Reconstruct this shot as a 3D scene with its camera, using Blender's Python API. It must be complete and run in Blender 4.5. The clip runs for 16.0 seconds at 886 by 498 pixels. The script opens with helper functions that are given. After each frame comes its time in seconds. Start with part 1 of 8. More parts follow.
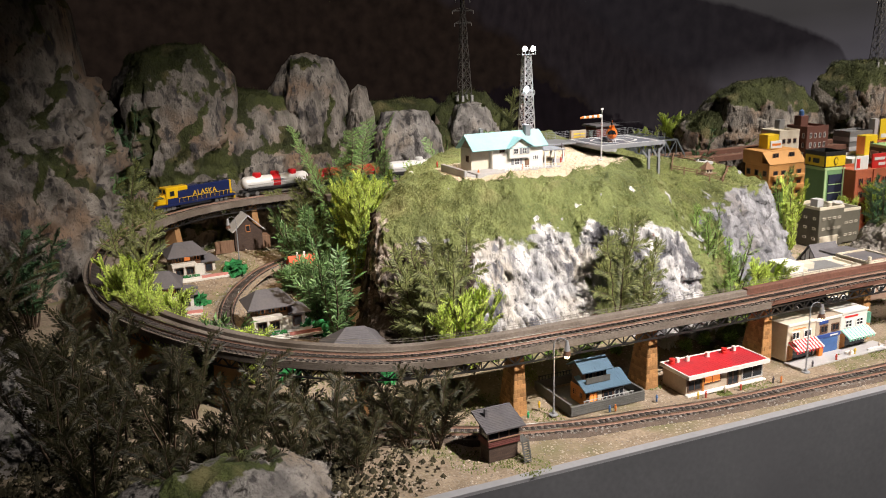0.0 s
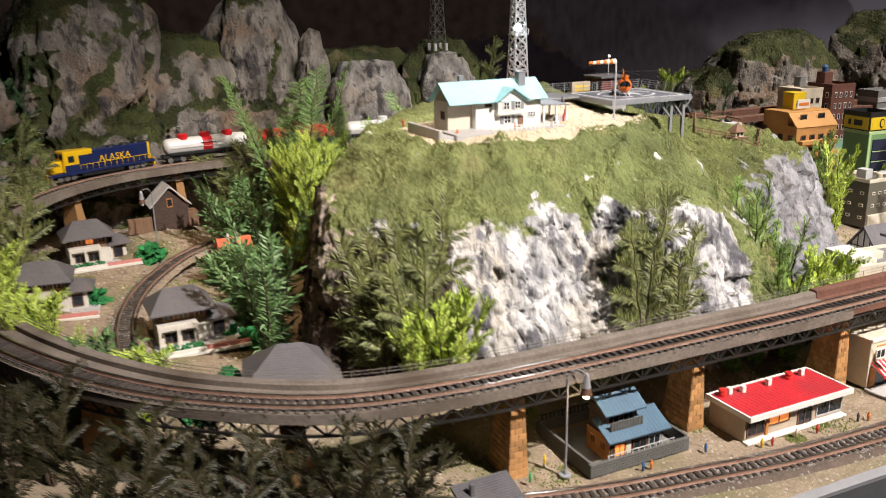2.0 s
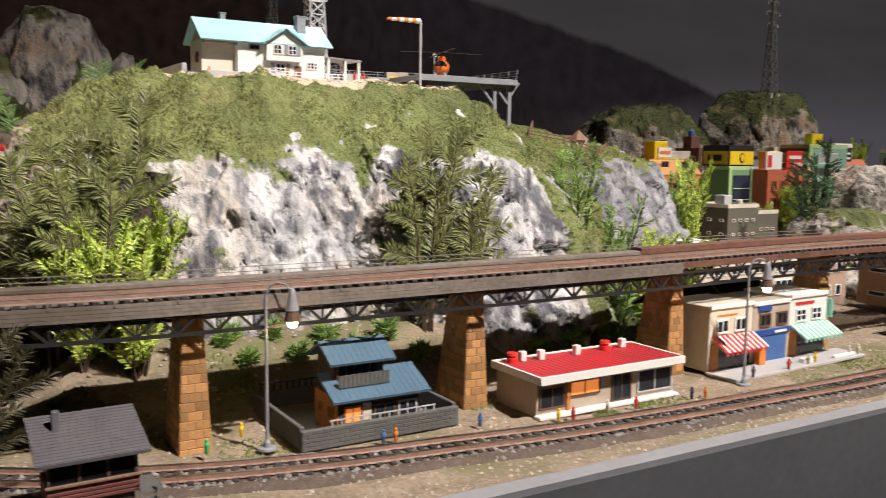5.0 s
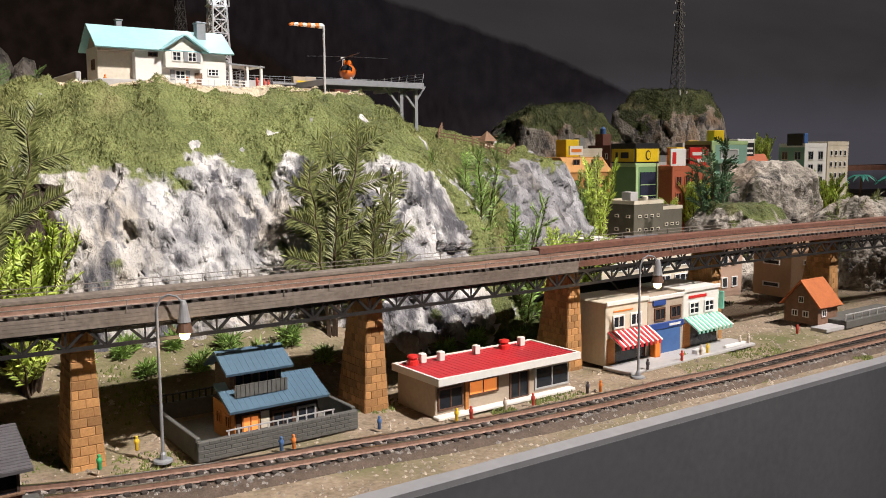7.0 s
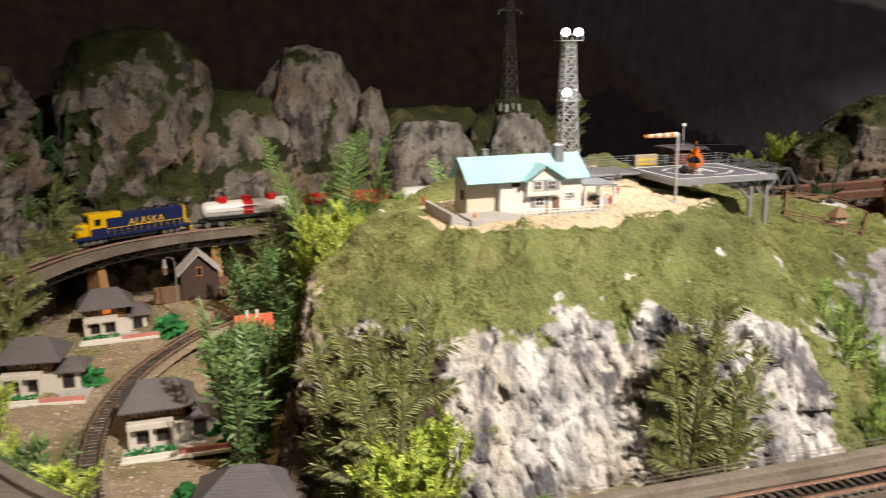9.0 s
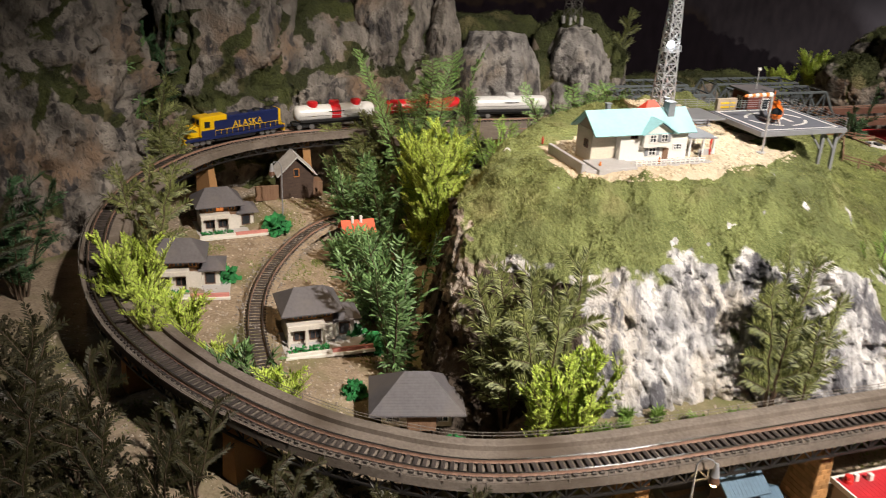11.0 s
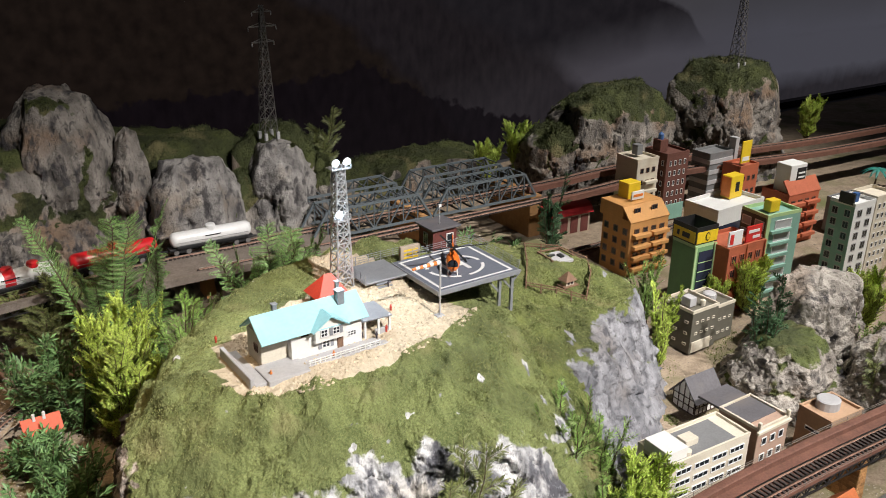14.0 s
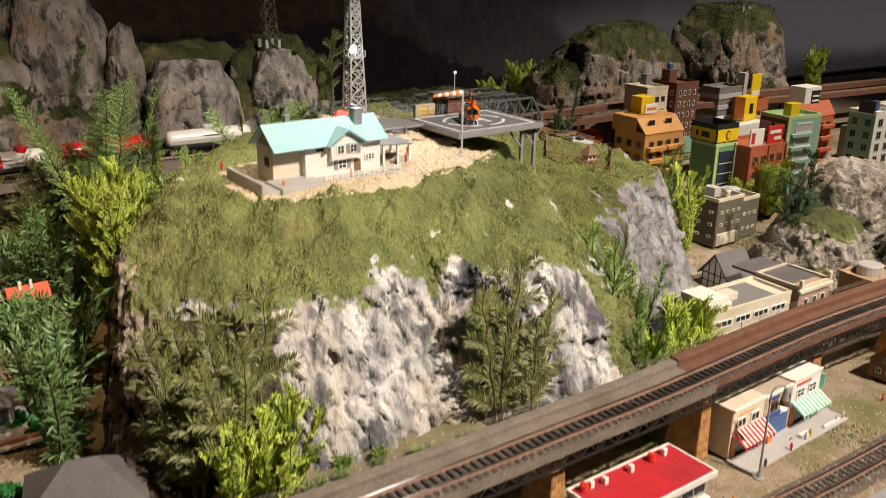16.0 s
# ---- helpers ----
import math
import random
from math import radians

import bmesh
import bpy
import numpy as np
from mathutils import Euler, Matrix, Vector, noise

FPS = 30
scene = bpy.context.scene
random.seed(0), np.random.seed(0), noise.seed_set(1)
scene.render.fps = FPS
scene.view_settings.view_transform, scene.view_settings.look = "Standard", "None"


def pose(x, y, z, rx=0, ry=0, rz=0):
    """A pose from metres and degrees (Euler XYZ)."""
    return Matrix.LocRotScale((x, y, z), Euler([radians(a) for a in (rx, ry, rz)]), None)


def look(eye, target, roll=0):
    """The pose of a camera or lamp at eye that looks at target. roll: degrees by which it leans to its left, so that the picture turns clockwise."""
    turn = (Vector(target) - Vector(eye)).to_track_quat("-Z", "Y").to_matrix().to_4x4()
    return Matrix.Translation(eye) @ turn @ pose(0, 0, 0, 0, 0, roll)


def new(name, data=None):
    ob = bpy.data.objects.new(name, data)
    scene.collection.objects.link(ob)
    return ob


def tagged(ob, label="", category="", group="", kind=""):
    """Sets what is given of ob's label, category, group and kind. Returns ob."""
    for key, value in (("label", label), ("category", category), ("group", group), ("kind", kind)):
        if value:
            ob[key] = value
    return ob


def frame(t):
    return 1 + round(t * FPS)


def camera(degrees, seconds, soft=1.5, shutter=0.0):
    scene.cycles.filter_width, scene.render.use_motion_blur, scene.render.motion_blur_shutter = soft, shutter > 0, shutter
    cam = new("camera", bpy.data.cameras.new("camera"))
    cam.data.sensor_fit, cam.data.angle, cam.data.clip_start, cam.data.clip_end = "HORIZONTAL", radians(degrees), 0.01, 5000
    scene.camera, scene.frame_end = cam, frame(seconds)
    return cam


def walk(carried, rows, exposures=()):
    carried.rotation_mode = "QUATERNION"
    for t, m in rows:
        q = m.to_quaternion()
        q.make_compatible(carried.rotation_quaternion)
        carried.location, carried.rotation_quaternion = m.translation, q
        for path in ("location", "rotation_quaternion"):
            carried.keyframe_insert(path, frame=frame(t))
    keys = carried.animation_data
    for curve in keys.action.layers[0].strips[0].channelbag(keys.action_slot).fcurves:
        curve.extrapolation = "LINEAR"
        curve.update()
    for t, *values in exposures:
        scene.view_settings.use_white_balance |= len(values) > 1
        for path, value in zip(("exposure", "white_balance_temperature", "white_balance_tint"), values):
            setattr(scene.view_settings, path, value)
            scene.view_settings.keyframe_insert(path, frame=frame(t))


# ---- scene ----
cam = camera(54.2, 16.0, soft=0.9, shutter=0.4)
PATH = [
    (0, (0.063, 0.155, 0.298), (0.19, 2.091, -0.186), -1.6),
    (0.5, (0.054, 0.222, 0.308), (0.181, 2.139, -0.249), -2.3),
    (1, (0.032, 0.285, 0.346), (0.191, 2.184, -0.259), -1.7),
    (1.5, (0.033, 0.32, 0.326), (0.244, 2.221, -0.259), -0.5),
    (2, (0.079, 0.36, 0.262), (0.271, 2.27, -0.3), -1.0),
    (2.5, (0.111, 0.401, 0.196), (0.22, 2.349, -0.245), -0.9),
    (3, (0.142, 0.437, 0.145), (0.16, 2.413, -0.164), -1.4),
    (3.5, (0.157, 0.455, 0.122), (0.182, 2.44, -0.121), -0.5),
    (4, (0.162, 0.468, 0.114), (0.314, 2.45, -0.105), 1.2),
    (4.5, (0.174, 0.462, 0.116), (0.474, 2.427, -0.1), 1.5),
    (5, (0.191, 0.454, 0.115), (0.582, 2.403, -0.105), 0.6),
    (5.2, (0.192, 0.454, 0.115), (0.644, 2.389, -0.117), 1.1),
    (7.3, (0.205, 0.444, 0.121), (0.753, 2.354, -0.102), -0.4),
    (7.5, (0.203, 0.446, 0.129), (0.702, 2.368, -0.11), -0.4),
    (8, (0.191, 0.456, 0.164), (0.511, 2.409, -0.126), -0.9),
    (8.5, (0.176, 0.458, 0.22), (0.297, 2.422, -0.142), -0.9),
    (9, (0.159, 0.461, 0.267), (0.074, 2.408, -0.182), -0.7),
    (9.5, (0.125, 0.46, 0.301), (-0.099, 2.368, -0.255), -0.4),
    (9.7, (0.111, 0.454, 0.313), (-0.125, 2.348, -0.285), 0.0),
    (11.8, (0.033, 0.359, 0.356), (0.267, 2.184, -0.426), 2.3),
    (12, (0.035, 0.356, 0.363), (0.327, 2.187, -0.386), 1.3),
    (12.5, (0.053, 0.367, 0.39), (0.452, 2.206, -0.288), -0.1),
    (13, (0.087, 0.401, 0.427), (0.541, 2.23, -0.242), 0.1),
    (13.5, (0.118, 0.439, 0.455), (0.566, 2.251, -0.262), 0.3),
    (14, (0.134, 0.455, 0.475), (0.614, 2.248, -0.271), 0.8),
    (14.5, (0.139, 0.463, 0.484), (0.637, 2.252, -0.26), 0.5),
    (15, (0.135, 0.478, 0.46), (0.61, 2.276, -0.276), 0.5),
    (15.5, (0.124, 0.474, 0.387), (0.612, 2.272, -0.341), 0.3),
    (16, (0.106, 0.452, 0.31), (0.626, 2.267, -0.349), 0.8),
]
# (seconds, stops, kelvin, tint)
EXPOSURES = [(0, 0.04, 6550, 11), (1.2, 0.14, 6550, 11), (2.5, 0.02, 6500, 11), (4, -0.03, 6500, 11), (5, -0.12, 6500, 12), (7.5, -0.2, 6450, 11), (8.4, -0.13, 6450, 10), (9, -0.15, 7100, 11), (9.7, -0.18, 7400, 11), (11.8, -0.05, 6300, 10), (12.5, -0.05, 6150, 10), (14, -0.18, 6150, 9), (14.8, -0.22, 6300, 10), (15.5, -0.27, 7200, 12), (16, -0.32, 7500, 12)]
walk(cam, [(t, look(eye, target, roll)) for t, eye, target, roll in PATH], EXPOSURES)

import itertools
from mathutils.bvhtree import BVHTree

# ---------------------------------------------------------------- world and lights
world = bpy.data.worlds.new("dim_room")
scene.world = world
world.use_nodes = True
world.node_tree.nodes["Background"].inputs[0].default_value = (0.55, 0.62, 0.8, 1)
world.node_tree.nodes["Background"].inputs[1].default_value = 0.007


def spot(name, eye, target, watts, cone, blend, colour, radius):
    lamp = bpy.data.lights.new(name, "SPOT")
    lamp.energy, lamp.spot_size, lamp.spot_blend = watts, radians(cone), blend
    lamp.color, lamp.shadow_soft_size = colour, radius
    ob = new(name, lamp)
    ob.matrix_world = look(eye, target)
    return ob


spot("ceiling_spot", (1.0, -0.1, 1.55), (0.28, 1.0, 0.08), 330, 35, 0.85, (1.0, 0.93, 0.87), 0.03)
spot("ceiling_spot", (-0.1, 0.75, 1.8), (0.02, 1.17, 0.0), 50, 21, 1.0, (1.0, 0.70, 0.40), 0.03)
spot("ceiling_spot", (1.6, 0.85, 1.7), (0.9, 1.5, 0.05), 245, 44, 1.0, (1.0, 0.93, 0.85), 0.03)


# ---------------------------------------------------------------- helpers; shapes are in centimetres
CM = 0.01


def thing(name, label, category, at=(0, 0, 0), turn=0, group="", kind=""):
    ob = new(name)
    ob.empty_display_size = 0.01
    ob.matrix_basis = pose(at[0] * CM, at[1] * CM, at[2] * CM, 0, 0, turn)
    return tagged(ob, label, category, group, kind)


def mesh_of(bm, name, mats, smooth=False):
    me = bpy.data.meshes.new(name)
    bmesh.ops.scale(bm, vec=(CM, CM, CM), verts=bm.verts)
    bm.to_mesh(me)
    bm.free()
    for m in mats if isinstance(mats, (list, tuple)) else [mats]:
        me.materials.append(m)
    if smooth:
        me.polygons.foreach_set("use_smooth", [True] * len(me.polygons))
    return me


def part(name, bm, mats, parent=None, label="", smooth=False, at=None, turn=0):
    me = bm if isinstance(bm, bpy.types.Mesh) else mesh_of(bm, name, mats, smooth)
    ob = new(name, me)
    if parent is not None:
        ob.parent = parent
    if at is not None:
        ob.matrix_basis = pose(at[0] * CM, at[1] * CM, at[2] * CM, 0, 0, turn)
    if label:
        ob["label"] = label
    return ob


def box(bm, x0, y0, z0, x1, y1, z1, m=0):
    v = [bm.verts.new(p) for p in ((x0, y0, z0), (x1, y0, z0), (x1, y1, z0), (x0, y1, z0), (x0, y0, z1), (x1, y0, z1), (x1, y1, z1), (x0, y1, z1))]
    fs = [bm.faces.new([v[i] for i in f]) for f in ((3, 2, 1, 0), (4, 5, 6, 7), (0, 1, 5, 4), (1, 2, 6, 5), (2, 3, 7, 6), (3, 0, 4, 7))]
    for f in fs:
        f.material_index = m
    return v


def rod(bm, a, b, r0, r1=None, n=6, m=0):
    a, b = Vector(a), Vector(b)
    r1 = r0 if r1 is None else r1
    d = (b - a).normalized()
    e = d.orthogonal().normalized()
    g = d.cross(e)
    rings = []
    for p, r in ((a, r0), (b, r1)):
        rings.append([bm.verts.new(p + e * (r * math.cos(2 * math.pi * k / n)) + g * (r * math.sin(2 * math.pi * k / n))) for k in range(n)])
    for k in range(n):
        bm.faces.new((rings[0][k], rings[0][(k + 1) % n], rings[1][(k + 1) % n], rings[1][k])).material_index = m
    bm.faces.new(rings[0][::-1]).material_index = m
    bm.faces.new(rings[1]).material_index = m


def bar(bm, a, b, w, h, m=0):
    """A square bar from a to b, w wide and h high."""
    a, b = Vector(a), Vector(b)
    d = (b - a).normalized()
    s = d.cross(Vector((0, 0, 1)))
    s = Vector((1, 0, 0)) if s.length < 1e-4 else s.normalized()
    u = s.cross(d)
    v = []
    for p in (a, b):
        for i, j in ((-1, -1), (1, -1), (1, 1), (-1, 1)):
            v.append(bm.verts.new(p + s * (i * w / 2) + u * (j * h / 2)))
    for f in ((3, 2, 1, 0), (4, 5, 6, 7), (0, 1, 5, 4), (1, 2, 6, 5), (2, 3, 7, 6), (3, 0, 4, 7)):
        bm.faces.new([v[i] for i in f]).material_index = m


def poly(bm, pts, m=0):
    f = bm.faces.new([bm.verts.new(p) for p in pts])
    f.material_index = m
    return f


def slab(bm, pts, t, m=0):
    """A flat polygon thickened downwards along its normal by t."""
    pts = [Vector(p) for p in pts]
    n = (pts[1] - pts[0]).cross(pts[2] - pts[0]).normalized()
    top = [bm.verts.new(p) for p in pts]
    low = [bm.verts.new(p - n * t) for p in pts]
    bm.faces.new(top).material_index = m
    bm.faces.new(low[::-1]).material_index = m
    for i in range(len(pts)):
        j = (i + 1) % len(pts)
        bm.faces.new((top[j], top[i], low[i], low[j])).material_index = m


def turned(bm, profile, n=12, m=0, at=(0, 0)):
    """A solid of revolution round z from (radius, height) pairs."""
    rings = [[bm.verts.new((at[0] + r * math.cos(2 * math.pi * k / n), at[1] + r * math.sin(2 * math.pi * k / n), z)) for k in range(n)] for r, z in profile]
    for a, b in zip(rings, rings[1:]):
        for k in range(n):
            bm.faces.new((a[k], a[(k + 1) % n], b[(k + 1) % n], b[k])).material_index = m
    bm.faces.new(rings[0][::-1]).material_index = m
    bm.faces.new(rings[-1]).material_index = m


def bevel(bm, w, seg=1):
    bmesh.ops.bevel(bm, geom=bm.edges[:], offset=w, segments=seg, affect="EDGES", clamp_overlap=True)


def spline(points, step=1.0, closed=False):
    """Points about every step along a Catmull-Rom curve through the given ones."""
    p = [np.array(q, float) for q in points]
    n = len(p)
    out = []
    for i in range(n if closed else n - 1):
        if closed:
            a, b, c, d = p[i - 1], p[i], p[(i + 1) % n], p[(i + 2) % n]
        else:
            a, b, c, d = p[max(i - 1, 0)], p[i], p[i + 1], p[min(i + 2, n - 1)]
        k = max(2, int(np.linalg.norm(c - b) / step))
        for s in np.arange(k) / k:
            out.append(0.5 * ((2 * b) + (c - a) * s + (2 * a - 5 * b + 4 * c - d) * s * s + (3 * b - a - 3 * c + d) * s ** 3))
    if not closed:
        out.append(p[-1])
    return [Vector(q) for q in out]


def even(points, step):
    """The same curve in steps of one length."""
    acc, out, last = 0.0, [points[0].copy()], points[0]
    for q in points[1:]:
        d = (q - last).length
        while acc + d >= step:
            last = last + (q - last) * ((step - acc) / d)
            out.append(last.copy())
            d = (q - last).length
            acc = 0.0
        acc += d
        last = q
    return out


def side_of(path, i):
    """The level unit vector to the left of the path at point i."""
    d = path[min(i + 1, len(path) - 1)] - path[max(i - 1, 0)]
    return Vector((-d.y, d.x, 0)).normalized()


def sweep(bm, path, section, m=0, caps=True):
    """Pulls a closed section of (left offset, height) along a path."""
    rings = []
    for i, p in enumerate(path):
        s = side_of(path, i)
        rings.append([bm.verts.new(p + s * o + Vector((0, 0, h))) for o, h in section])
    n = len(section)
    for a, b in zip(rings, rings[1:]):
        for k in range(n):
            bm.faces.new((a[k], b[k], b[(k + 1) % n], a[(k + 1) % n])).material_index = m
    if caps:
        bm.faces.new(rings[0]).material_index = m
        bm.faces.new(rings[-1][::-1]).material_index = m


def fbm(p, octaves=4):
    return noise.fractal(p, 1.0, 2.0, octaves)


# ---------------------------------------------------------------- materials
def material(name, low, high, scale=60, rough=0.7, bump=0.3, metal=0.0, fine=6.0, spread=0.5, stretch=(1, 1, 1), random_by=None, depth=0.0008, stain=None, stain_scale=8.0, coat=0.0):
    """Two colours mixed by noise at two scales, with bump, and a stain colour in large patches."""
    m = bpy.data.materials.new(name)
    m.use_nodes = True
    nt = m.node_tree
    b = nt.nodes["Principled BSDF"]
    b.inputs["Roughness"].default_value, b.inputs["Metallic"].default_value = rough, metal
    b.inputs["Coat Weight"].default_value = coat
    tc = nt.nodes.new("ShaderNodeTexCoord")
    mp = nt.nodes.new("ShaderNodeMapping")
    mp.inputs["Scale"].default_value = stretch
    nt.links.new(tc.outputs["Object"], mp.inputs[0])
    big = nt.nodes.new("ShaderNodeTexNoise")
    big.inputs["Scale"].default_value, big.inputs["Detail"].default_value = scale, 5
    small = nt.nodes.new("ShaderNodeTexNoise")
    small.inputs["Scale"].default_value, small.inputs["Detail"].default_value = scale * fine, 4
    for n in (big, small):
        nt.links.new(mp.outputs[0], n.inputs["Vector"])
    mix = nt.nodes.new("ShaderNodeMath")
    mix.operation = "MULTIPLY_ADD"
    mix.inputs[1].default_value = 0.5
    half = nt.nodes.new("ShaderNodeMath")
    half.operation = "MULTIPLY"
    half.inputs[1].default_value = 0.5
    nt.links.new(small.outputs["Fac"], half.inputs[0])
    nt.links.new(big.outputs["Fac"], mix.inputs[0])
    nt.links.new(half.outputs[0], mix.inputs[2])
    ramp = nt.nodes.new("ShaderNodeValToRGB")
    ramp.color_ramp.elements[0].position, ramp.color_ramp.elements[1].position = 0.5 - spread / 3, 0.5 + spread / 3
    ramp.color_ramp.elements[0].color, ramp.color_ramp.elements[1].color = (*low, 1), (*high, 1)
    nt.links.new(mix.outputs[0], ramp.inputs[0])
    out = ramp.outputs[0]
    if stain:
        blot = nt.nodes.new("ShaderNodeTexNoise")
        blot.inputs["Scale"].default_value, blot.inputs["Detail"].default_value = stain_scale, 6
        nt.links.new(mp.outputs[0], blot.inputs["Vector"])
        edge = nt.nodes.new("ShaderNodeValToRGB")
        edge.color_ramp.elements[0].position, edge.color_ramp.elements[1].position = 0.5, 0.68
        nt.links.new(blot.outputs["Fac"], edge.inputs[0])
        over = nt.nodes.new("ShaderNodeMix")
        over.data_type = "RGBA"
        over.inputs["B"].default_value = (*stain, 1)
        nt.links.new(edge.outputs[0], over.inputs["Factor"])
        nt.links.new(out, over.inputs["A"])
        out = over.outputs["Result"]
    if random_by:
        src = nt.nodes.new("ShaderNodeObjectInfo" if random_by == "object" else "ShaderNodeNewGeometry")
        hsv = nt.nodes.new("ShaderNodeHueSaturation")
        span = nt.nodes.new("ShaderNodeMapRange")
        span.inputs["To Min"].default_value, span.inputs["To Max"].default_value = 0.65, 1.35
        nt.links.new(src.outputs["Random" if random_by == "object" else "Random Per Island"], span.inputs[0])
        nt.links.new(span.outputs[0], hsv.inputs["Value"])
        nt.links.new(out, hsv.inputs["Color"])
        out = hsv.outputs[0]
    nt.links.new(out, b.inputs["Base Color"])
    if bump:
        bp = nt.nodes.new("ShaderNodeBump")
        bp.inputs["Strength"].default_value, bp.inputs["Distance"].default_value = bump, depth
        nt.links.new(mix.outputs[0], bp.inputs["Height"])
        nt.links.new(bp.outputs[0], b.inputs["Normal"])
    return m


def glow(name, colour, strength):
    m = bpy.data.materials.new(name)
    m.use_nodes = True
    b = m.node_tree.nodes["Principled BSDF"]
    b.inputs["Base Color"].default_value = (*colour, 1)
    b.inputs["Emission Color"].default_value, b.inputs["Emission Strength"].default_value = (*colour, 1), strength
    return m


def paint(name, c, rough=0.5, scale=120, var=0.12, bump=0.1, metal=0.0, stain=None, coat=0.0):
    return material(name, tuple(v * (1 - var) for v in c), tuple(min(1, v * (1 + var)) for v in c), scale, rough, bump, metal, depth=0.0003, stain=stain, stain_scale=25, coat=coat)


GROUND = material("sandy_ground", (0.165, 0.122, 0.082), (0.37, 0.29, 0.205), 70, 0.95, 0.8, fine=7, depth=0.0012, stain=(0.13, 0.13, 0.05), stain_scale=14)
GRAVEL = material("gravel", (0.17, 0.135, 0.105), (0.52, 0.44, 0.35), 300, 0.95, 0.9, fine=3, random_by="island", depth=0.001)
CONCRETE = material("viaduct_concrete", (0.13, 0.105, 0.085), (0.24, 0.20, 0.165), 60, 0.85, 0.5, fine=8, stain=(0.10, 0.075, 0.055), stain_scale=14)
RUST_DECK = material("red_brown_deck", (0.10, 0.045, 0.03), (0.20, 0.09, 0.06), 70, 0.8, 0.5, fine=8)
BLACK_STEEL = paint("black_steel", (0.018, 0.016, 0.015), 0.5, 90, 0.4)
RAIL_SIDE = material("rusty_rail", (0.20, 0.11, 0.075), (0.36, 0.22, 0.16), 120, 0.6, 0.3)
RAIL_HEAD = paint("worn_rail_head", (0.55, 0.50, 0.45), 0.3, 200, 0.2, 0.05, 1.0)
SLEEPER = material("dark_sleeper", (0.022, 0.017, 0.015), (0.065, 0.05, 0.043), 150, 0.85, 0.4, random_by="object")
TRACK_BED = material("track_bed", (0.06, 0.045, 0.035), (0.15, 0.11, 0.085), 250, 0.95, 0.8)
FASCIA = material("grey_fascia", (0.05, 0.051, 0.055), (0.075, 0.076, 0.081), 12, 0.55, 0.05, fine=20, stain=(0.05, 0.05, 0.055), stain_scale=5)
EDGE = paint("aluminium_edge", (0.252, 0.252, 0.264), 0.45, 40, 0.1, 0.05)
HANDRAIL = paint("grey_brown_handrail", (0.20, 0.175, 0.15), 0.6, 80, 0.3)
WALL = paint("dark_room_wall", (0.06, 0.06, 0.065), 0.9, 5)

# ---------------------------------------------------------------- the table, its fascia and the room
AX = Matrix.Rotation(radians(19), 4, "Z")
EDGE_V = 60.8


def uv(u, v, z=0.0):
    """Along and across the table's front edge, as a place in the world (cm)."""
    return AX @ Vector((u, v, z))


def ground_z(x, y):
    q = AX.inverted() @ Vector((x, y, 0))
    rise = 1.2 * min(1, max(0, (q.y - 76) / 8)) * min(1, max(0, (34 - q.x) / 8))
    far = 1.6 * min(1, max(0, (q.y - 82) / 8)) * min(1, max(0, (q.x - 52) / 6))
    wob = 0.18 * fbm(Vector((x / 6, y / 6, 1.3))) + 0.09 * fbm(Vector((x / 1.6, y / 1.6, 4.0)))
    knoll = 2.3 * max(0.0, 1 - math.hypot(x + 12, y - 129.5) / 8) ** 0.7
    t = min(1, max(0, (q.y - 72.0) / 6)) * min(1, max(0, (x - 7) / 4)) * min(1, max(0, (40 - x) / 5))
    return 2.4 * t * t * (3 - 2 * t) + knoll + rise + far + wob * min(1, max(0.15, (q.y - EDGE_V) / 6))


bm = bmesh.new()
us = [-110 + 1.2 * i for i in range(300)]
vs = [EDGE_V + 0.8 * j for j in range(60)] + [EDGE_V + 48 + 2.4 * j for j in range(24)]
grid = []
for v in vs:
    line = []
    for u in us:
        p = uv(u, v)
        line.append(bm.verts.new((p.x, p.y, ground_z(p.x, p.y))))
    grid.append(line)
for a, b in zip(grid, grid[1:]):
    for k in range(len(us) - 1):
        bm.faces.new((a[k], a[k + 1], b[k + 1], b[k]))
tagged(part("ground", bm, GROUND, smooth=True), "sandy scenery ground of the layout with scattered grit", "ground", kind="structure")

bm = bmesh.new()
slab(bm, [uv(-110, EDGE_V - 0.5, -0.12), uv(250, EDGE_V - 0.5, -0.12), uv(250, EDGE_V + 0.05, 0.02), uv(-110, EDGE_V + 0.05, 0.02)], 0.35)
tagged(part("trim", bm, EDGE), "pale grey edge strip along the front of the table", "trim", kind="structure")
bm = bmesh.new()
slab(bm, [uv(-110, EDGE_V - 0.46, -0.4), uv(250, EDGE_V - 0.46, -0.4), uv(250, EDGE_V - 0.05, -0.4), uv(-110, EDGE_V - 0.05, -0.4)], 71)
tagged(part("wall_table_front", bm, FASCIA), "smooth grey painted front panel of the table", "panel", kind="structure")

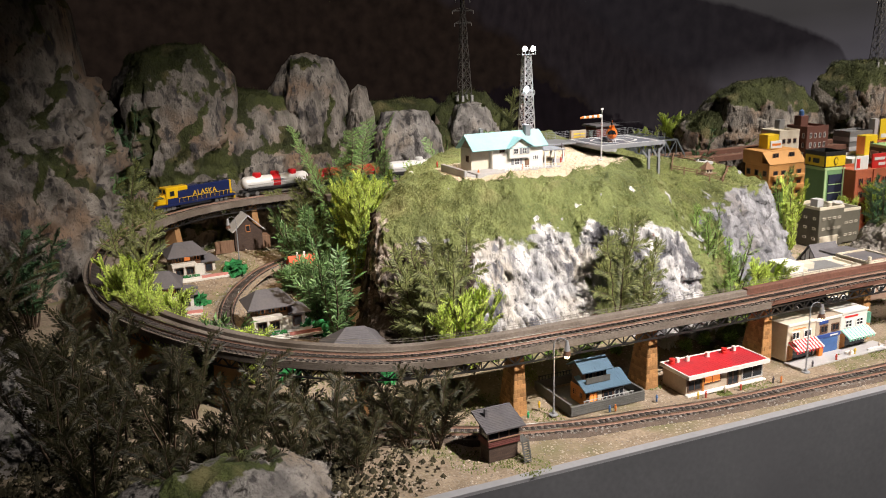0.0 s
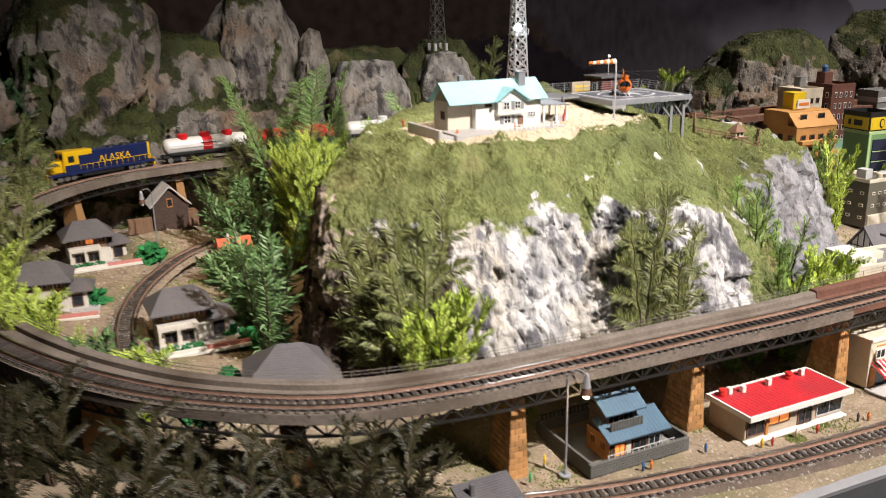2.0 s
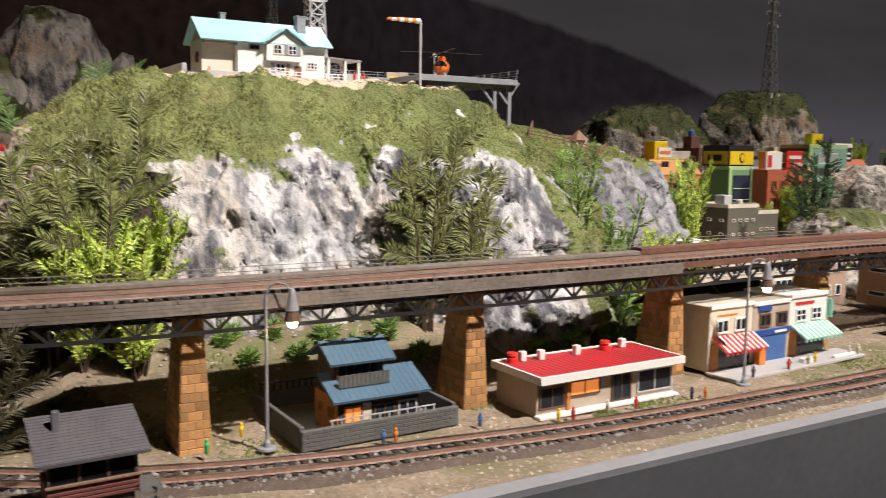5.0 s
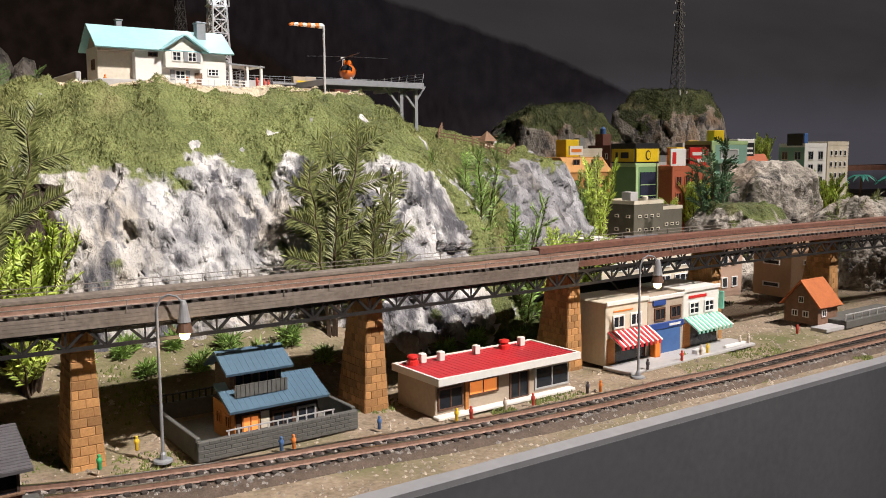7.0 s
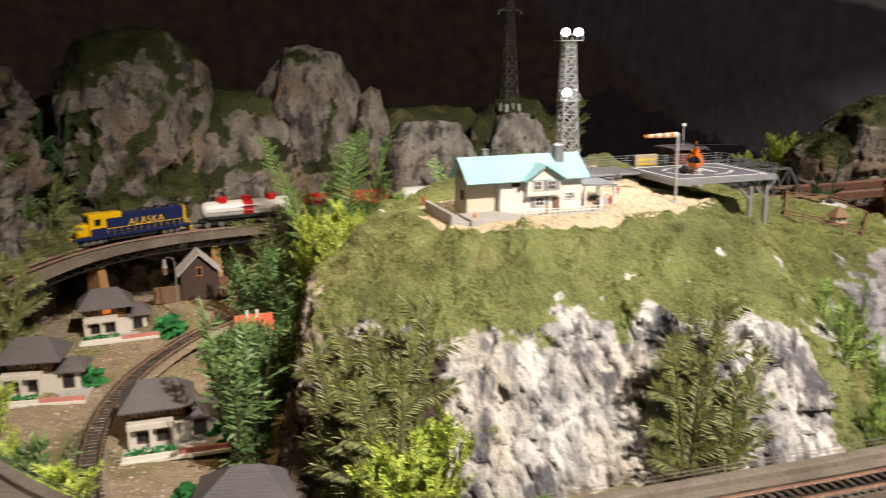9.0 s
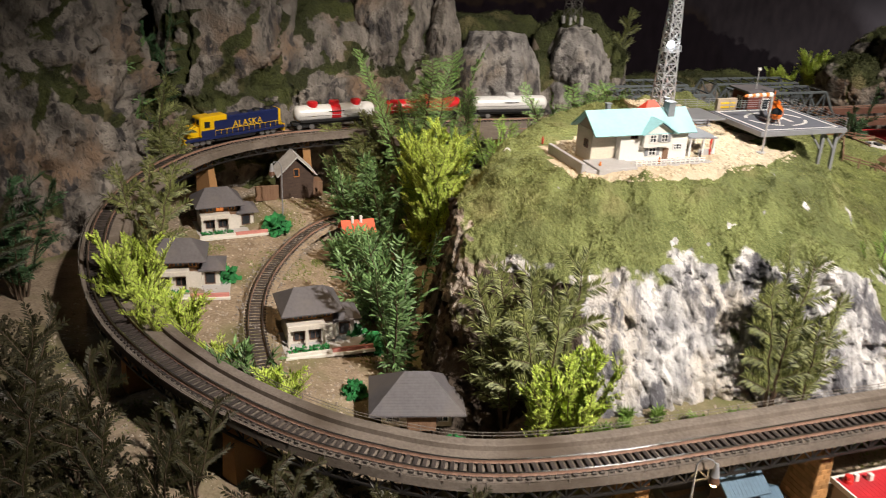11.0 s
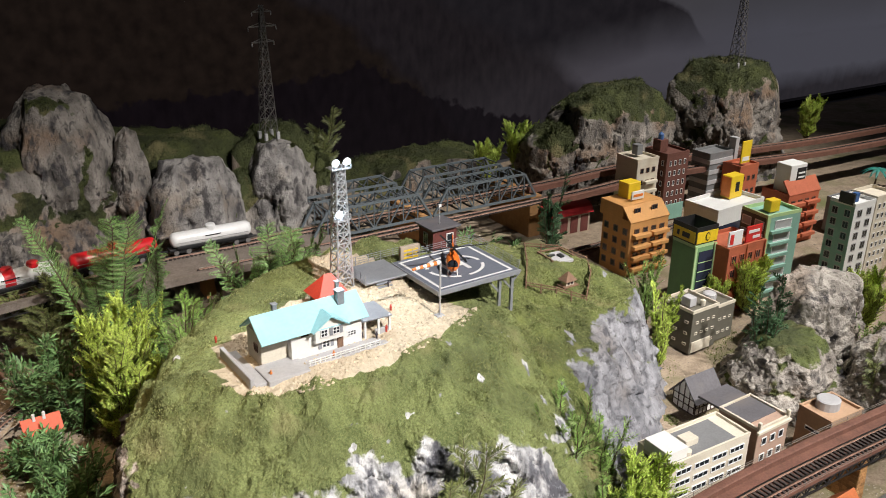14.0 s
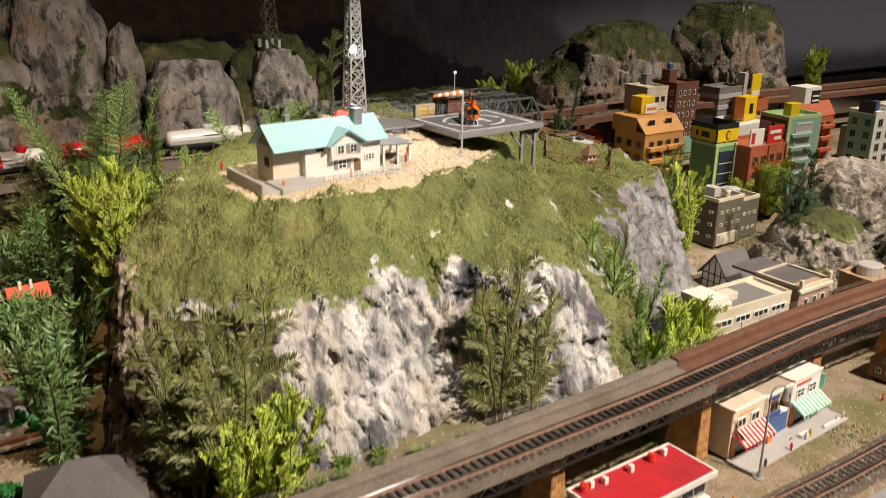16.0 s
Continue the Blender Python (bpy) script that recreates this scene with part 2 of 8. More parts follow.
bm = bmesh.new()
slab(bm, [(-250, -250, -72), (450, -250, -72), (450, 350, -72), (-250, 350, -72)], 4)
tagged(part("floor", bm, WALL), "dark floor of the exhibition room", "floor", kind="structure")
bm = bmesh.new()
slab(bm, [(-250, -250, 200), (450, -250, 200), (450, 350, 200), (-250, 350, 200)], 4)
tagged(part("ceiling", bm, WALL), "dark ceiling of the exhibition room", "ceiling", kind="structure")
for name, a, b in (("wall_south", (-250, -250), (450, -250)), ("wall_east", (450, -250), (450, 350)), ("wall_west", (-250, 350), (-250, -250)), ("wall_north", (450, 350), (-250, 350))):
    bm = bmesh.new()
    d = Vector((b[0] - a[0], b[1] - a[1], 0)).normalized()
    s = Vector((d.y, -d.x, 0)) * 8
    p = [Vector((*a, 0)), Vector((*b, 0)), Vector((*b, 0)) + s, Vector((*a, 0)) + s]
    slab(bm, [q + Vector((0, 0, 196)) for q in p], 268)
    tagged(part(name, bm, WALL), "dark wall of the exhibition room", "wall", kind="structure")


# ---------------------------------------------------------------- rock and turf
def rock_and_turf(name, low, high, tint, turf_low, turf_high, crack=(0.05, 0.045, 0.045), earth=(0.07, 0.05, 0.035), grain=0.3, cracks=0.56):
    """Rock, with turf, sand and bare earth where the mesh says so."""
    m = bpy.data.materials.new(name)
    m.use_nodes = True
    nt = m.node_tree
    b = nt.nodes["Principled BSDF"]
    b.inputs["Roughness"].default_value = 0.88
    tc = nt.nodes.new("ShaderNodeTexCoord")

    def tex(scale, detail, stretch=(1, 1, 1)):
        mp = nt.nodes.new("ShaderNodeMapping")
        mp.inputs["Scale"].default_value = stretch
        nt.links.new(tc.outputs["Object"], mp.inputs[0])
        n = nt.nodes.new("ShaderNodeTexNoise")
        n.inputs["Scale"].default_value, n.inputs["Detail"].default_value = scale, detail
        nt.links.new(mp.outputs[0], n.inputs["Vector"])
        return n.outputs["Fac"]

    def ramp(src, p0, p1, c0=(0, 0, 0), c1=(1, 1, 1)):
        r = nt.nodes.new("ShaderNodeValToRGB")
        e = r.color_ramp.elements
        e[0].position, e[1].position, e[0].color, e[1].color = p0, p1, (*c0, 1), (*c1, 1)
        nt.links.new(src, r.inputs[0])
        return r.outputs[0]

    def mix(fac, a, c):
        n = nt.nodes.new("ShaderNodeMix")
        n.data_type = "RGBA"
        for key, q in (("Factor", fac), ("A", a), ("B", c)):
            if isinstance(q, tuple):
                n.inputs[key].default_value = (*q, 1)
            else:
                nt.links.new(q, n.inputs[key])
        return n.outputs["Result"]

    def maths(op, a, c):
        n = nt.nodes.new("ShaderNodeMath")
        n.operation = op
        for i, q in enumerate((a, c)):
            if isinstance(q, (int, float)):
                n.inputs[i].default_value = q
            else:
                nt.links.new(q, n.inputs[i])
        return n.outputs[0]

    def mask(layer, soft=0.06):
        at = nt.nodes.new("ShaderNodeAttribute")
        at.attribute_name = layer
        wob = maths("MULTIPLY", maths("SUBTRACT", tex(110, 6), 0.5), 0.9)
        return ramp(maths("ADD", at.outputs["Fac"], wob), 0.5 - soft, 0.5 + soft)

    body = tex(60, 8, (1, 1, 0.5))
    fine = tex(420, 6, (1, 1, 0.6))
    col = ramp(body, 0.3, 0.7, low, high)
    col = mix(ramp(tex(14, 6), 0.52, 0.68), col, mix(body, tuple(v * 0.6 for v in tint), tint))
    col = mix(ramp(tex(120, 8, (1, 1, grain)), cracks, cracks + 0.12), col, mix(fine, crack, low))
    col = mix(ramp(tex(55, 7, (1, 1, grain * 0.8)), cracks + 0.01, cracks + 0.10), col, crack)
    col = mix(ramp(tex(520, 4, (1, 1, 0.35)), 0.60, 0.72), col, low)
    grass = ramp(maths("ADD", maths("MULTIPLY", tex(900, 3), 0.6), maths("MULTIPLY", tex(40, 6), 0.4)), 0.36, 0.62, turf_low, turf_high)
    grass = mix(ramp(tex(17, 5), 0.46, 0.62), grass, mix(tex(300, 4), tuple(v * 0.45 for v in turf_low), tuple(v * 0.6 for v in turf_high)))
    grass = mix(ramp(tex(24, 7), 0.56, 0.70), grass, tuple(0.5 * a + 0.5 * c for a, c in zip(turf_high, (0.22, 0.17, 0.09))))
    t = mask("turf")
    col = mix(t, col, grass)
    col = mix(mask("sand"), col, mix(tex(300, 6), (0.42, 0.335, 0.23), (0.70, 0.60, 0.44)))
    col = mix(mask("earth"), col, mix(body, tuple(v * 0.6 for v in earth), earth))
    nt.links.new(col, b.inputs["Base Color"])
    crease = maths("ABSOLUTE", maths("SUBTRACT", tex(170, 7, (1, 1, grain * 1.8)), 0.5), 0)
    h = maths("ADD", maths("ADD", maths("MULTIPLY", body, 0.4), maths("MULTIPLY", fine, 0.3)), maths("MULTIPLY", crease, -1.1))
    bp = nt.nodes.new("ShaderNodeBump")
    bp.inputs["Strength"].default_value, bp.inputs["Distance"].default_value = 1.0, 0.0042
    nt.links.new(h, bp.inputs["Height"])
    nt.links.new(bp.outputs[0], b.inputs["Normal"])
    return m


CHALK = rock_and_turf("white_rock_and_turf", (0.25, 0.25, 0.265), (0.80, 0.78, 0.755), (0.56, 0.49, 0.40), (0.088, 0.112, 0.032), (0.265, 0.298, 0.105), (0.10, 0.098, 0.11), cracks=0.535)
GREY_ROCK = rock_and_turf("grey_rock_and_moss", (0.085, 0.074, 0.064), (0.37, 0.33, 0.285), (0.29, 0.195, 0.13), (0.018, 0.023, 0.006), (0.08, 0.092, 0.022), grain=0.5, cracks=0.54)
PALE_ROCK = rock_and_turf("pale_grey_rock_and_moss", (0.11, 0.10, 0.095), (0.38, 0.355, 0.325), (0.30, 0.24, 0.18), (0.03, 0.045, 0.01), (0.11, 0.13, 0.035), grain=0.6, cracks=0.54)


def facets(p, seed, w, h):
    """Broken stone: every cell is a plane of its own tilt; 0 on average."""
    c = noise.voronoi(Vector((p.x / w + seed, p.y / w, p.z / h)))[1][0]
    n = noise.cell_vector(c * 7.31) * 2 - Vector((1, 1, 1))
    q = Vector((p.x / w + seed, p.y / w, p.z / h)) - c
    return n.x * q.x + n.y * q.y + n.z * q.z + 0.35 * n.x


def crag(p, seed, size=1.0):
    """Rough rock relief: bulges, upright clefts, broken facets."""
    big = fbm(Vector((p.x / 9 + seed, p.y / 9, p.z / 12)), 3)
    w = Vector((fbm(Vector((p.x / 3, p.y / 3, p.z / 3 + seed)), 3), fbm(Vector((p.x / 3 + 7, p.y / 3, p.z / 3)), 3), fbm(Vector((p.x / 3, p.y / 3 + 5, p.z / 3)), 3))) * 0.8
    q = p + w
    s = 0.30 * p.z
    c = fbm(Vector(((q.x + s) / 2.4 + seed, (q.y + s) / 2.4, q.z / 7)), 4)
    cleft = -math.exp(-(c / 0.07) ** 2)
    q.x += s
    groove = 1 - 2 * abs(fbm(Vector(((p.x + s) / 0.7, (p.y + s) / 0.7 + seed, p.z / 3.0)), 3))
    return size * (1.1 * big + 0.6 * cleft + 0.8 * facets(q, seed, 2.4, 5.6) + 0.4 * facets(q, seed + 3, 1.0, 2.4) + 0.15 * facets(q, seed + 5, 0.5, 1.0) + 0.16 * groove + 0.10 * fbm(p / 0.4, 4))


def seam(p, seed):
    """How far a place lies from the mossy seams between rock panels."""
    w = Vector((fbm(Vector((p.x / 6, p.y / 6, p.z / 6 + seed)), 3), fbm(Vector((p.x / 6 + 7, p.y / 6, p.z / 6)), 3), fbm(p / 5, 3))) * 2.2
    q = p + w
    f = noise.voronoi(Vector((q.x / 8.0 + seed, q.y / 8.0, q.z / 13)))[0]
    return f[1] - f[0]


def panel(p, seed, size=1.0):
    """Broad rock panels with deep seams, upright cracks and broken facets."""
    b = min(seam(p, seed), 0.22) / 0.22
    w = Vector((fbm(Vector((p.x / 3, p.y / 3, p.z / 3 + seed)), 3), fbm(Vector((p.x / 3 + 7, p.y / 3, p.z / 3)), 3), fbm(Vector((p.x / 3, p.y / 3 + 5, p.z / 3)), 3)))
    q = p + w
    crack = fbm(Vector((q.x / 1.6 + seed, q.y / 1.6, q.z / 7)), 4)
    groove = 1 - 2 * abs(fbm(Vector((p.x / 0.8, p.y / 0.8 + seed, p.z / 3.5)), 3))
    return size * (0.9 * fbm(Vector((p.x / 9 + seed, p.y / 9, p.z / 12)), 3) + 0.9 * math.sqrt(b) + 0.7 * facets(q, seed, 3.4, 5.0) + 0.45 * facets(q, seed + 3, 1.5, 2.4) + 0.2 * facets(q, seed + 5, 0.7, 1.0) - 0.4 * math.exp(-(crack / 0.08) ** 2) + 0.14 * groove + 0.12 * fbm(p / 0.5, 4))


def loft(name, base, brow, crown, mat, seed, label, category, size=1.0, seg=300, rings=(34, 26, 10), top_z=None, foot=0.0, rough_top=0.35, turf=None, sand=None, earth=None, relief=None, bulge=1.35):
    """A hill from three closed outlines: foot, brow of the cliff, edge of the top."""
    def spread(o):
        n = len(o)
        pts = [np.array((*q, foot) if len(q) == 2 else q, float) for q in o]
        res = []
        for i in range(seg):
            f = i * n / seg
            j, s = int(f), f - int(f)
            a, b, c, d = pts[j - 1], pts[j], pts[(j + 1) % n], pts[(j + 2) % n]
            res.append(Vector(0.5 * ((2 * b) + (c - a) * s + (2 * a - 5 * b + 4 * c - d) * s * s + (3 * b - a - 3 * c + d) * s ** 3)))
        return res
    A, B, C = spread(base), spread(brow), spread(crown)
    mid = sum(C, Vector()) / seg
    if top_z:
        mid.z = top_z
    bm = bmesh.new()
    lt, ls, le = (bm.verts.layers.float.new(n) for n in ("turf", "sand", "earth"))
    verts = []
    total = sum(rings)
    for r in range(total + 1):
        line = []
        for i in range(seg):
            if r <= rings[0]:
                s = r / rings[0]
                p = A[i].lerp(B[i], s)
                w, k = 1.0, s - 1
            elif r <= rings[0] + rings[1]:
                s = (r - rings[0]) / rings[1]
                p = B[i].lerp(C[i], s)
                p.z = B[i].z + (C[i].z - B[i].z) * (1 - (1 - s) ** bulge)
                w, k = max(0.0, 1 - s * 2.5), s
            else:
                s = (r - rings[0] - rings[1]) / rings[2]
                p = C[i].lerp(mid, s * 0.985)
                w, k = 0.0, 1 + s
            out = A[i] - C[i]
            out.z = 0
            out = out.normalized() if out.length > 0.01 else Vector((0, -1, 0))
            d = (relief or crag)(p, seed, size) * w if w > 0 else 0.0
            if k > -0.25:
                d = min(d, 0.55)
            soft = 0.0
            if w < 1:
                soft = (rough_top * fbm(p / 2.5 + Vector((seed, 0, 0)), 4) + 0.34 * fbm(p / 1.0, 4)) * (1 - w)
                soft *= 1.0 if k <= 1 else 0.3
            v = bm.verts.new(p + out * d + Vector((0, 0, soft + 0.25 * d)))
            e = fbm(Vector((p.x / 3 + seed, p.y / 3, p.z / 3)), 3)
            v[lt] = turf(p, k, e, d) if turf else 0.5 + 1.6 * (k - 0.05) + 0.5 * e
            v[ls] = sand(p, k) if sand else 0.0
            v[le] = earth(p, k) if earth else 0.0
            line.append(v)
        verts.append(line)
    for r in range(total):
        for i in range(seg):
            j = (i + 1) % seg
            bm.faces.new((verts[r][i], verts[r][j], verts[r + 1][j], verts[r + 1][i]))
    bm.faces.new(verts[-1])
    return tagged(part(name, bm, mat, smooth=True), label, category)


HILL_FOOT = [(3.5, 98), (4.5, 88), (13, 87.3), (20, 88.6), (26, 90.0), (33, 89.8), (42, 94), (45, 101), (52, 107), (57, 120), (47, 138), (28, 132), (12, 124), (4, 110)]
HILL_BROW = [(5.0, 98.5, 12.8), (6.5, 94.5, 11.3), (13.5, 92.2, 11.0), (20, 94.4, 11.2), (26, 95.6, 11.0), (33, 95.0, 11.0), (38, 99, 8.6), (42, 105, 9.2), (48, 113, 11.0), (54, 122, 10.3), (45, 134, 9), (27, 128, 10), (13, 119, 10), (6.0, 108, 11)]
HILL_TOP = [(9.8, 104.3, 15.9), (12.0, 100.0, 15.8), (15.5, 98.6, 15.85), (20, 99.4, 15.9), (25, 101.6, 15.95), (29, 104.8, 16.0), (32.2, 107.4, 15.7), (35.5, 112.0, 13.8), (42, 117, 12.2), (49, 124, 12.4), (41, 127.5, 13.2), (28, 122, 17.0), (17, 116.5, 17.0), (10.6, 109, 16.2)]


def hill_turf(p, k, e, d):
    t = 0.56 + 1.8 * (k - 0.03) + 0.38 * e
    if k < 0:
        t = 0.1 + 1.4 * max(0, k + 0.16) + 0.5 * e
        if 36 < p.x + 0.3 * (p.z - 6) < 43 and p.y < 108:
            t += 0.75
        if p.x < 12:
            t += 0.15
        if math.hypot(p.x - 37.3, p.y - 106, p.z - 10.5) < 2.8:
            t -= 1.2
    return min(1.2, t) - (4.0 * max(0.0, fbm(p / 1.8, 4) - 0.52) if 0.05 < k < 0.95 else 0)


def hill_sand(p, k):
    if p.x < 20.5 and p.y > 106.3 + 0.9 * (p.x - 12.5):
        return 0.0
    return 1.0 if k >= 0.985 and p.x + 0.9 * (p.y - 110) < 33.0 and p.x > 12.0 else 0.0


def hill_earth(p, k):
    if k < 0.05 and p.x < 6.0 and p.y > 98.2:
        return 1.0
    if k < -0.05 and p.y < 98 and p.x < 15.0 and not (p.x < 7.0 and p.y < 97.5 and k > -0.45):
        return min(1.0, 0.5 * (15.0 - p.x))
    return 0.9 if k < -0.4 and p.x < 9 else 0.0


hill = loft("hill", HILL_FOOT, HILL_BROW, HILL_TOP, CHALK, 3.0, "steep model hill with white rock faces and a green turf top", "hill", seg=660, rings=(64, 36, 12), top_z=16.6, foot=-0.3, size=0.66, rough_top=0.8, turf=hill_turf, sand=hill_sand, earth=hill_earth)


LILAC = rock_and_turf("lilac_grey_rock_and_turf", (0.10, 0.10, 0.11), (0.35, 0.345, 0.36), (0.25, 0.22, 0.20), (0.05, 0.07, 0.014), (0.19, 0.21, 0.056), (0.08, 0.075, 0.08))
hill.data.materials.append(LILAC)
hill.data.materials.append(rock_and_turf("tan_rock_and_turf", (0.17, 0.135, 0.11), (0.50, 0.435, 0.375), (0.36, 0.27, 0.20), (0.088, 0.112, 0.032), (0.265, 0.298, 0.105), (0.07, 0.055, 0.05)))
for q in hill.data.polygons:
    c = q.center / CM
    if c.x + 0.3 * (c.z - 6) > 39.5:
        q.material_index = 1
    elif c.x < 8.0:
        q.material_index = 2

BLADES = {}


def turf_blades(ground, count, seed, low, high, height=0.32, label="short green and straw-coloured static grass on the hill"):
    """Short static grass over the turf of a hill, as one uncounted object."""
    me = ground.data
    rnd = random.Random(seed)
    turf = [a.value for a in me.attributes["turf"].data]
    bare = [max(a.value, c.value) for a, c in zip(me.attributes["sand"].data, me.attributes["earth"].data)]
    spots = [q for q in me.polygons if min(turf[i] for i in q.vertices) > 0.55 and max(bare[i] for i in q.vertices) < 0.3 and q.normal.z > 0.25]
    if not spots:
        return
    weights = list(itertools.accumulate(q.area for q in spots))
    v, f = [], []
    for q in rnd.choices(spots, cum_weights=weights, k=count):
        k, i, j, l = (me.vertices[n].co for n in (*q.vertices, *q.vertices)[:4])
        a, b = rnd.random(), rnd.random()
        c = k.lerp(i, a).lerp(l.lerp(j, a), b)
        a = rnd.uniform(0, 6.283)
        clump = 0.45 + 1.7 * max(0.0, fbm(c * 45, 2) + 0.3)
        h = height * CM * rnd.uniform(0.4, 1.1) * clump
        side = Vector((math.cos(a), math.sin(a), 0)) * (0.035 * CM)
        tip = c + q.normal * h * 0.4 + Vector((rnd.gauss(0, 0.45) * h, rnd.gauss(0, 0.45) * h, h * 0.75))
        b = len(v)
        v.extend((c - side, c + side, tip))
        f.append((b, b + 1, b + 2))
    m = bpy.data.meshes.new("turf_blades")
    m.from_pydata(v, [], f)
    if (low, high) not in BLADES:
        BLADES[low, high] = material("turf_blades", low, high, 60, 0.8, 0.1, random_by="island")
    m.materials.append(BLADES[low, high])
    tagged(new("grass", m), label, "grass", kind="stuff")


turf_blades(hill, 170000, 5, (0.125, 0.145, 0.045), (0.36, 0.375, 0.15), 0.12)

HILL_TREE = BVHTree.FromPolygons([v.co / CM for v in hill.data.vertices], [tuple(q.vertices) for q in hill.data.polygons])


def hill_z(x, y):
    """The height of the hill at a place on it."""
    p = HILL_TREE.ray_cast(Vector((x, y, 60)), Vector((0, 0, -1)))[0]
    return p.z if p else ground_z(x, y)



TAN_ROCK = rock_and_turf("pale_tan_boulder", (0.20, 0.175, 0.15), (0.56, 0.51, 0.445), (0.46, 0.34, 0.25), (0.03, 0.045, 0.01), (0.13, 0.15, 0.04), grain=0.7)


def crag_blob(name, at, size, height, turn, seed, label, mat=GREY_ROCK, lean=0.0, taper=0.6, seg=170, foot=-0.5, moss=0.0, cap=0.36, relief=1.0, rings=(50, 16, 6), tilt=0.0):
    """A rock outcrop with steep clefts and moss on its ledges."""
    n = 14
    base, brow, crown = [], [], []
    rnd = random.Random(int(seed * 10))
    for i in range(n):
        a = 2 * math.pi * i / n
        w = 1 + rnd.uniform(-0.16, 0.16)
        e = Vector((math.copysign(abs(math.cos(a)) ** 0.8, math.cos(a)) * size[0] * w, math.copysign(abs(math.sin(a)) ** 0.8, math.sin(a)) * size[1] * w, 0))
        e = Matrix.Rotation(radians(turn), 3, "Z") @ e
        base.append((at[0] + e.x, at[1] + e.y))
        h = height * (0.76 + rnd.uniform(-0.08, 0.08)) + tilt * e.x
        k = taper * rnd.uniform(0.85, 1.12)
        brow.append((at[0] + e.x * k, at[1] + e.y * k + lean * 0.8, foot + h))
        crown.append((at[0] + e.x * taper * 0.6, at[1] + e.y * taper * 0.6 + lean, foot + height * (0.96 + rnd.uniform(-0.04, 0.03)) + tilt * e.x * 0.5))

    def turf(p, k, e, d):
        if k >= 0:
            return cap + 1.1 * min(k, 0.6) + 0.6 * e + moss
        return 0.72 + moss - 5.0 * min(0.3, seam(p, seed)) + 0.45 * e
    return loft(name, base, brow, crown, mat, seed, label, "rock", size=relief, seg=seg, rings=rings, top_z=foot + height, foot=foot, turf=turf, rough_top=0.6, relief=panel, bulge=1.8)


crag_blob("cliff", (-45, 127), (15, 18), 46, 10, 11.0, "tall grey and ochre rock cliff with mossy ledges", taper=0.72, seg=260, rings=(80, 16, 6), relief=1.5)
crag_blob("cliff", (-54, 97), (17, 15), 30, 20, 15.0, "dark rock cliff with mossy ledges beside the curved track", taper=0.6, seg=200, relief=1.4)
crag_blob("grassy_bank", (-10, 161), (36, 8), 21.5, 19, 16.0, "dark mossy bank behind the rock outcrops", taper=0.8, seg=260, moss=0.55, relief=1.2, tilt=-0.16)
crag_blob("rock_outcrop", (-23.5, 142.5), (9.5, 7), 30.0, 25, 17.0, "pinkish grey rock outcrop with mossy ledges", taper=0.84, relief=1.3, seg=240, moss=0.22, cap=0.0)
crag_blob("rock_outcrop", (-12.8, 147.5), (7.5, 6), 22.6, 24, 19.0, "low grey rock outcrop with moss", taper=0.82, relief=1.2, seg=220, moss=0.2, cap=-0.05)
crag_blob("rock_outcrop", (-4.8, 152.0), (6.4, 5.2), 27.9, 20, 21.0, "steep grey rock outcrop with a mossy flank", taper=0.9, relief=1.1, seg=220, moss=0.05, cap=-0.6)
crag_blob("rock_outcrop", (2.8, 151.0), (2.3, 3), 23.0, 20, 22.0, "narrow grey rock pillar", taper=0.8, relief=0.7, moss=-0.2, cap=-0.4)
crag_blob("rock_outcrop", (9.6, 150.8), (5.9, 4.6), 18.9, 20, 23.0, "rounded pale grey rock dome with mossy edges", taper=0.86, relief=0.9, moss=-0.4, cap=-0.5, mat=PALE_ROCK)
crag_blob("rock_outcrop", (20.6, 155.6), (4.3, 4.4), 19.6, 20, 25.0, "rounded pale grey rock with a mossy top", taper=0.88, relief=0.8, moss=-0.3, cap=-0.2, mat=PALE_ROCK)
crag_blob("rock_outcrop", (25.9, 157.0), (1.9, 2.6), 17.2, 20, 24.0, "narrow grey rock beside the bridge", taper=0.8, relief=0.6, moss=0.0)
crag_blob("grassy_bank", (8.5, 159.5), (12, 6), 20.0, 20, 26.0, "dark mossy bank behind the rounded rocks", taper=0.8, relief=0.8, moss=0.9)
crag_blob("grassy_bank", (20.6, 158.0), (6.0, 4.2), 21.2, 20, 46.0, "dark mossy bank beside a rock", taper=0.75, relief=0.8, moss=0.9)
crag_blob("grassy_bank", (15.4, 153.8), (3.0, 3.2), 16.2, 20, 51.0, "dark mossy cleft between the rounded rocks", taper=0.7, relief=0.7, moss=0.9)
crag_blob("grassy_bank", (-9.0, 149.6), (2.8, 4.0), 19.5, 20, 53.0, "dark mossy cleft between the rock outcrops", taper=0.7, relief=0.7, moss=0.9)
crag_blob("grassy_bank", (-17.5, 142.2), (3.0, 4.0), 19.0, 20, 55.0, "dark mossy gully between the rock outcrops", taper=0.6, relief=0.7, moss=0.9)
crag_blob("grassy_bank", (44, 184), (20, 5), 9.0, 20, 28.0, "dark mossy bank behind the second track", taper=0.75, relief=0.8, moss=0.5)
crag_blob("rock_outcrop", (66.5, 175.0), (6.0, 4.5), 14.6, 20, 27.0, "low grey rock with a mossy crown", taper=0.85, relief=0.9, moss=0.0)
crag_blob("rock_outcrop", (79.5, 179), (12.5, 8), 20.2, 18, 47.0, "grey rock hill with a dark mossy dome", taper=0.8, relief=0.9, moss=-0.2, cap=0.75, seg=240)
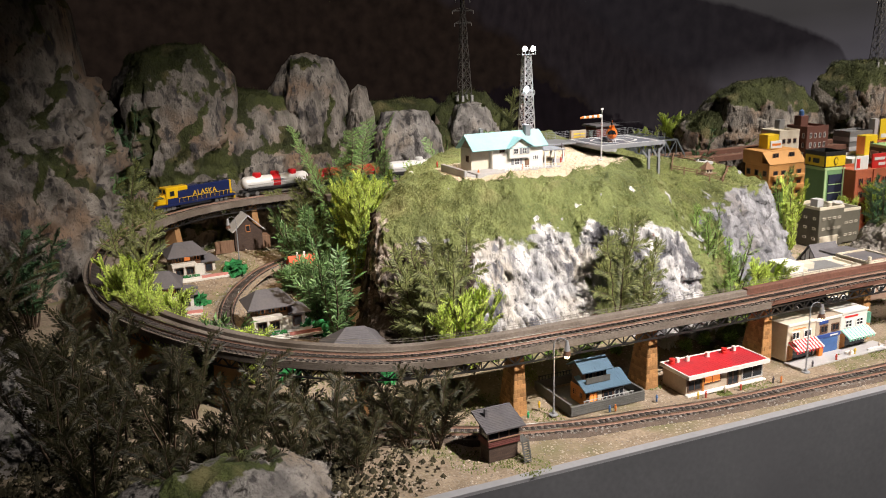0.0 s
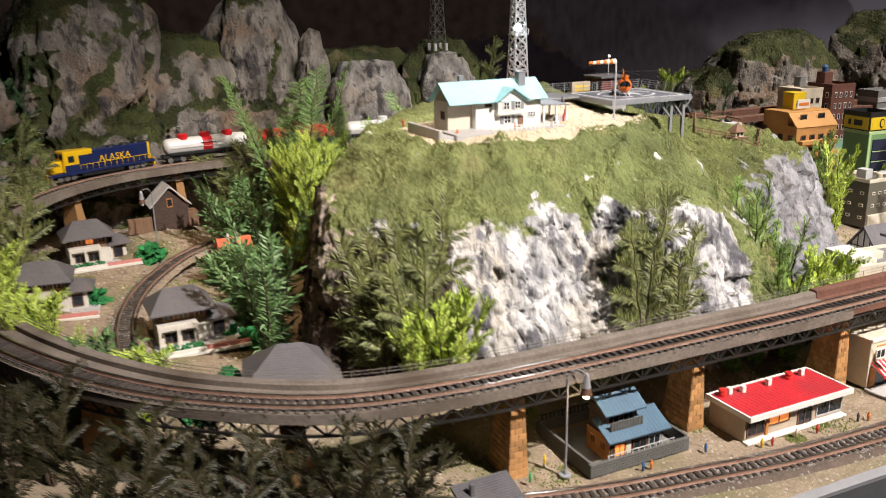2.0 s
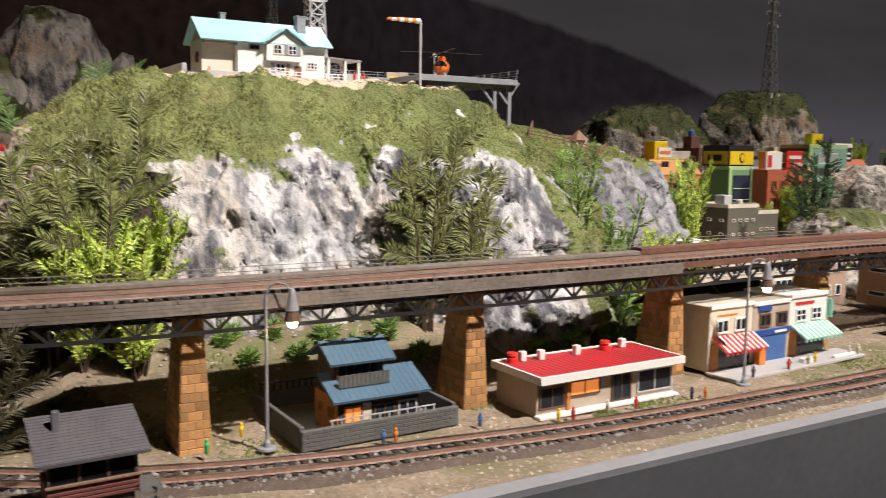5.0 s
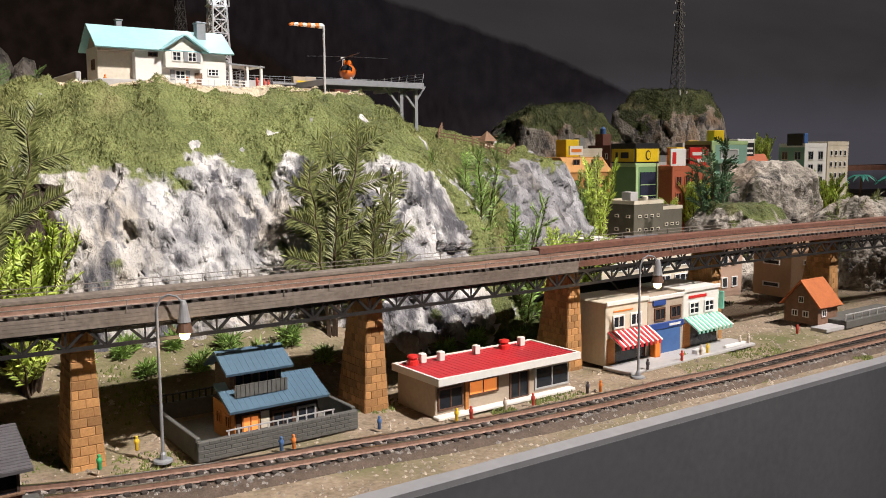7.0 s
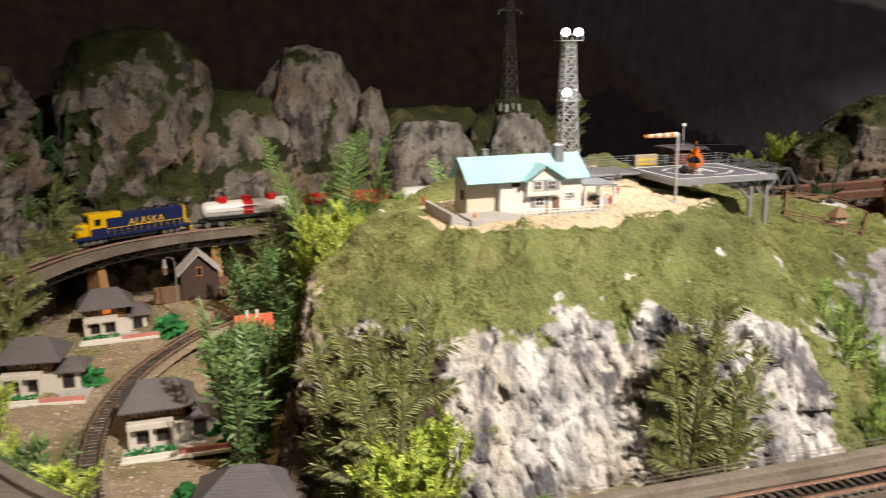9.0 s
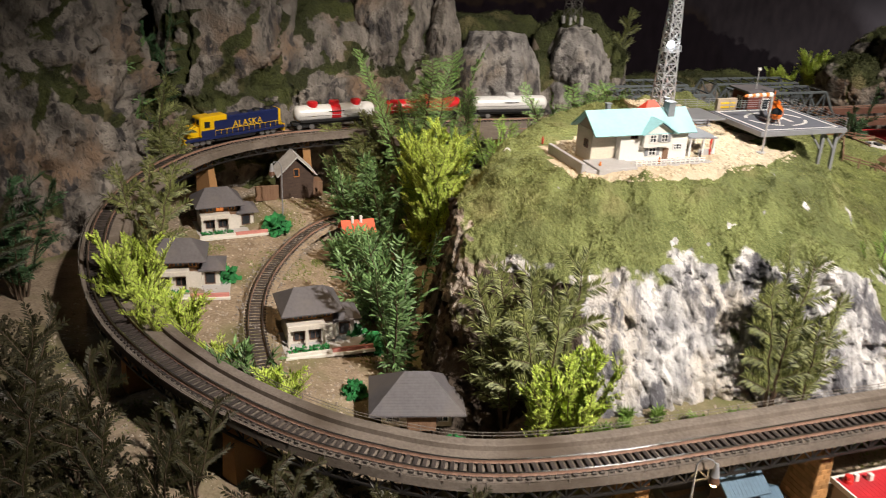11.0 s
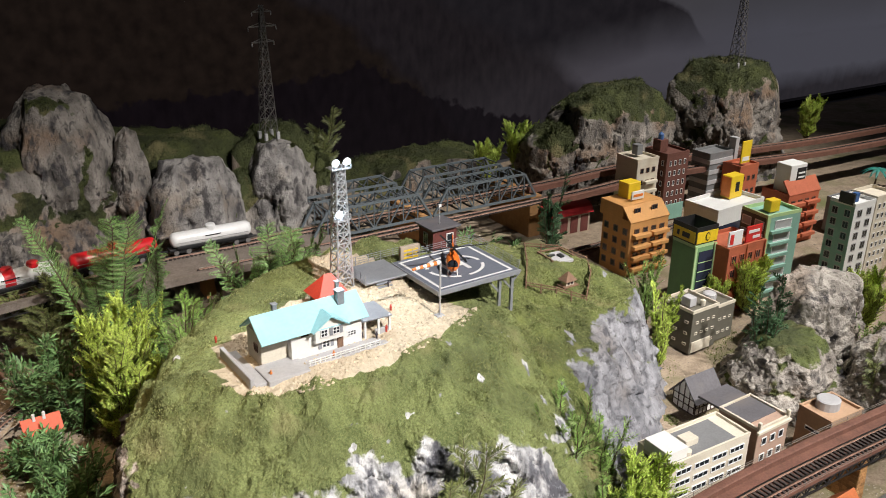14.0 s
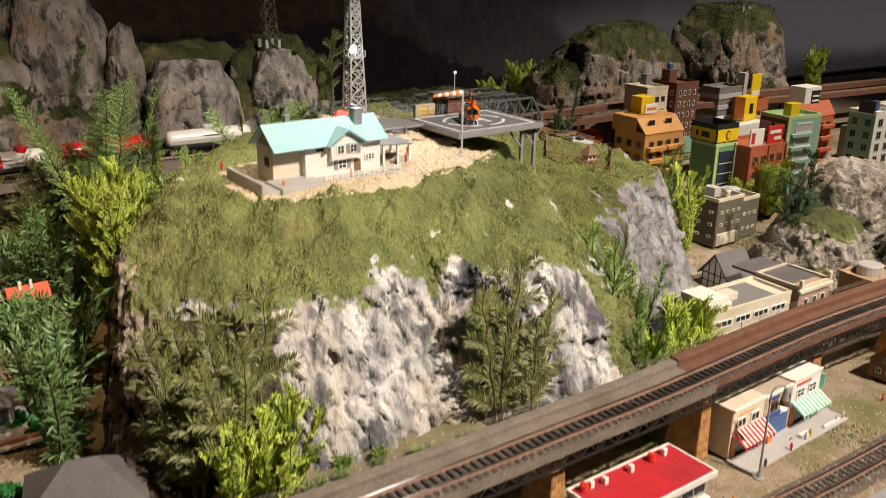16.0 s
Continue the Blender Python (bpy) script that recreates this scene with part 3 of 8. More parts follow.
crag_blob("rock_outcrop", (103, 182.5), (12.5, 8), 23.2, 18, 29.0, "grey rock hill with a dark mossy dome", taper=0.82, relief=1.0, moss=-0.2, cap=0.65, seg=240)
# rocks among the town and in by the table edge
crag_blob("boulder", (75.5, 118.5), (6.2, 5), 11.3, 20, 33.0, "rounded pale grey boulder with moss", taper=0.72, relief=0.7, moss=-0.95, mat=TAN_ROCK)
crag_blob("boulder", (68, 112.5), (6.5, 5), 7.6, 20, 35.0, "pale grey rock with mossy clefts", taper=0.7, relief=0.8, mat=TAN_ROCK)
crag_blob("boulder", (79, 109), (6.0, 5), 8.0, 20, 37.0, "pale grey rock beside the raised track", taper=0.7, relief=0.8, moss=-0.9, mat=TAN_ROCK)
crag_blob("boulder", (-5, 66.5), (8, 3.6), 4.2, 25, 39.0, "low pale rock with moss at the table edge", taper=0.6, relief=0.8, moss=-0.4, mat=PALE_ROCK)
crag_blob("boulder", (-27, 82), (5, 9), 9.0, 25, 41.0, "long pale rock ridge with moss", taper=0.45, relief=0.9, moss=-0.1, mat=PALE_ROCK)

rocks = [o for o in scene.collection.objects if o.name.startswith(("rock_outcrop", "grassy_bank", "cliff"))]
for k, o in enumerate(rocks):
    turf_blades(o, 9000, 30 + k, (0.018, 0.024, 0.006), (0.08, 0.092, 0.024), 0.35, "dark green moss tufts on the rock ledges")


# ---------------------------------------------------------------- the printed backdrop of mountains in the mist
def backdrop_material():
    m = bpy.data.materials.new("self_lit_backdrop_print")
    m.use_nodes = True
    nt = m.node_tree
    b = nt.nodes["Principled BSDF"]
    b.inputs["Base Color"].default_value, b.inputs["Roughness"].default_value = (0.004, 0.004, 0.004, 1), 1.0
    b.inputs["Specular IOR Level"].default_value = 0.0
    tc = nt.nodes.new("ShaderNodeTexCoord")
    sep = nt.nodes.new("ShaderNodeSeparateXYZ")
    nt.links.new(tc.outputs["Object"], sep.inputs[0])

    def maths(op, a, c=None, clamp=False):
        n = nt.nodes.new("ShaderNodeMath")
        n.operation, n.use_clamp = op, clamp
        for i, q in enumerate((a, c)):
            if q is None:
                continue
            if isinstance(q, (int, float)):
                n.inputs[i].default_value = q
            else:
                nt.links.new(q, n.inputs[i])
        return n.outputs[0]

    def noise_of(scale, detail=6, stretch=(1, 1, 1)):
        mp = nt.nodes.new("ShaderNodeMapping")
        mp.inputs["Scale"].default_value = stretch
        nt.links.new(tc.outputs["Object"], mp.inputs[0])
        n = nt.nodes.new("ShaderNodeTexNoise")
        n.inputs["Scale"].default_value, n.inputs["Detail"].default_value = scale, detail
        nt.links.new(mp.outputs[0], n.inputs["Vector"])
        return n.outputs["Fac"]

    def line(stops):
        """A skyline: height in metres over the length u, from (u, z) in centimetres."""
        r = nt.nodes.new("ShaderNodeValToRGB")
        el = r.color_ramp.elements
        while len(el) < len(stops):
            el.new(0.5)
        for e, (u, z) in zip(el, stops):
            e.position = (u + 80) / 420
            g = (z + 50) / 150
            e.color = (g, g, g, 1)
        nt.links.new(maths("DIVIDE", maths("ADD", sep.outputs[0], 0.8), 4.2), r.inputs[0])
        return maths("SUBTRACT", maths("MULTIPLY", r.outputs[0], 1.5), 0.5)

    def below(z_line, soft, wob, wob_scale):
        n = maths("MULTIPLY", maths("SUBTRACT", noise_of(wob_scale), 0.5), wob)
        return maths("ADD", maths("DIVIDE", maths("SUBTRACT", maths("ADD", z_line, n), sep.outputs[2]), soft), 0.5, clamp=True)

    def mix(fac, a, c):
        n = nt.nodes.new("ShaderNodeMix")
        n.data_type = "RGBA"
        for key, q in (("Factor", fac), ("A", a), ("B", c)):
            if isinstance(q, tuple):
                n.inputs[key].default_value = (*q, 1)
            else:
                nt.links.new(q, n.inputs[key])
        return n.outputs["Result"]

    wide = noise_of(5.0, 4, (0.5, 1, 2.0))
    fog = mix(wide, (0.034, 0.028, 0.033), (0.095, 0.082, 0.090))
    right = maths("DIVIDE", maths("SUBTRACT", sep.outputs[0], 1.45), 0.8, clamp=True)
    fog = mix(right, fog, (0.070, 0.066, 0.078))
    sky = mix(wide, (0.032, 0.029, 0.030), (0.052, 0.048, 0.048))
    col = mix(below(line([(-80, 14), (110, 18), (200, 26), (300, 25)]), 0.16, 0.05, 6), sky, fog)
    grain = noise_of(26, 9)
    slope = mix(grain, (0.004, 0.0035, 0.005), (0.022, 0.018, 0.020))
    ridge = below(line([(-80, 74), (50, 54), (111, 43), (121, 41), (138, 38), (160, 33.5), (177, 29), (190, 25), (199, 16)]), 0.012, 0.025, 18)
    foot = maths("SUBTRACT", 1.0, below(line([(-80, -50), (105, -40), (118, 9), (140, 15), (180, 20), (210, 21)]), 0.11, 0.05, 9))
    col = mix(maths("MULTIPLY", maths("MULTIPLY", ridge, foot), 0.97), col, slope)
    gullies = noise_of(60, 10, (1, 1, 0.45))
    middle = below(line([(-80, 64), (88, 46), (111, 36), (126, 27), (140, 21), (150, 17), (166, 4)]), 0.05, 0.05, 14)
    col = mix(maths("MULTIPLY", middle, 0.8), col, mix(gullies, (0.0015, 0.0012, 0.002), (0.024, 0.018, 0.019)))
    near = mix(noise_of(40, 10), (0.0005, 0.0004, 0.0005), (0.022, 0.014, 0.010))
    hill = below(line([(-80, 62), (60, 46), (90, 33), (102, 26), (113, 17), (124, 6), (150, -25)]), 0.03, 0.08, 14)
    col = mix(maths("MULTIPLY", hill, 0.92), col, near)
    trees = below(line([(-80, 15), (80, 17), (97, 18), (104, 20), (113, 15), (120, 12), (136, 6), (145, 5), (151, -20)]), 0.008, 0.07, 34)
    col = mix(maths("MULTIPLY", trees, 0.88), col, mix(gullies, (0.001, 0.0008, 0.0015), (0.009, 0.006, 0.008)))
    # the print glows by itself, in place of room light falling on it
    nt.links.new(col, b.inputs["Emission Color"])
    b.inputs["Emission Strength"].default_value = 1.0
    return m


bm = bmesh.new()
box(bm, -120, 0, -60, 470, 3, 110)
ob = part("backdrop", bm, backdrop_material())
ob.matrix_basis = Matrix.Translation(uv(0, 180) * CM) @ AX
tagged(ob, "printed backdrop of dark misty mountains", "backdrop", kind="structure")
bm = bmesh.new()
box(bm, -120, 162.5, -60, 470, 176.2, -2.2)
bm.transform(AX)
tagged(part("trim", bm, FASCIA), "grey board along the back of the layout", "trim", kind="structure")
bm = bmesh.new()
box(bm, -120, 176.4, -60, 470, 178.6, -0.5)
bm.transform(AX)
tagged(part("trim", bm, BLACK_STEEL), "black ledge at the foot of the backdrop", "trim", kind="structure")


# ---------------------------------------------------------------- struts: square bars on one shared mesh for each material
UNIT = {}


def strut(name, parent, a, b, w, mat, h=None):
    if mat.name not in UNIT:
        bm = bmesh.new()
        box(bm, 0, -50, -50, 100, 50, 50)
        UNIT[mat.name] = mesh_of(bm, "bar", mat)
    a, b = Vector(a), Vector(b)
    d = b - a
    x = d.normalized()
    s = Vector((0, 0, 1)).cross(x)
    s = Vector((0, 1, 0)) if s.length < 1e-3 else s.normalized()
    u = x.cross(s)
    h = w if h is None else h
    m = Matrix(((x.x * d.length, s.x * w, u.x * h, a.x), (x.y * d.length, s.y * w, u.y * h, a.y), (x.z * d.length, s.z * w, u.z * h, a.z), (0, 0, 0, 1)))
    ob = new(name, UNIT[mat.name])
    ob.parent = parent
    m.translation = Vector(m.translation) * CM
    for i in range(3):
        for j in range(3):
            m[i][j] *= CM
    ob.matrix_basis = m
    return ob


# ---------------------------------------------------------------- railway lines
UPPER = even(spline([(125, 112.8, 6.4), (105, 107.4, 6.4), (80, 100.2, 6.4), (66.7, 96.3, 6.4), (58, 93.7, 6.4), (49.6, 90.9, 6.4), (36.2, 85.7, 6.4), (29.3, 83.3, 6.4), (20.6, 80.3, 6.4), (13, 77.9, 6.4), (6.3, 76.9, 6.4), (0, 78.2, 6.4), (-5.2, 80.6, 6.4), (-11, 84.6, 6.5), (-16.5, 90.0, 6.6), (-20.3, 95.5, 6.8), (-23.4, 102.5, 7.1), (-25, 110, 7.6), (-24.6, 118, 8.2), (-21.5, 126, 8.6), (-15, 132.6, 8.8), (-4.5, 138.6, 8.8), (5, 143.0, 8.8), (18, 147.2, 8.8), (58.2, 160.6, 8.8), (71.6, 165.8, 8.8), (83.3, 169.4, 8.8), (110.5, 174, 8.8), (140, 181.8, 8.8), (190, 196, 8.8)], 0.6), 0.7)
LOWER = even(spline([(-14, 92, 0.5), (-4, 83, 0.5), (4, 78.2, 0.5), (10, 76.2, 0.5), (15.6, 75.6, 0.5), (21.5, 76.1, 0.5), (26, 77.0, 0.5), (30.7, 77.9, 0.5), (36.3, 79.4, 0.5), (43, 81.5, 0.5), (49.7, 83.6, 0.5), (75, 92.4, 0.5), (120, 108, 0.5)], 0.6), 0.85)
VILLAGE = even(spline([(-3, 86.5, 1.6), (-6, 89.5, 1.7), (-8.7, 95.1, 1.9), (-10.6, 101.5, 2.0), (-11.3, 108, 2.1), (-10.8, 114.6, 2.1), (-9, 121.5, 2.1), (-5, 127, 2.1), (2, 131, 2.1), (12, 134, 2.1), (30, 140, 2.1), (60, 150, 2.1), (90, 160, 2.1)], 0.6), 0.7)
SLEEPER_MESH = {}


def sleeper_mesh(length):
    if length not in SLEEPER_MESH:
        bm = bmesh.new()
        box(bm, -0.12, -length / 2, -0.16, 0.12, length / 2, 0)
        bevel(bm, 0.03)
        SLEEPER_MESH[length] = mesh_of(bm, "sleeper", SLEEPER)
    return SLEEPER_MESH[length]


def railway(name, label, path, near, gauge=1.15, bed=0.0, bed_h=0.0, stone=None):
    """A track of two rails on sleepers; those that near() picks are pieces of their own."""
    t = thing(name, label, "railway track")
    for o in (-gauge / 2, gauge / 2):
        bm = bmesh.new()
        sweep(bm, path, [(o - 0.05, -0.02), (o - 0.05, -0.16), (o - 0.085, -0.22), (o + 0.085, -0.22), (o + 0.05, -0.16), (o + 0.05, -0.02)])
        sweep(bm, path, [(o - 0.055, 0.0), (o - 0.055, -0.025), (o + 0.055, -0.025), (o + 0.055, 0.0)], 1)
        bmesh.ops.recalc_face_normals(bm, faces=bm.faces)
        part("rail", bm, [RAIL_SIDE, RAIL_HEAD], t, "rusty rail with a worn bright head")
    if bed:
        bm = bmesh.new()
        sweep(bm, path, [(-bed, -0.30 - bed_h), (-bed * 0.72, -0.30), (bed * 0.72, -0.30), (bed, -0.30 - bed_h)])
        bmesh.ops.recalc_face_normals(bm, faces=bm.faces)
        part("ballast", bm, stone or TRACK_BED, t, "dark crushed stone ballast")
    me = sleeper_mesh(1.7)
    rest = bmesh.new()
    ties = even(path, 0.5)
    for i, p in enumerate(ties[:-1]):
        s = side_of(ties, i)
        turn = math.degrees(math.atan2(-s.x, s.y)) + random.uniform(-2, 2)
        m = pose(p.x * CM, p.y * CM, (p.z - 0.2) * CM, 0, 0, turn)
        if near(p):
            ob = new("sleeper", me)
            ob.parent = t
            ob.matrix_basis = m
        else:
            c = Matrix.Translation(p + Vector((0, 0, -0.2))) @ Matrix.Rotation(radians(turn), 4, "Z")
            for v in box(rest, -0.12, -0.85, -0.16, 0.12, 0.85, 0):
                v.co = c @ v.co
    if len(rest.verts):
        far = part("far_sleepers", rest, SLEEPER, t)
        far["kind"] = "stuff"
    else:
        rest.free()
    return t


railway("railway_track", "rusty model railway track on the raised viaduct", UPPER, lambda p: p.y < 128 and p.x < 64)
railway("railway_track", "rusty ballasted track along the front street", LOWER, lambda p: p.x < 70, bed=1.7, bed_h=0.4)
railway("railway_track", "curved ballasted track between the village houses", VILLAGE, lambda p: p.y < 128, bed=1.3, bed_h=0.35, stone=GROUND)

# second line on the back bridge, beside the first
SECOND = [p + side_of(UPPER, i) * -6.0 for i, p in enumerate(UPPER) if p.y > 140 and p.x > 8]
railway("railway_track", "dark second track along the back of the layout", SECOND, lambda p: False)


def arc(path, keep):
    return [p for p in path if keep(p)]


def deck(label, path, mat, inner, outer, parapet=-0.06, plate=0.80, rails=None, posts=True, plates=False):
    """A bridge deck: floor, parapet, side plates and a handrail with posts on both sides."""
    t = thing("viaduct", label, "viaduct")
    bm = bmesh.new()
    sweep(bm, path, [(-inner, -plate), (-inner, -0.38), (outer, -0.38), (outer, -plate)])
    bmesh.ops.recalc_face_normals(bm, faces=bm.faces)
    part("deck", bm, mat, t)
    bm = bmesh.new()
    sweep(bm, path, [(-inner, -0.38), (-inner, parapet), (-inner + 0.12, parapet + 0.05), (-inner + 0.6, parapet + 0.05), (-inner + 0.7, parapet), (-inner + 0.7, -0.38)])
    bmesh.ops.recalc_face_normals(bm, faces=bm.faces)
    part("parapet", bm, mat, t, "broad inner parapet")
    bm = bmesh.new()
    sweep(bm, path, [(outer - 0.14, -0.38), (outer - 0.14, -0.31), (outer + 0.02, -0.31), (outer + 0.02, -plate - 0.06), (outer + 0.002, -plate - 0.06), (outer + 0.002, -0.38)])
    bmesh.ops.recalc_face_normals(bm, faces=bm.faces)
    part("side_plate", bm, mat, t)
    step = (plate - 0.23) / 4
    for k in range(4):
        z = -0.29 - k * step
        bm = bmesh.new()
        sweep(bm, path, [(outer + 0.021, z - step + 0.012), (outer + 0.021, z), (outer + 0.05 - 0.005 * k, z), (outer + 0.05 - 0.005 * k, z - step + 0.012)])
        bmesh.ops.recalc_face_normals(bm, faces=bm.faces)
        part("plank", bm, mat, t)
    for o, z in ((outer + 0.1, -0.27), (-inner - 0.06, parapet)) if posts else ():
        for h in (0.16, 0.36):
            bm = bmesh.new()
            sweep(bm, path, [(o - 0.014, z + h - 0.014), (o - 0.014, z + h + 0.014), (o + 0.014, z + h + 0.014), (o + 0.014, z + h - 0.014)])
            part("handrail", bm, HANDRAIL, t)
        for i in range(0, len(path), 3):
            p = path[i] + side_of(path, i) * o
            strut("handrail_post", t, p + Vector((0, 0, z - 0.08)), p + Vector((0, 0, z + 0.37)), 0.035, HANDRAIL)
    return t



front_path = arc(UPPER, lambda p: p.x < 39.4 and p.y < 139)
right_path = arc(UPPER, lambda p: p.x >= 38.8 and p.y < 118)
back_path = arc(UPPER, lambda p: (p.y >= 138 and p.x < 25.4))
far_path = arc(UPPER, lambda p: p.y >= 140 and p.x > 55.6)
deck("weathered grey viaduct with low parapets and thin handrails", front_path, CONCRETE, 2.55, 1.1)
deck("red-brown steel bridge deck with a handrail", right_path, RUST_DECK, 2.5, 1.1, parapet=0.1, plate=0.56)
deck("dark viaduct along the foot of the rocks", back_path, CONCRETE, 7.2, 1.6, parapet=0.1, posts=False)
deck("red-brown bridge deck behind the town", far_path, RUST_DECK, 1.3, 1.3, parapet=0.0, posts=False)
deck("dark brown deck of the second line behind the town", [p for p in SECOND if p.x > 55.6], RUST_DECK, 1.3, 1.3, parapet=0.0, posts=False)

# lattice girders below the deck, one for each span, and brick piers between them
SPAN = 18
start = min(range(len(UPPER)), key=lambda i: (UPPER[i].x - 15.8) ** 2 + (UPPER[i].y - 78.9) ** 2)
stops = list(range(start % SPAN, len(UPPER), SPAN))
PIER_BRICK = material("pier_brick", (0.33, 0.165, 0.06), (0.47, 0.25, 0.095), 160, 0.85, 0.5, random_by="object", fine=4)
PIER_CORE = material("pier_mortar", (0.30, 0.155, 0.06), (0.40, 0.21, 0.085), 120, 0.9, 0.6)


def girder(i0, i1):
    t = thing("girder", "black steel lattice girder under the viaduct deck", "girder", group="girders under the viaduct")
    for o in (0.95, -2.0):
        pts = [UPPER[i] + side_of(UPPER, i) * o for i in range(i0, i1 + 1)]
        for z0, nm in ((-0.86, "top_chord"), (-1.58, "bottom_chord")):
            bm = bmesh.new()
            sweep(bm, pts, [(-0.06, z0 - 0.07), (-0.06, z0 + 0.07), (0.06, z0 + 0.07), (0.06, z0 - 0.07)])
            part(nm, bm, BLACK_STEEL, t)
        for k in range(0, len(pts) - 1):
            a, b = pts[k], pts[k + 1]
            lo, hi = Vector((0, 0, -1.57)), Vector((0, 0, -0.88))
            strut("brace", t, a + (lo if k % 2 else hi), b + (hi if k % 2 else lo), 0.1, BLACK_STEEL)
            if k % 2:
                strut("upright", t, a + lo, a + hi, 0.07, BLACK_STEEL)
    return t


PIER_SIZES = {}


def brick_mesh(w):
    key = round(w, 2)
    if key not in PIER_SIZES:
        bm = bmesh.new()
        box(bm, -key / 2, -0.02, 0, key / 2, 0.02, 0.335)
        bevel(bm, 0.012)
        PIER_SIZES[key] = mesh_of(bm, "brick", PIER_BRICK)
    return PIER_SIZES[key]


def pier(i, height, bricks=True, foot=0.4):
    p = UPPER[i]
    s = side_of(UPPER, i)
    turn = math.degrees(math.atan2(-s.x, s.y)) + 180
    t = thing("viaduct_pier", "tapered brown brick viaduct pier", "pier", (p.x, p.y, foot), turn, "viaduct piers")
    h = height - foot
    bm = bmesh.new()
    y0, y1, x = -0.25, 2.4, 0.63
    def ring(z, k):
        return [(-x * k, y0 * k, z), (x * k, y0 * k, z), (x * k, y1 * k, z), (-x * k, y1 * k, z)]
    lo, hi = ring(0, 1.0), ring(h - 0.25, 0.6)
    v = [bm.verts.new(q) for q in lo + hi]
    for f in ((3, 2, 1, 0), (4, 5, 6, 7), (0, 1, 5, 4), (1, 2, 6, 5), (2, 3, 7, 6), (3, 0, 4, 7)):
        bm.faces.new([v[j] for j in f])
    part("core", bm, PIER_CORE, t)
    bm = bmesh.new()
    box(bm, -0.5, -0.3, h - 0.27, 0.5, 1.8, h)
    bevel(bm, 0.06)
    part("capstone", bm, PIER_CORE, t)
    if bricks:
        rows = int((h - 0.3) / 0.36)
        for r in range(rows):
            z = 0.02 + r * 0.36
            k = 1 - 0.40 * (z + 0.15) / (h - 0.25)
            hw = x * k
            for face in ("front", "left"):
                span_w = 2 * hw if face == "front" else (y1 - y0) * k
                n = 2 if face == "front" else 6
                w = span_w / n
                cells = [(-span_w / 2 + w * (j + 0.5), w) for j in range(n)] if r % 2 else [(-span_w / 2 + w * 0.25, w / 2)] + [(-span_w / 2 + w * (j + 1), w) for j in range(n - 1)] + [(span_w / 2 - w * 0.25, w / 2)]
                for c, bw in cells:
                    ob = new("brick", brick_mesh(bw - 0.025))
                    ob.parent = t
                    if face == "front":
                        ob.matrix_basis = pose(c * CM, (y0 * k - 0.01) * CM, z * CM, 0, 0, 0)
                    else:
                        ob.matrix_basis = pose((-hw - 0.01) * CM, ((y0 + y1) / 2 * k + c) * CM, z * CM, 0, 0, 90)
    return t


for a, b in zip(stops, stops[1:]):
    if UPPER[a].y < 118 or UPPER[a].x < 24:
        girder(a, b)
for i in stops:
    if UPPER[i].x < 24 or UPPER[i].y < 118:
        q = AX.inverted() @ UPPER[i]
        pier(i, UPPER[i].z - 0.8, bricks=(UPPER[i].y < 112 and 10 < UPPER[i].x < 70), foot=ground_z(UPPER[i].x, UPPER[i].y) - 0.15)


# ---------------------------------------------------------------- the truss bridges at the back
BRIDGE_PAINT = paint("blue_grey_bridge", (0.11, 0.135, 0.15), 0.55, 60, 0.25, stain=(0.09, 0.075, 0.06))


def truss_bridge(a, b, label):
    t = thing("truss_bridge", label, "bridge", group="truss bridges at the back")
    a, b = Vector(a), Vector(b)
    d = (b - a).normalized()
    s = Vector((-d.y, d.x, 0))
    n = 8
    L = (b - a).length / n
    up = Vector((0, 0, 3.5))
    for o in (-1.9, 1.9):
        p = [a + s * o + d * (L * k) for k in range(n + 1)]
        strut("bottom_chord", t, p[0], p[-1], 0.3, BRIDGE_PAINT)
        strut("top_chord", t, p[1] + up, p[-2] + up, 0.28, BRIDGE_PAINT)
        strut("end_post", t, p[0], p[1] + up, 0.28, BRIDGE_PAINT)
        strut("end_post", t, p[-1], p[-2] + up, 0.28, BRIDGE_PAINT)
        for k in range(1, n):
            strut("upright", t, p[k], p[k] + up, 0.15, BRIDGE_PAINT)
            if k < n - 1:
                x, y = (p[k] + up, p[k + 1]) if k < n / 2 else (p[k], p[k + 1] + up)
                strut("diagonal", t, x, y, 0.15, BRIDGE_PAINT)
    for k in range(1, n):
        c = a + d * (L * k) + up
        strut("cross_beam", t, c - s * 1.9, c + s * 1.9, 0.15, BRIDGE_PAINT)
    for k in range(0, n + 1):
        c = a + d * (L * k)
        strut("floor_beam", t, c - s * 1.9, c + s * 1.9, 0.2, BLACK_STEEL)
    return t


along = Vector((0.9487, 0.3162, 0))
across = Vector((-0.3162, 0.9487, 0))
b0 = Vector((23.0, 148.4, 8.0))
for o in (0, 6.0):
    for k in range(2):
        truss_bridge(b0 + across * o + along * (k * 17.9), b0 + across * o + along * (k * 17.9 + 17.6), "blue-grey steel truss bridge over a gap in the scenery")
for k in (0, 1, 2):
    c = b0 + along * (k * 17.9 - 0.2) + across * 3.0
    t = thing("bridge_pier", "orange-brown brick bridge pier", "pier", (c.x, c.y, 0), 18.4, "bridge piers at the back")
    bm = bmesh.new()
    box(bm, -1.1, -5.0, 0, 1.1, 5.0, 7.9)
    bevel(bm, 0.12)
    part("core", bm, PIER_BRICK, t)


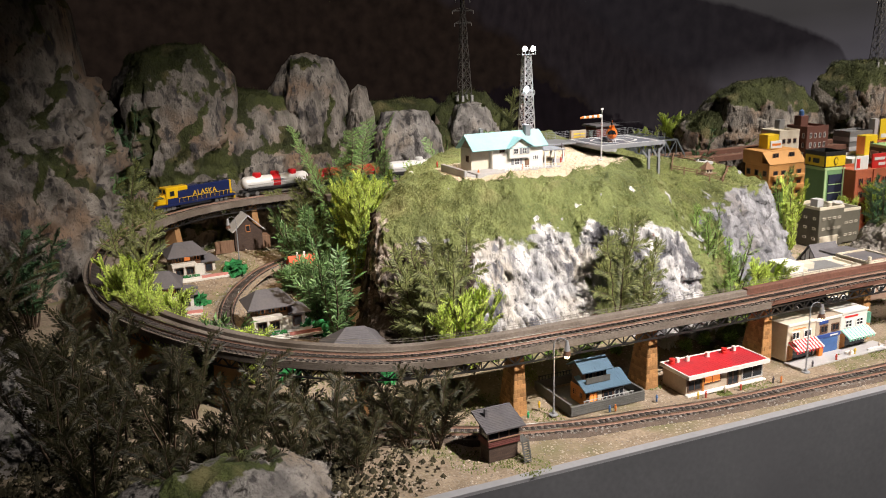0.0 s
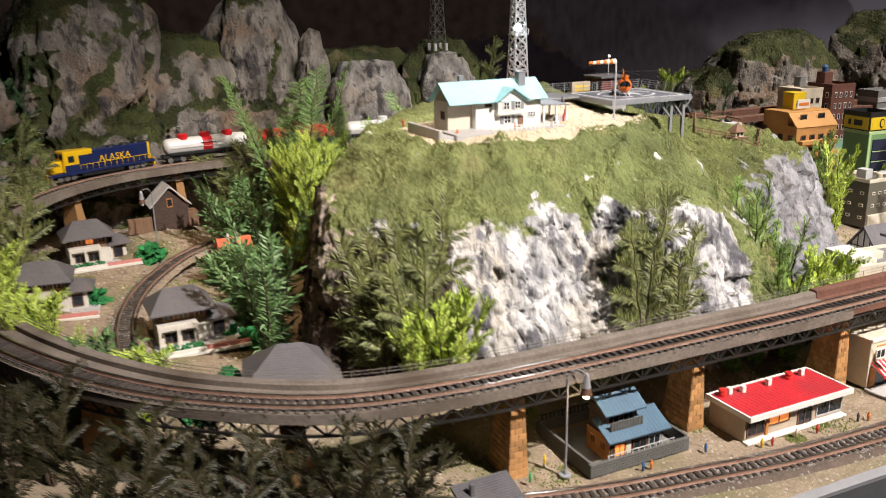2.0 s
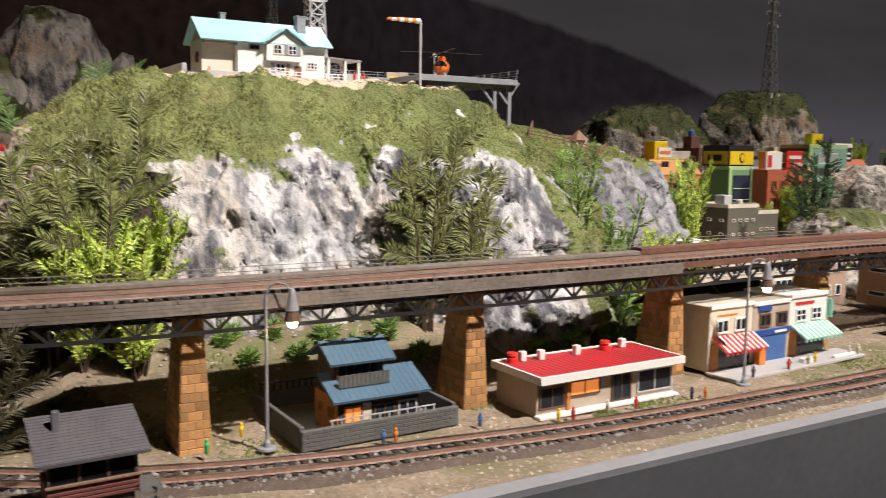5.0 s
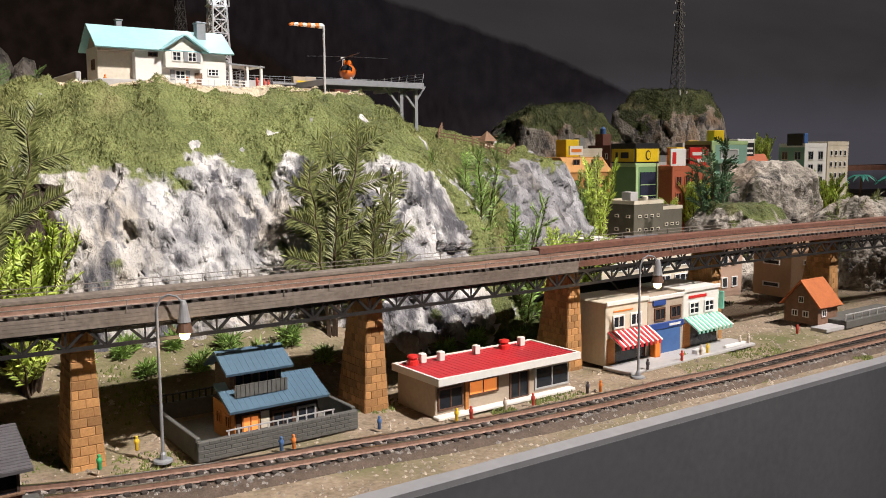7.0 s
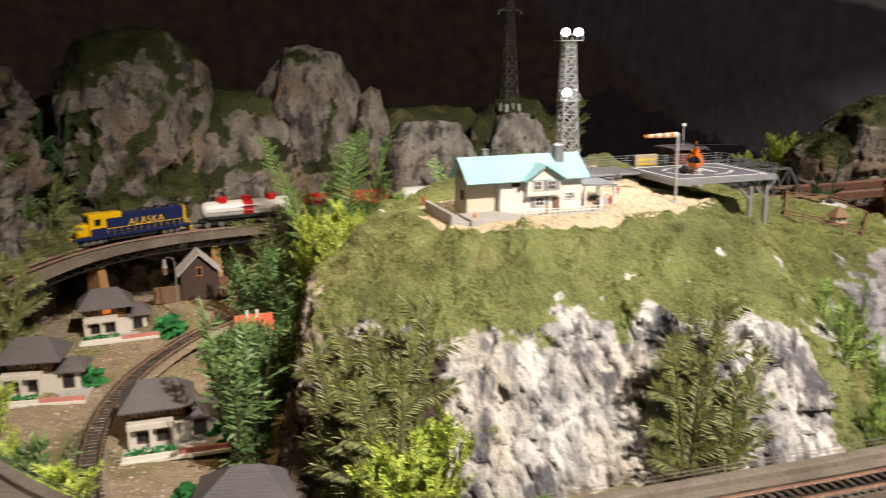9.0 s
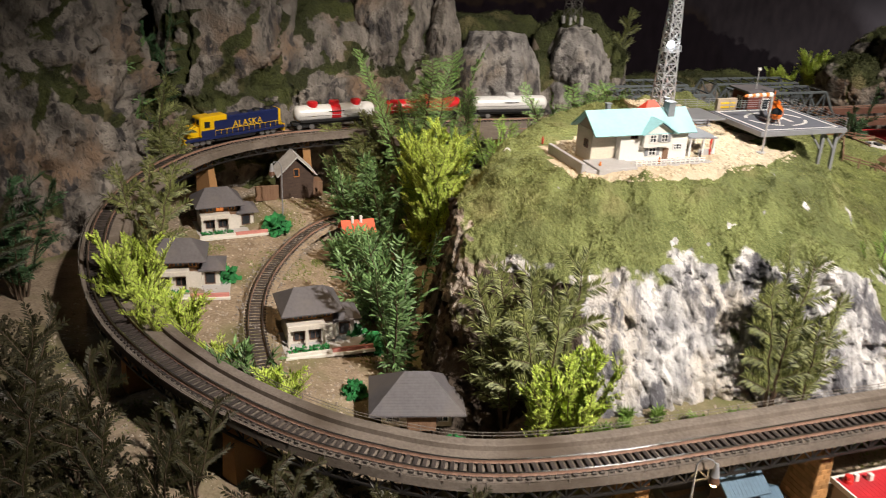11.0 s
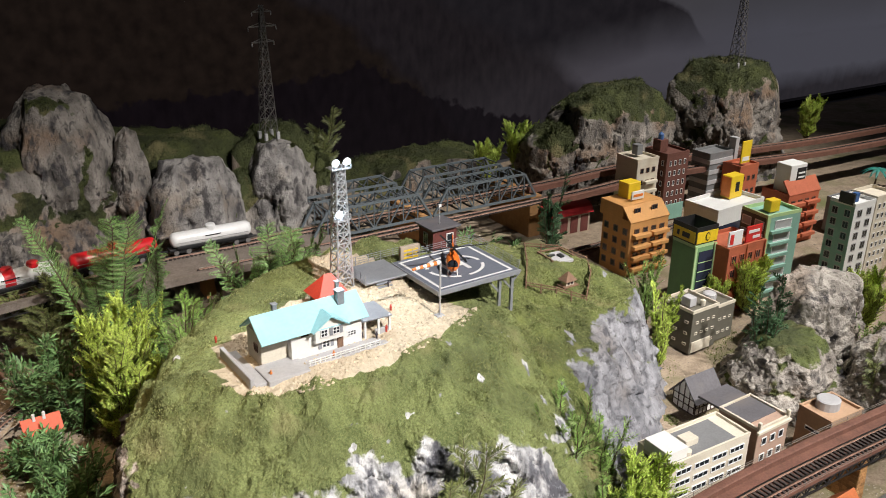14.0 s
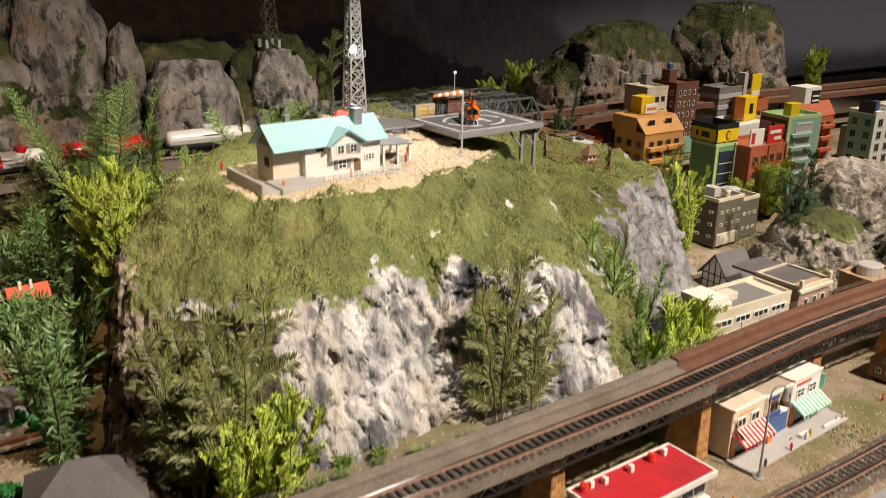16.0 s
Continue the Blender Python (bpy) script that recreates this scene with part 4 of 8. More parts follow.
# ---------------------------------------------------------------- paints for buildings
CREAM = paint("cream_wall", (0.62, 0.56, 0.45), 0.7, 90, 0.1, stain=(0.5, 0.43, 0.32))
OFF_WHITE = paint("off_white_plastic", (0.74, 0.72, 0.67), 0.55, 90, 0.06)
BEIGE = paint("beige_wall", (0.42, 0.34, 0.26), 0.7, 90, 0.12, stain=(0.40, 0.33, 0.25))
RED_ROOF = paint("red_roof", (0.52, 0.025, 0.035), 0.5, 70, 0.15, stain=(0.42, 0.03, 0.04))
BLUE_ROOF = paint("blue_roof", (0.078, 0.142, 0.205), 0.55, 70, 0.12, stain=(0.068, 0.122, 0.178))
ICE_ROOF = paint("pale_blue_roof", (0.30, 0.56, 0.60), 0.6, 60, 0.08, stain=(0.36, 0.58, 0.60))
SLATE = paint("grey_roof", (0.105, 0.098, 0.105), 0.7, 60, 0.18, stain=(0.13, 0.115, 0.11))
DARK_WOOD = material("dark_wood", (0.035, 0.022, 0.016), (0.09, 0.055, 0.04), 90, 0.8, 0.4, stretch=(1, 1, 6))
ORANGE_WOOD = material("orange_wood", (0.40, 0.14, 0.03), (0.58, 0.24, 0.06), 90, 0.7, 0.3, stretch=(1, 1, 5))
BROWN_WOOD = material("brown_wood", (0.13, 0.07, 0.04), (0.24, 0.14, 0.085), 80, 0.8, 0.4, stretch=(5, 1, 1))
OXBLOOD = paint("oxblood_boards", (0.13, 0.035, 0.028), 0.75, 80, 0.25)
GREY_WALL = paint("grey_block_wall", (0.10, 0.098, 0.09), 0.85, 120, 0.2)
PALE_GREY = paint("pale_grey_plastic", (0.42, 0.41, 0.41), 0.6, 80, 0.1)
STEEL_GREY = paint("grey_painted_steel", (0.30, 0.31, 0.33), 0.45, 90, 0.12, metal=0.3)
GLASS = paint("dark_window_glass", (0.02, 0.024, 0.03), 0.08, 40, 0.3, 0.0)
WARM_PANE = glow("lit_window", (1.0, 0.30, 0.07), 0.6)
FRAME_WHITE = paint("white_frame", (0.75, 0.74, 0.72), 0.5, 90, 0.04)
FRAME_BROWN = paint("brown_frame", (0.12, 0.06, 0.035), 0.6, 90, 0.2)
YELLOW = paint("yellow_paint", (0.75, 0.52, 0.02), 0.45, 80, 0.1)
RED = paint("red_paint", (0.60, 0.03, 0.025), 0.4, 80, 0.1)
SIGN_BLUE = paint("blue_sign", (0.03, 0.07, 0.26), 0.45, 80, 0.1)
SHOP_BLUE = paint("blue_shutter", (0.05, 0.12, 0.30), 0.5, 80, 0.15)
MINT = paint("mint_green", (0.20, 0.52, 0.40), 0.6, 80, 0.1)
ORANGE = paint("orange_paint", (0.72, 0.20, 0.03), 0.5, 80, 0.1)
BLACK = paint("black_plastic", (0.015, 0.015, 0.016), 0.5, 80, 0.3)
GREEN_BUSH = material("green_foam", (0.01, 0.10, 0.025), (0.03, 0.26, 0.07), 200, 0.9, 0.6, random_by="island")
FIGURE = {n: paint("figurine_" + n, c, 0.5, 300, 0.1) for n, c in (("red", (0.5, 0.05, 0.03)), ("yellow", (0.75, 0.5, 0.03)), ("green", (0.05, 0.4, 0.15)), ("blue", (0.06, 0.14, 0.32)), ("orange", (0.65, 0.2, 0.04)), ("pale", (0.6, 0.5, 0.42)), ("dark", (0.06, 0.05, 0.06)))}
WINDOWS = {}


def window(parent, w, h, at, face, frame=FRAME_WHITE, pane=GLASS, bars=1, name="window", label="", rows=0):
    """A window standing proud of a wall: frame, bars and a pane. face: the way it looks, in degrees round z from -y."""
    key = (w, h, frame.name, pane.name, bars, rows)
    if key not in WINDOWS:
        f, t = min(0.09, w * 0.12), 0.07
        bm = bmesh.new()
        for x0, z0, x1, z1 in ((-w / 2, 0, -w / 2 + f, h), (w / 2 - f, 0, w / 2, h), (-w / 2 + f, 0, w / 2 - f, f), (-w / 2 + f, h - f, w / 2 - f, h)):
            box(bm, x0, -t, z0, x1, 0.02, z1)
        for k in range(bars):
            x = -w / 2 + w * (k + 1) / (bars + 1)
            box(bm, x - f / 3, -t * 0.9, f, x + f / 3, 0.02, h - f)
        for k in range(rows):
            z = h * (k + 1) / (rows + 1)
            box(bm, -w / 2 + f, -t * 0.8, z - f / 3, w / 2 - f, 0.015, z + f / 3)
        fr = mesh_of(bm, "window_frame", frame)
        bm = bmesh.new()
        box(bm, -w / 2 + f * 0.5, -0.025, f * 0.5, w / 2 - f * 0.5, 0.01, h - f * 0.5)
        WINDOWS[key] = (fr, mesh_of(bm, "pane", pane))
    fr, pa = WINDOWS[key]
    ob = part(name, fr, None, parent, label, at=at, turn=face)
    part("pane", pa, None, ob)
    return ob


def gable_roof(bm, x0, x1, half, eave, ridge, t=0.14, yc=0.0):
    """Two roof slabs over a ridge along x."""
    slab(bm, [(x0, yc - half, eave), (x1, yc - half, eave), (x1, yc, ridge), (x0, yc, ridge)], t)
    slab(bm, [(x1, yc + half, eave), (x0, yc + half, eave), (x0, yc + 0.001, ridge), (x1, yc + 0.001, ridge)], t)


def gable_body(bm, x0, y0, x1, y1, h, top, along_x=True):
    """Walls up to h with gable ends up to top."""
    if along_x:
        ym = (y0 + y1) / 2
        prof = [(y0, 0), (y1, 0), (y1, h), (ym, top), (y0, h)]
        a = [bm.verts.new((x0, y, z)) for y, z in prof]
        b = [bm.verts.new((x1, y, z)) for y, z in prof]
    else:
        xm = (x0 + x1) / 2
        prof = [(x0, 0), (x1, 0), (x1, h), (xm, top), (x0, h)]
        a = [bm.verts.new((x, y1, z)) for x, z in prof]
        b = [bm.verts.new((x, y0, z)) for x, z in prof]
    bm.faces.new(a[::-1])
    bm.faces.new(b)
    for k in range(5):
        bm.faces.new((a[k], a[(k + 1) % 5], b[(k + 1) % 5], b[k]))
    bmesh.ops.recalc_face_normals(bm, faces=bm.faces)


def solid(name, parent, mat, x0, y0, z0, x1, y1, z1, round_by=0.03, label=""):
    bm = bmesh.new()
    box(bm, x0, y0, z0, x1, y1, z1)
    if round_by:
        bevel(bm, round_by)
    return part(name, bm, mat, parent, label)


def bush(at, r, mat=None, label="bright green foam bush", seed=0):
    """A clump of many small foam flakes."""
    rnd = random.Random(seed + int(at[0] * 31 + at[1] * 17))
    bm = bmesh.new()
    for _ in range(170):
        d = Vector((rnd.gauss(0, 1), rnd.gauss(0, 1), rnd.gauss(0, 1))).normalized() * r * rnd.uniform(0.35, 1.0)
        c = Vector((d.x, d.y, abs(d.z) * 1.1 + r * 0.1))
        u = Vector((rnd.gauss(0, 1), rnd.gauss(0, 1), rnd.gauss(0, 1))).normalized()
        v = u.orthogonal().normalized()
        s = r * rnd.uniform(0.16, 0.34)
        w = u.cross(v) * s
        poly(bm, [c + u * s, c + v * s * 0.8 + w * 0.4, c - u * s * 0.8, c - v * s - w * 0.3])
    t = thing("bush", label, "bush", (at[0], at[1], at[2] if len(at) > 2 else ground_z(at[0], at[1]) - 0.1))
    part("foliage", bm, mat or GREEN_BUSH, t)
    return t


FIG = {}


def figurine(x, y, z, tone, h=0.8):
    """A tiny painted figure as one plain peg."""
    if tone not in FIG:
        bm = bmesh.new()
        turned(bm, [(0.10, 0), (0.14, 0.05), (0.13, 0.42), (0.17, 0.5), (0.19, 0.74), (0.08, 0.82), (0.11, 0.88), (0.12, 0.96), (0.07, 1.03), (0.02, 1.05)], 8)
        FIG[tone] = mesh_of(bm, "figurine", FIGURE[tone], True)
    ob = new("figurine", FIG[tone])
    ob.matrix_basis = pose(x * CM, y * CM, z * CM) @ Matrix.Scale(h / 1.05, 4)
    return tagged(ob, "tiny %s painted figurine standing on the layout" % ("pale" if tone == "pale" else tone), "figurine", "figurines")


def wording(parent, text, size, at, turn, mat, name="lettering", tilt=90, spread=1.0, depth=0.02):
    cu = bpy.data.curves.new(name, "FONT")
    cu.body, cu.size, cu.align_x, cu.align_y, cu.extrude, cu.space_character = text, size * CM, "CENTER", "CENTER", depth * CM, spread
    cu.materials.append(mat)
    tmp = bpy.data.objects.new("tmp", cu)
    scene.collection.objects.link(tmp)
    dg = bpy.context.evaluated_depsgraph_get()
    me = bpy.data.meshes.new_from_object(tmp.evaluated_get(dg))
    bpy.data.objects.remove(tmp)
    ob = new(name, me)
    ob.parent = parent
    ob.matrix_basis = pose(at[0] * CM, at[1] * CM, at[2] * CM, tilt, 0, turn)
    return ob


# ---------------------------------------------------------------- the front street
# low shop with a red roof
t = thing("shop", "low beige shop with a flat red roof and lit window", "shop", (30.35, 80.5, 0.0), 20)
t.matrix_basis = t.matrix_basis @ Matrix.Scale(0.94, 4)
solid("body", t, BEIGE, 0.12, 0.15, 0, 8.9, 3.4, 1.75)
solid("plinth", t, OFF_WHITE, 0.0, -0.3, 0, 8.95, 0.2, 0.16, 0.03, "white kerb along the front")
bm = bmesh.new()
for b in ((-0.1, -0.45, 1.72, 9.15, -0.27, 2.08), (-0.1, 3.45, 1.72, 9.15, 3.6, 2.08), (-0.1, -0.27, 1.72, 0.05, 3.45, 2.08), (9.0, -0.27, 1.72, 9.15, 3.45, 2.08), (0.05, -0.27, 1.76, 9.0, 3.45, 1.9)):
    box(bm, *b)
part("roof_edge", bm, OFF_WHITE, t, "cream roof edge")
bm = bmesh.new()
box(bm, 0.06, -0.26, 1.9, 8.99, 3.44, 2.02)
r = part("roof", bm, RED_ROOF, t, "ribbed red roof")
for k in range(26):
    x = 0.2 + k * 0.34
    solid("rib", r, RED_ROOF, x, -0.25, 2.019, x + 0.03, 3.43, 2.032, 0)
for k, (x, y, m) in enumerate(((0.7, 2.9, RED), (1.3, 2.9, OFF_WHITE), (2.3, 2.7, OFF_WHITE), (4.6, 2.7, OFF_WHITE), (6.6, 2.8, RED), (7.8, 2.8, OFF_WHITE))):
    bm = bmesh.new()
    if m is RED:
        turned(bm, [(0.30, 0), (0.30, 0.22), (0.22, 0.26), (0.22, 0.34), (0.30, 0.38), (0.26, 0.5), (0.05, 0.54)], 12)
    else:
        box(bm, -0.17, -0.17, 0, 0.17, 0.17, 0.5)
        bevel(bm, 0.04)
    part("roof_vent", bm, m, t, "red round vent" if m is RED else "cream square vent", at=(x, y, 2.02))
window(t, 1.5, 1.1, (1.0, 0.14, 0.35), 0, FRAME_BROWN, GLASS, 1)
window(t, 1.9, 0.8, (3.0, 0.14, 0.75), 0, FRAME_BROWN, WARM_PANE, 1, label="window lit from inside")
window(t, 1.3, 1.45, (5.35, 0.14, 0.12), 0, FRAME_BROWN, GLASS, 1, name="door")
window(t, 2.4, 1.2, (7.6, 0.14, 0.35), 0, PALE_GREY, GLASS, 1)
solid("pillar", t, ORANGE_WOOD, 1.85, 0.04, 0.1, 2.05, 0.16, 1.7, 0)

# two-storey house with blue roofs inside a grey wall
t = thing("house", "two-storey wooden house with blue roofs", "house", (21.7, 79.2, 0.12), 20)
t.matrix_basis = t.matrix_basis @ Matrix.Diagonal((0.82, 0.82, 0.98, 1))
solid("lower_storey", t, DARK_WOOD, 0.0, 0.0, 0, 4.5, 2.9, 1.6)
solid("side_wall", t, ORANGE_WOOD, -0.06, 0.05, 0.05, 0.02, 2.8, 1.55, 0)
solid("upper_storey", t, DARK_WOOD, 0.1, 0.9, 1.5, 2.9, 2.8, 3.1)
bm = bmesh.new()
slab(bm, [(-0.5, -0.55, 1.62), (4.9, -0.55, 1.62), (4.9, 1.5, 2.45), (-0.5, 1.5, 2.45)], 0.12)
slab(bm, [(4.9, 3.4, 1.62), (2.6, 3.4, 1.62), (2.6, 1.502, 2.45), (4.9, 1.502, 2.45)], 0.12)
r = part("lower_roof", bm, BLUE_ROOF, t, "sloping blue lower roof")
for k in range(18):
    x = -0.45 + k * 0.31
    bm = bmesh.new()
    slab(bm, [(x, -0.55, 1.634), (x + 0.03, -0.55, 1.634), (x + 0.03, 1.5, 2.464), (x, 1.5, 2.464)], 0.03)
    part("rib", bm, BLUE_ROOF, r)
bm = bmesh.new()
slab(bm, [(-0.3, 0.25, 3.0), (3.3, 0.25, 3.0), (3.3, 1.8, 3.75), (-0.3, 1.8, 3.75)], 0.12)
slab(bm, [(3.3, 3.3, 3.0), (-0.3, 3.3, 3.0), (-0.3, 1.802, 3.75), (3.3, 1.802, 3.75)], 0.12)
r = part("upper_roof", bm, BLUE_ROOF, t, "blue gabled upper roof")
for k in range(12):
    x = -0.25 + k * 0.31
    bm = bmesh.new()
    slab(bm, [(x, 0.25, 3.013), (x + 0.03, 0.25, 3.013), (x + 0.03, 1.8, 3.763), (x, 1.8, 3.763)], 0.03)
    part("rib", bm, BLUE_ROOF, r)
bm = bmesh.new()
box(bm, 0.1, 0.2, 2.05, 2.9, 0.28, 2.5)
for k in range(12):
    box(bm, 0.15 + k * 0.235, 0.16, 2.0, 0.22 + k * 0.235, 0.2, 2.52)
box(bm, 0.1, 0.2, 1.98, 2.9, 0.9, 2.06)
part("balcony", bm, GREY_WALL, t, "dark balcony railing")
window(t, 1.0, 0.8, (0.8, 0.88, 2.1), 0, FRAME_BROWN, GLASS, 1)
window(t, 1.0, 0.8, (2.1, 0.88, 2.1), 0, FRAME_BROWN, GLASS, 1)
window(t, 0.95, 1.15, (0.75, -0.02, 0.1), 0, ORANGE_WOOD, WARM_PANE, 1, name="door", label="lit sliding door")
solid("panel", t, CREAM, 1.3, -0.05, 0.1, 1.75, 0.02, 1.3, 0)
window(t, 1.2, 1.1, (2.5, -0.02, 0.1), 0, FRAME_BROWN, GLASS, 1)
window(t, 1.1, 0.95, (3.8, -0.02, 0.25), 0, PALE_GREY, GLASS, 1)
window(t, 0.6, 0.6, (-0.07, 0.8, 0.6), -90, ORANGE_WOOD, GLASS, 1)
window(t, 0.6, 0.6, (-0.07, 2.0, 0.6), -90, ORANGE_WOOD, GLASS, 1)
solid("step", t, PALE_GREY, 0.2, -0.6, 0, 4.2, -0.05, 0.1)
t = thing("garden_wall", "dark grey block wall round a house garden", "wall", (20.2, 77.95, 0.0), 20)
solid("pavement", t, paint("paved_yard", (0.20, 0.19, 0.17), 0.85, 120, 0.2), 0.1, 0.1, 0.0, 7.0, 5.6, 0.14, 0.02, "pale paved yard")
for nm, b in (("front_wall", (0, 0, 0, 7.1, 0.22, 0.84)), ("side_wall", (0, 0.22, 0, 0.2, 5.8, 0.95)), ("side_wall", (6.9, 0.22, 0, 7.1, 5.8, 0.95)), ("back_wall", (0.2, 5.6, 0, 6.9, 5.8, 0.95))):
    solid(nm, t, GREY_WALL, *b)
for r in range(5):
    for k in range(16 - r % 2):
        x = 0.03 + k * 0.44 + 0.22 * (r % 2)
        solid("block", t, GREY_WALL, x, -0.02, 0.03 + r * 0.16, x + 0.415, 0.02, 0.03 + r * 0.16 + 0.14, 0.012)
for k in range(12):
    strut("railing_post", t, (1.3 + k * 0.42, 0.1, 0.84), (1.3 + k * 0.42, 0.1, 1.05), 0.05, PALE_GREY)
strut("railing", t, (1.2, 0.1, 1.05), (6.0, 0.1, 1.05), 0.05, PALE_GREY)
for k in range(14):
    strut("railing_post", t, (0.4 + k * 0.3, 5.7, 0.95), (0.4 + k * 0.3, 5.7, 1.35), 0.06, BLACK)
strut("railing", t, (0.3, 5.7, 1.3), (4.5, 5.7, 1.3), 0.06, BLACK)

# signal box beside the curve
t = thing("signal_box", "oxblood wooden signal box with a grey roof and stairs", "signal box", (12.7, 70.95, 0.05), 21)
t.matrix_basis = t.matrix_basis @ Matrix.Diagonal((0.73, 0.75, 0.82, 1))
solid("lower_storey", t, DARK_WOOD, 0.25, 0.2, 0, 3.45, 2.0, 1.5)
solid("upper_storey", t, OXBLOOD, 0.1, 0.05, 1.5, 3.6, 2.15, 2.15)
for r in range(4):
    solid("board", t, OXBLOOD, 0.08, 0.0, 1.5 + r * 0.16, 3.62, 0.06, 1.63 + r * 0.16, 0.02)
for x in (0.15, 1.3, 2.4, 3.5):
    strut("post", t, (x, 0.12, 2.15), (x, 0.12, 3.3), 0.12, DARK_WOOD)
solid("glazing", t, GLASS, 0.2, 0.2, 2.15, 3.5, 2.05, 3.25, 0)
bm = bmesh.new()
slab(bm, [(-0.35, -0.45, 3.15), (4.0, -0.45, 3.15), (4.0, 2.75, 4.1), (-0.35, 2.75, 4.1)], 0.14)
roof = part("roof", bm, SLATE, t, "grey shingled roof")
for r in range(16):
    y = -0.42 + r * 0.197
    z = 3.15 + (y + 0.45) * 0.297
    bm = bmesh.new()
    slab(bm, [(-0.35, y, z + 0.03), (4.0, y, z + 0.03), (4.0, y + 0.19, z + 0.05), (-0.35, y + 0.19, z + 0.05)], 0.03)
    part("roof_board", bm, SLATE, roof)
solid("chimney", t, SLATE, 0.55, 1.5, 3.6, 0.85, 1.8, 4.5)
solid("sill", t, BROWN_WOOD, 0.0, -0.1, 2.1, 3.7, 0.05, 2.22)
for k in range(9):
    solid("stair_tread", t, GREY_WALL, 3.65 - k * 0.05, -0.35 - 0.14 * k, 1.42 - k * 0.16, 4.35 - k * 0.05, -0.2 - 0.14 * k, 1.48 - k * 0.16, 0)
for x in (3.65, 4.33):
    strut("stair_rail", t, (x, -0.2, 2.0), (x - 0.4, -1.5, 0.7), 0.06, GREY_WALL)
    strut("stringer", t, (x, -0.2, 1.45), (x - 0.4, -1.5, 0.1), 0.08, GREY_WALL, 0.16)
for k in range(4):
    strut("stair_post", t, (4.33 - k * 0.11, -0.3 - k * 0.36, 1.3 - k * 0.4), (4.33 - k * 0.11, -0.3 - k * 0.36, 1.95 - k * 0.4), 0.06, GREY_WALL)
solid("landing", t, GREY_WALL, 3.6, -0.3, 1.42, 4.5, 1.6, 1.5, 0)

# row of shops with awnings
t = thing("shop_row", "row of cream shops with striped awnings", "shop", (41.6, 86.4, 0.15), 21.5)
t.matrix_basis = t.matrix_basis @ Matrix.Diagonal((1, 1, 1.08, 1))
for k, (x0, x1, m, top) in enumerate(((0, 3.5, CREAM, 3.25), (3.52, 6.7, BEIGE, 3.15), (6.72, 10.2, OFF_WHITE, 3.3))):
    solid("shop_front", t, m, x0, 0, 0, x1, 3.2, top, 0.04)
    solid("cornice", t, OFF_WHITE, x0, -0.1, top - 0.18, x1, 0.05, top + 0.05, 0.03)
    for j in range(2):
        window(t, 0.95, 0.7, (x0 + 1.0 + j * 1.45, -0.01, 1.85), 0, FRAME_WHITE if k != 1 else FRAME_BROWN, GLASS, 1, rows=1 if k == 2 else 0)
solid("shutter", t, SHOP_BLUE, 3.8, -0.06, 0.05, 6.4, 0.02, 1.35, 0, "blue roller shutter")
solid("sign_board", t, SIGN_BLUE, 3.6, -0.12, 1.4, 6.65, 0.03, 1.72, 0.02, "blue sign board")
solid("shop_sign", t, SIGN_BLUE, 3.9, -0.1, 2.68, 5.0, 0.03, 2.95, 0.02, "small blue sign")
solid("lettering", t, FRAME_WHITE, 5.3, -0.15, 1.5, 6.3, -0.11, 1.62, 0)
solid("lettering", t, RED, 7.2, -0.04, 2.75, 8.9, 0.0, 2.9, 0)
solid("lettering", t, ORANGE, 0.6, -0.04, 2.72, 2.2, 0.0, 2.78, 0)
for x0, x1, m, lab in ((0.15, 3.6, RED_ROOF, "red and white striped awning"), (6.8, 10.3, MINT, "mint and white striped awning")):
    solid("shop_window", t, GLASS, x0 + 0.2, -0.04, 0.1, x1 - 0.3, 0.02, 1.3, 0, "dark shop window")
    solid("door_post", t, ORANGE_WOOD, x0 - 0.05, -0.08, 0.0, x0 + 0.55, 0.02, 1.4, 0)
    a = part("awning", mesh_of((lambda b: (slab(b, [(x0, -1.05, 1.15), (x1, -1.05, 1.15), (x1, 0, 1.72), (x0, 0, 1.72)], 0.06), b)[1])(bmesh.new()), "awning", OFF_WHITE), None, t, lab)
    n = 9
    for k in range(n):
        w = (x1 - x0) / n
        bm = bmesh.new()
        slab(bm, [(x0 + k * w, -1.06, 1.18), (x0 + (k + 0.5) * w, -1.06, 1.18), (x0 + (k + 0.5) * w, 0, 1.75), (x0 + k * w, 0, 1.75)], 0.03)
        slab(bm, [(x0 + k * w, -1.08, 0.98), (x0 + (k + 0.5) * w, -1.08, 0.98), (x0 + (k + 0.5) * w, -1.07, 1.16), (x0 + k * w, -1.07, 1.16)], 0.02)
        part("stripe", bm, m, a)
solid("pavement", t, PALE_GREY, -0.2, -1.9, -0.1, 11.3, 0.0, 0.06, 0.03, "pale concrete pavement")
solid("vending_machine", t, ORANGE, 3.55, -0.55, 0.06, 4.05, -0.15, 1.1, 0.04, "orange vending box")
solid("side_sign", t, MINT, 10.22, -0.3, 1.9, 10.35, 0.1, 2.9, 0.02)
bm = bmesh.new()
gable_roof(bm, 0.3, 5.2, 1.5, 2.6, 3.5, 0.1, 4.5)
gable_roof(bm, 5.4, 9.6, 1.5, 2.6, 3.6, 0.1, 4.5)
part("rear_roof", bm, BLACK, t, "dark gabled roof behind the shop front")
for k, b in enumerate(((6.0, -1.6, 0.06, 7.0, -1.2, 0.3), (8.6, -1.7, 0.06, 10.6, -1.5, 0.22))):
    solid("bench", t, FRAME_WHITE, *b, 0.03, "white street bench")

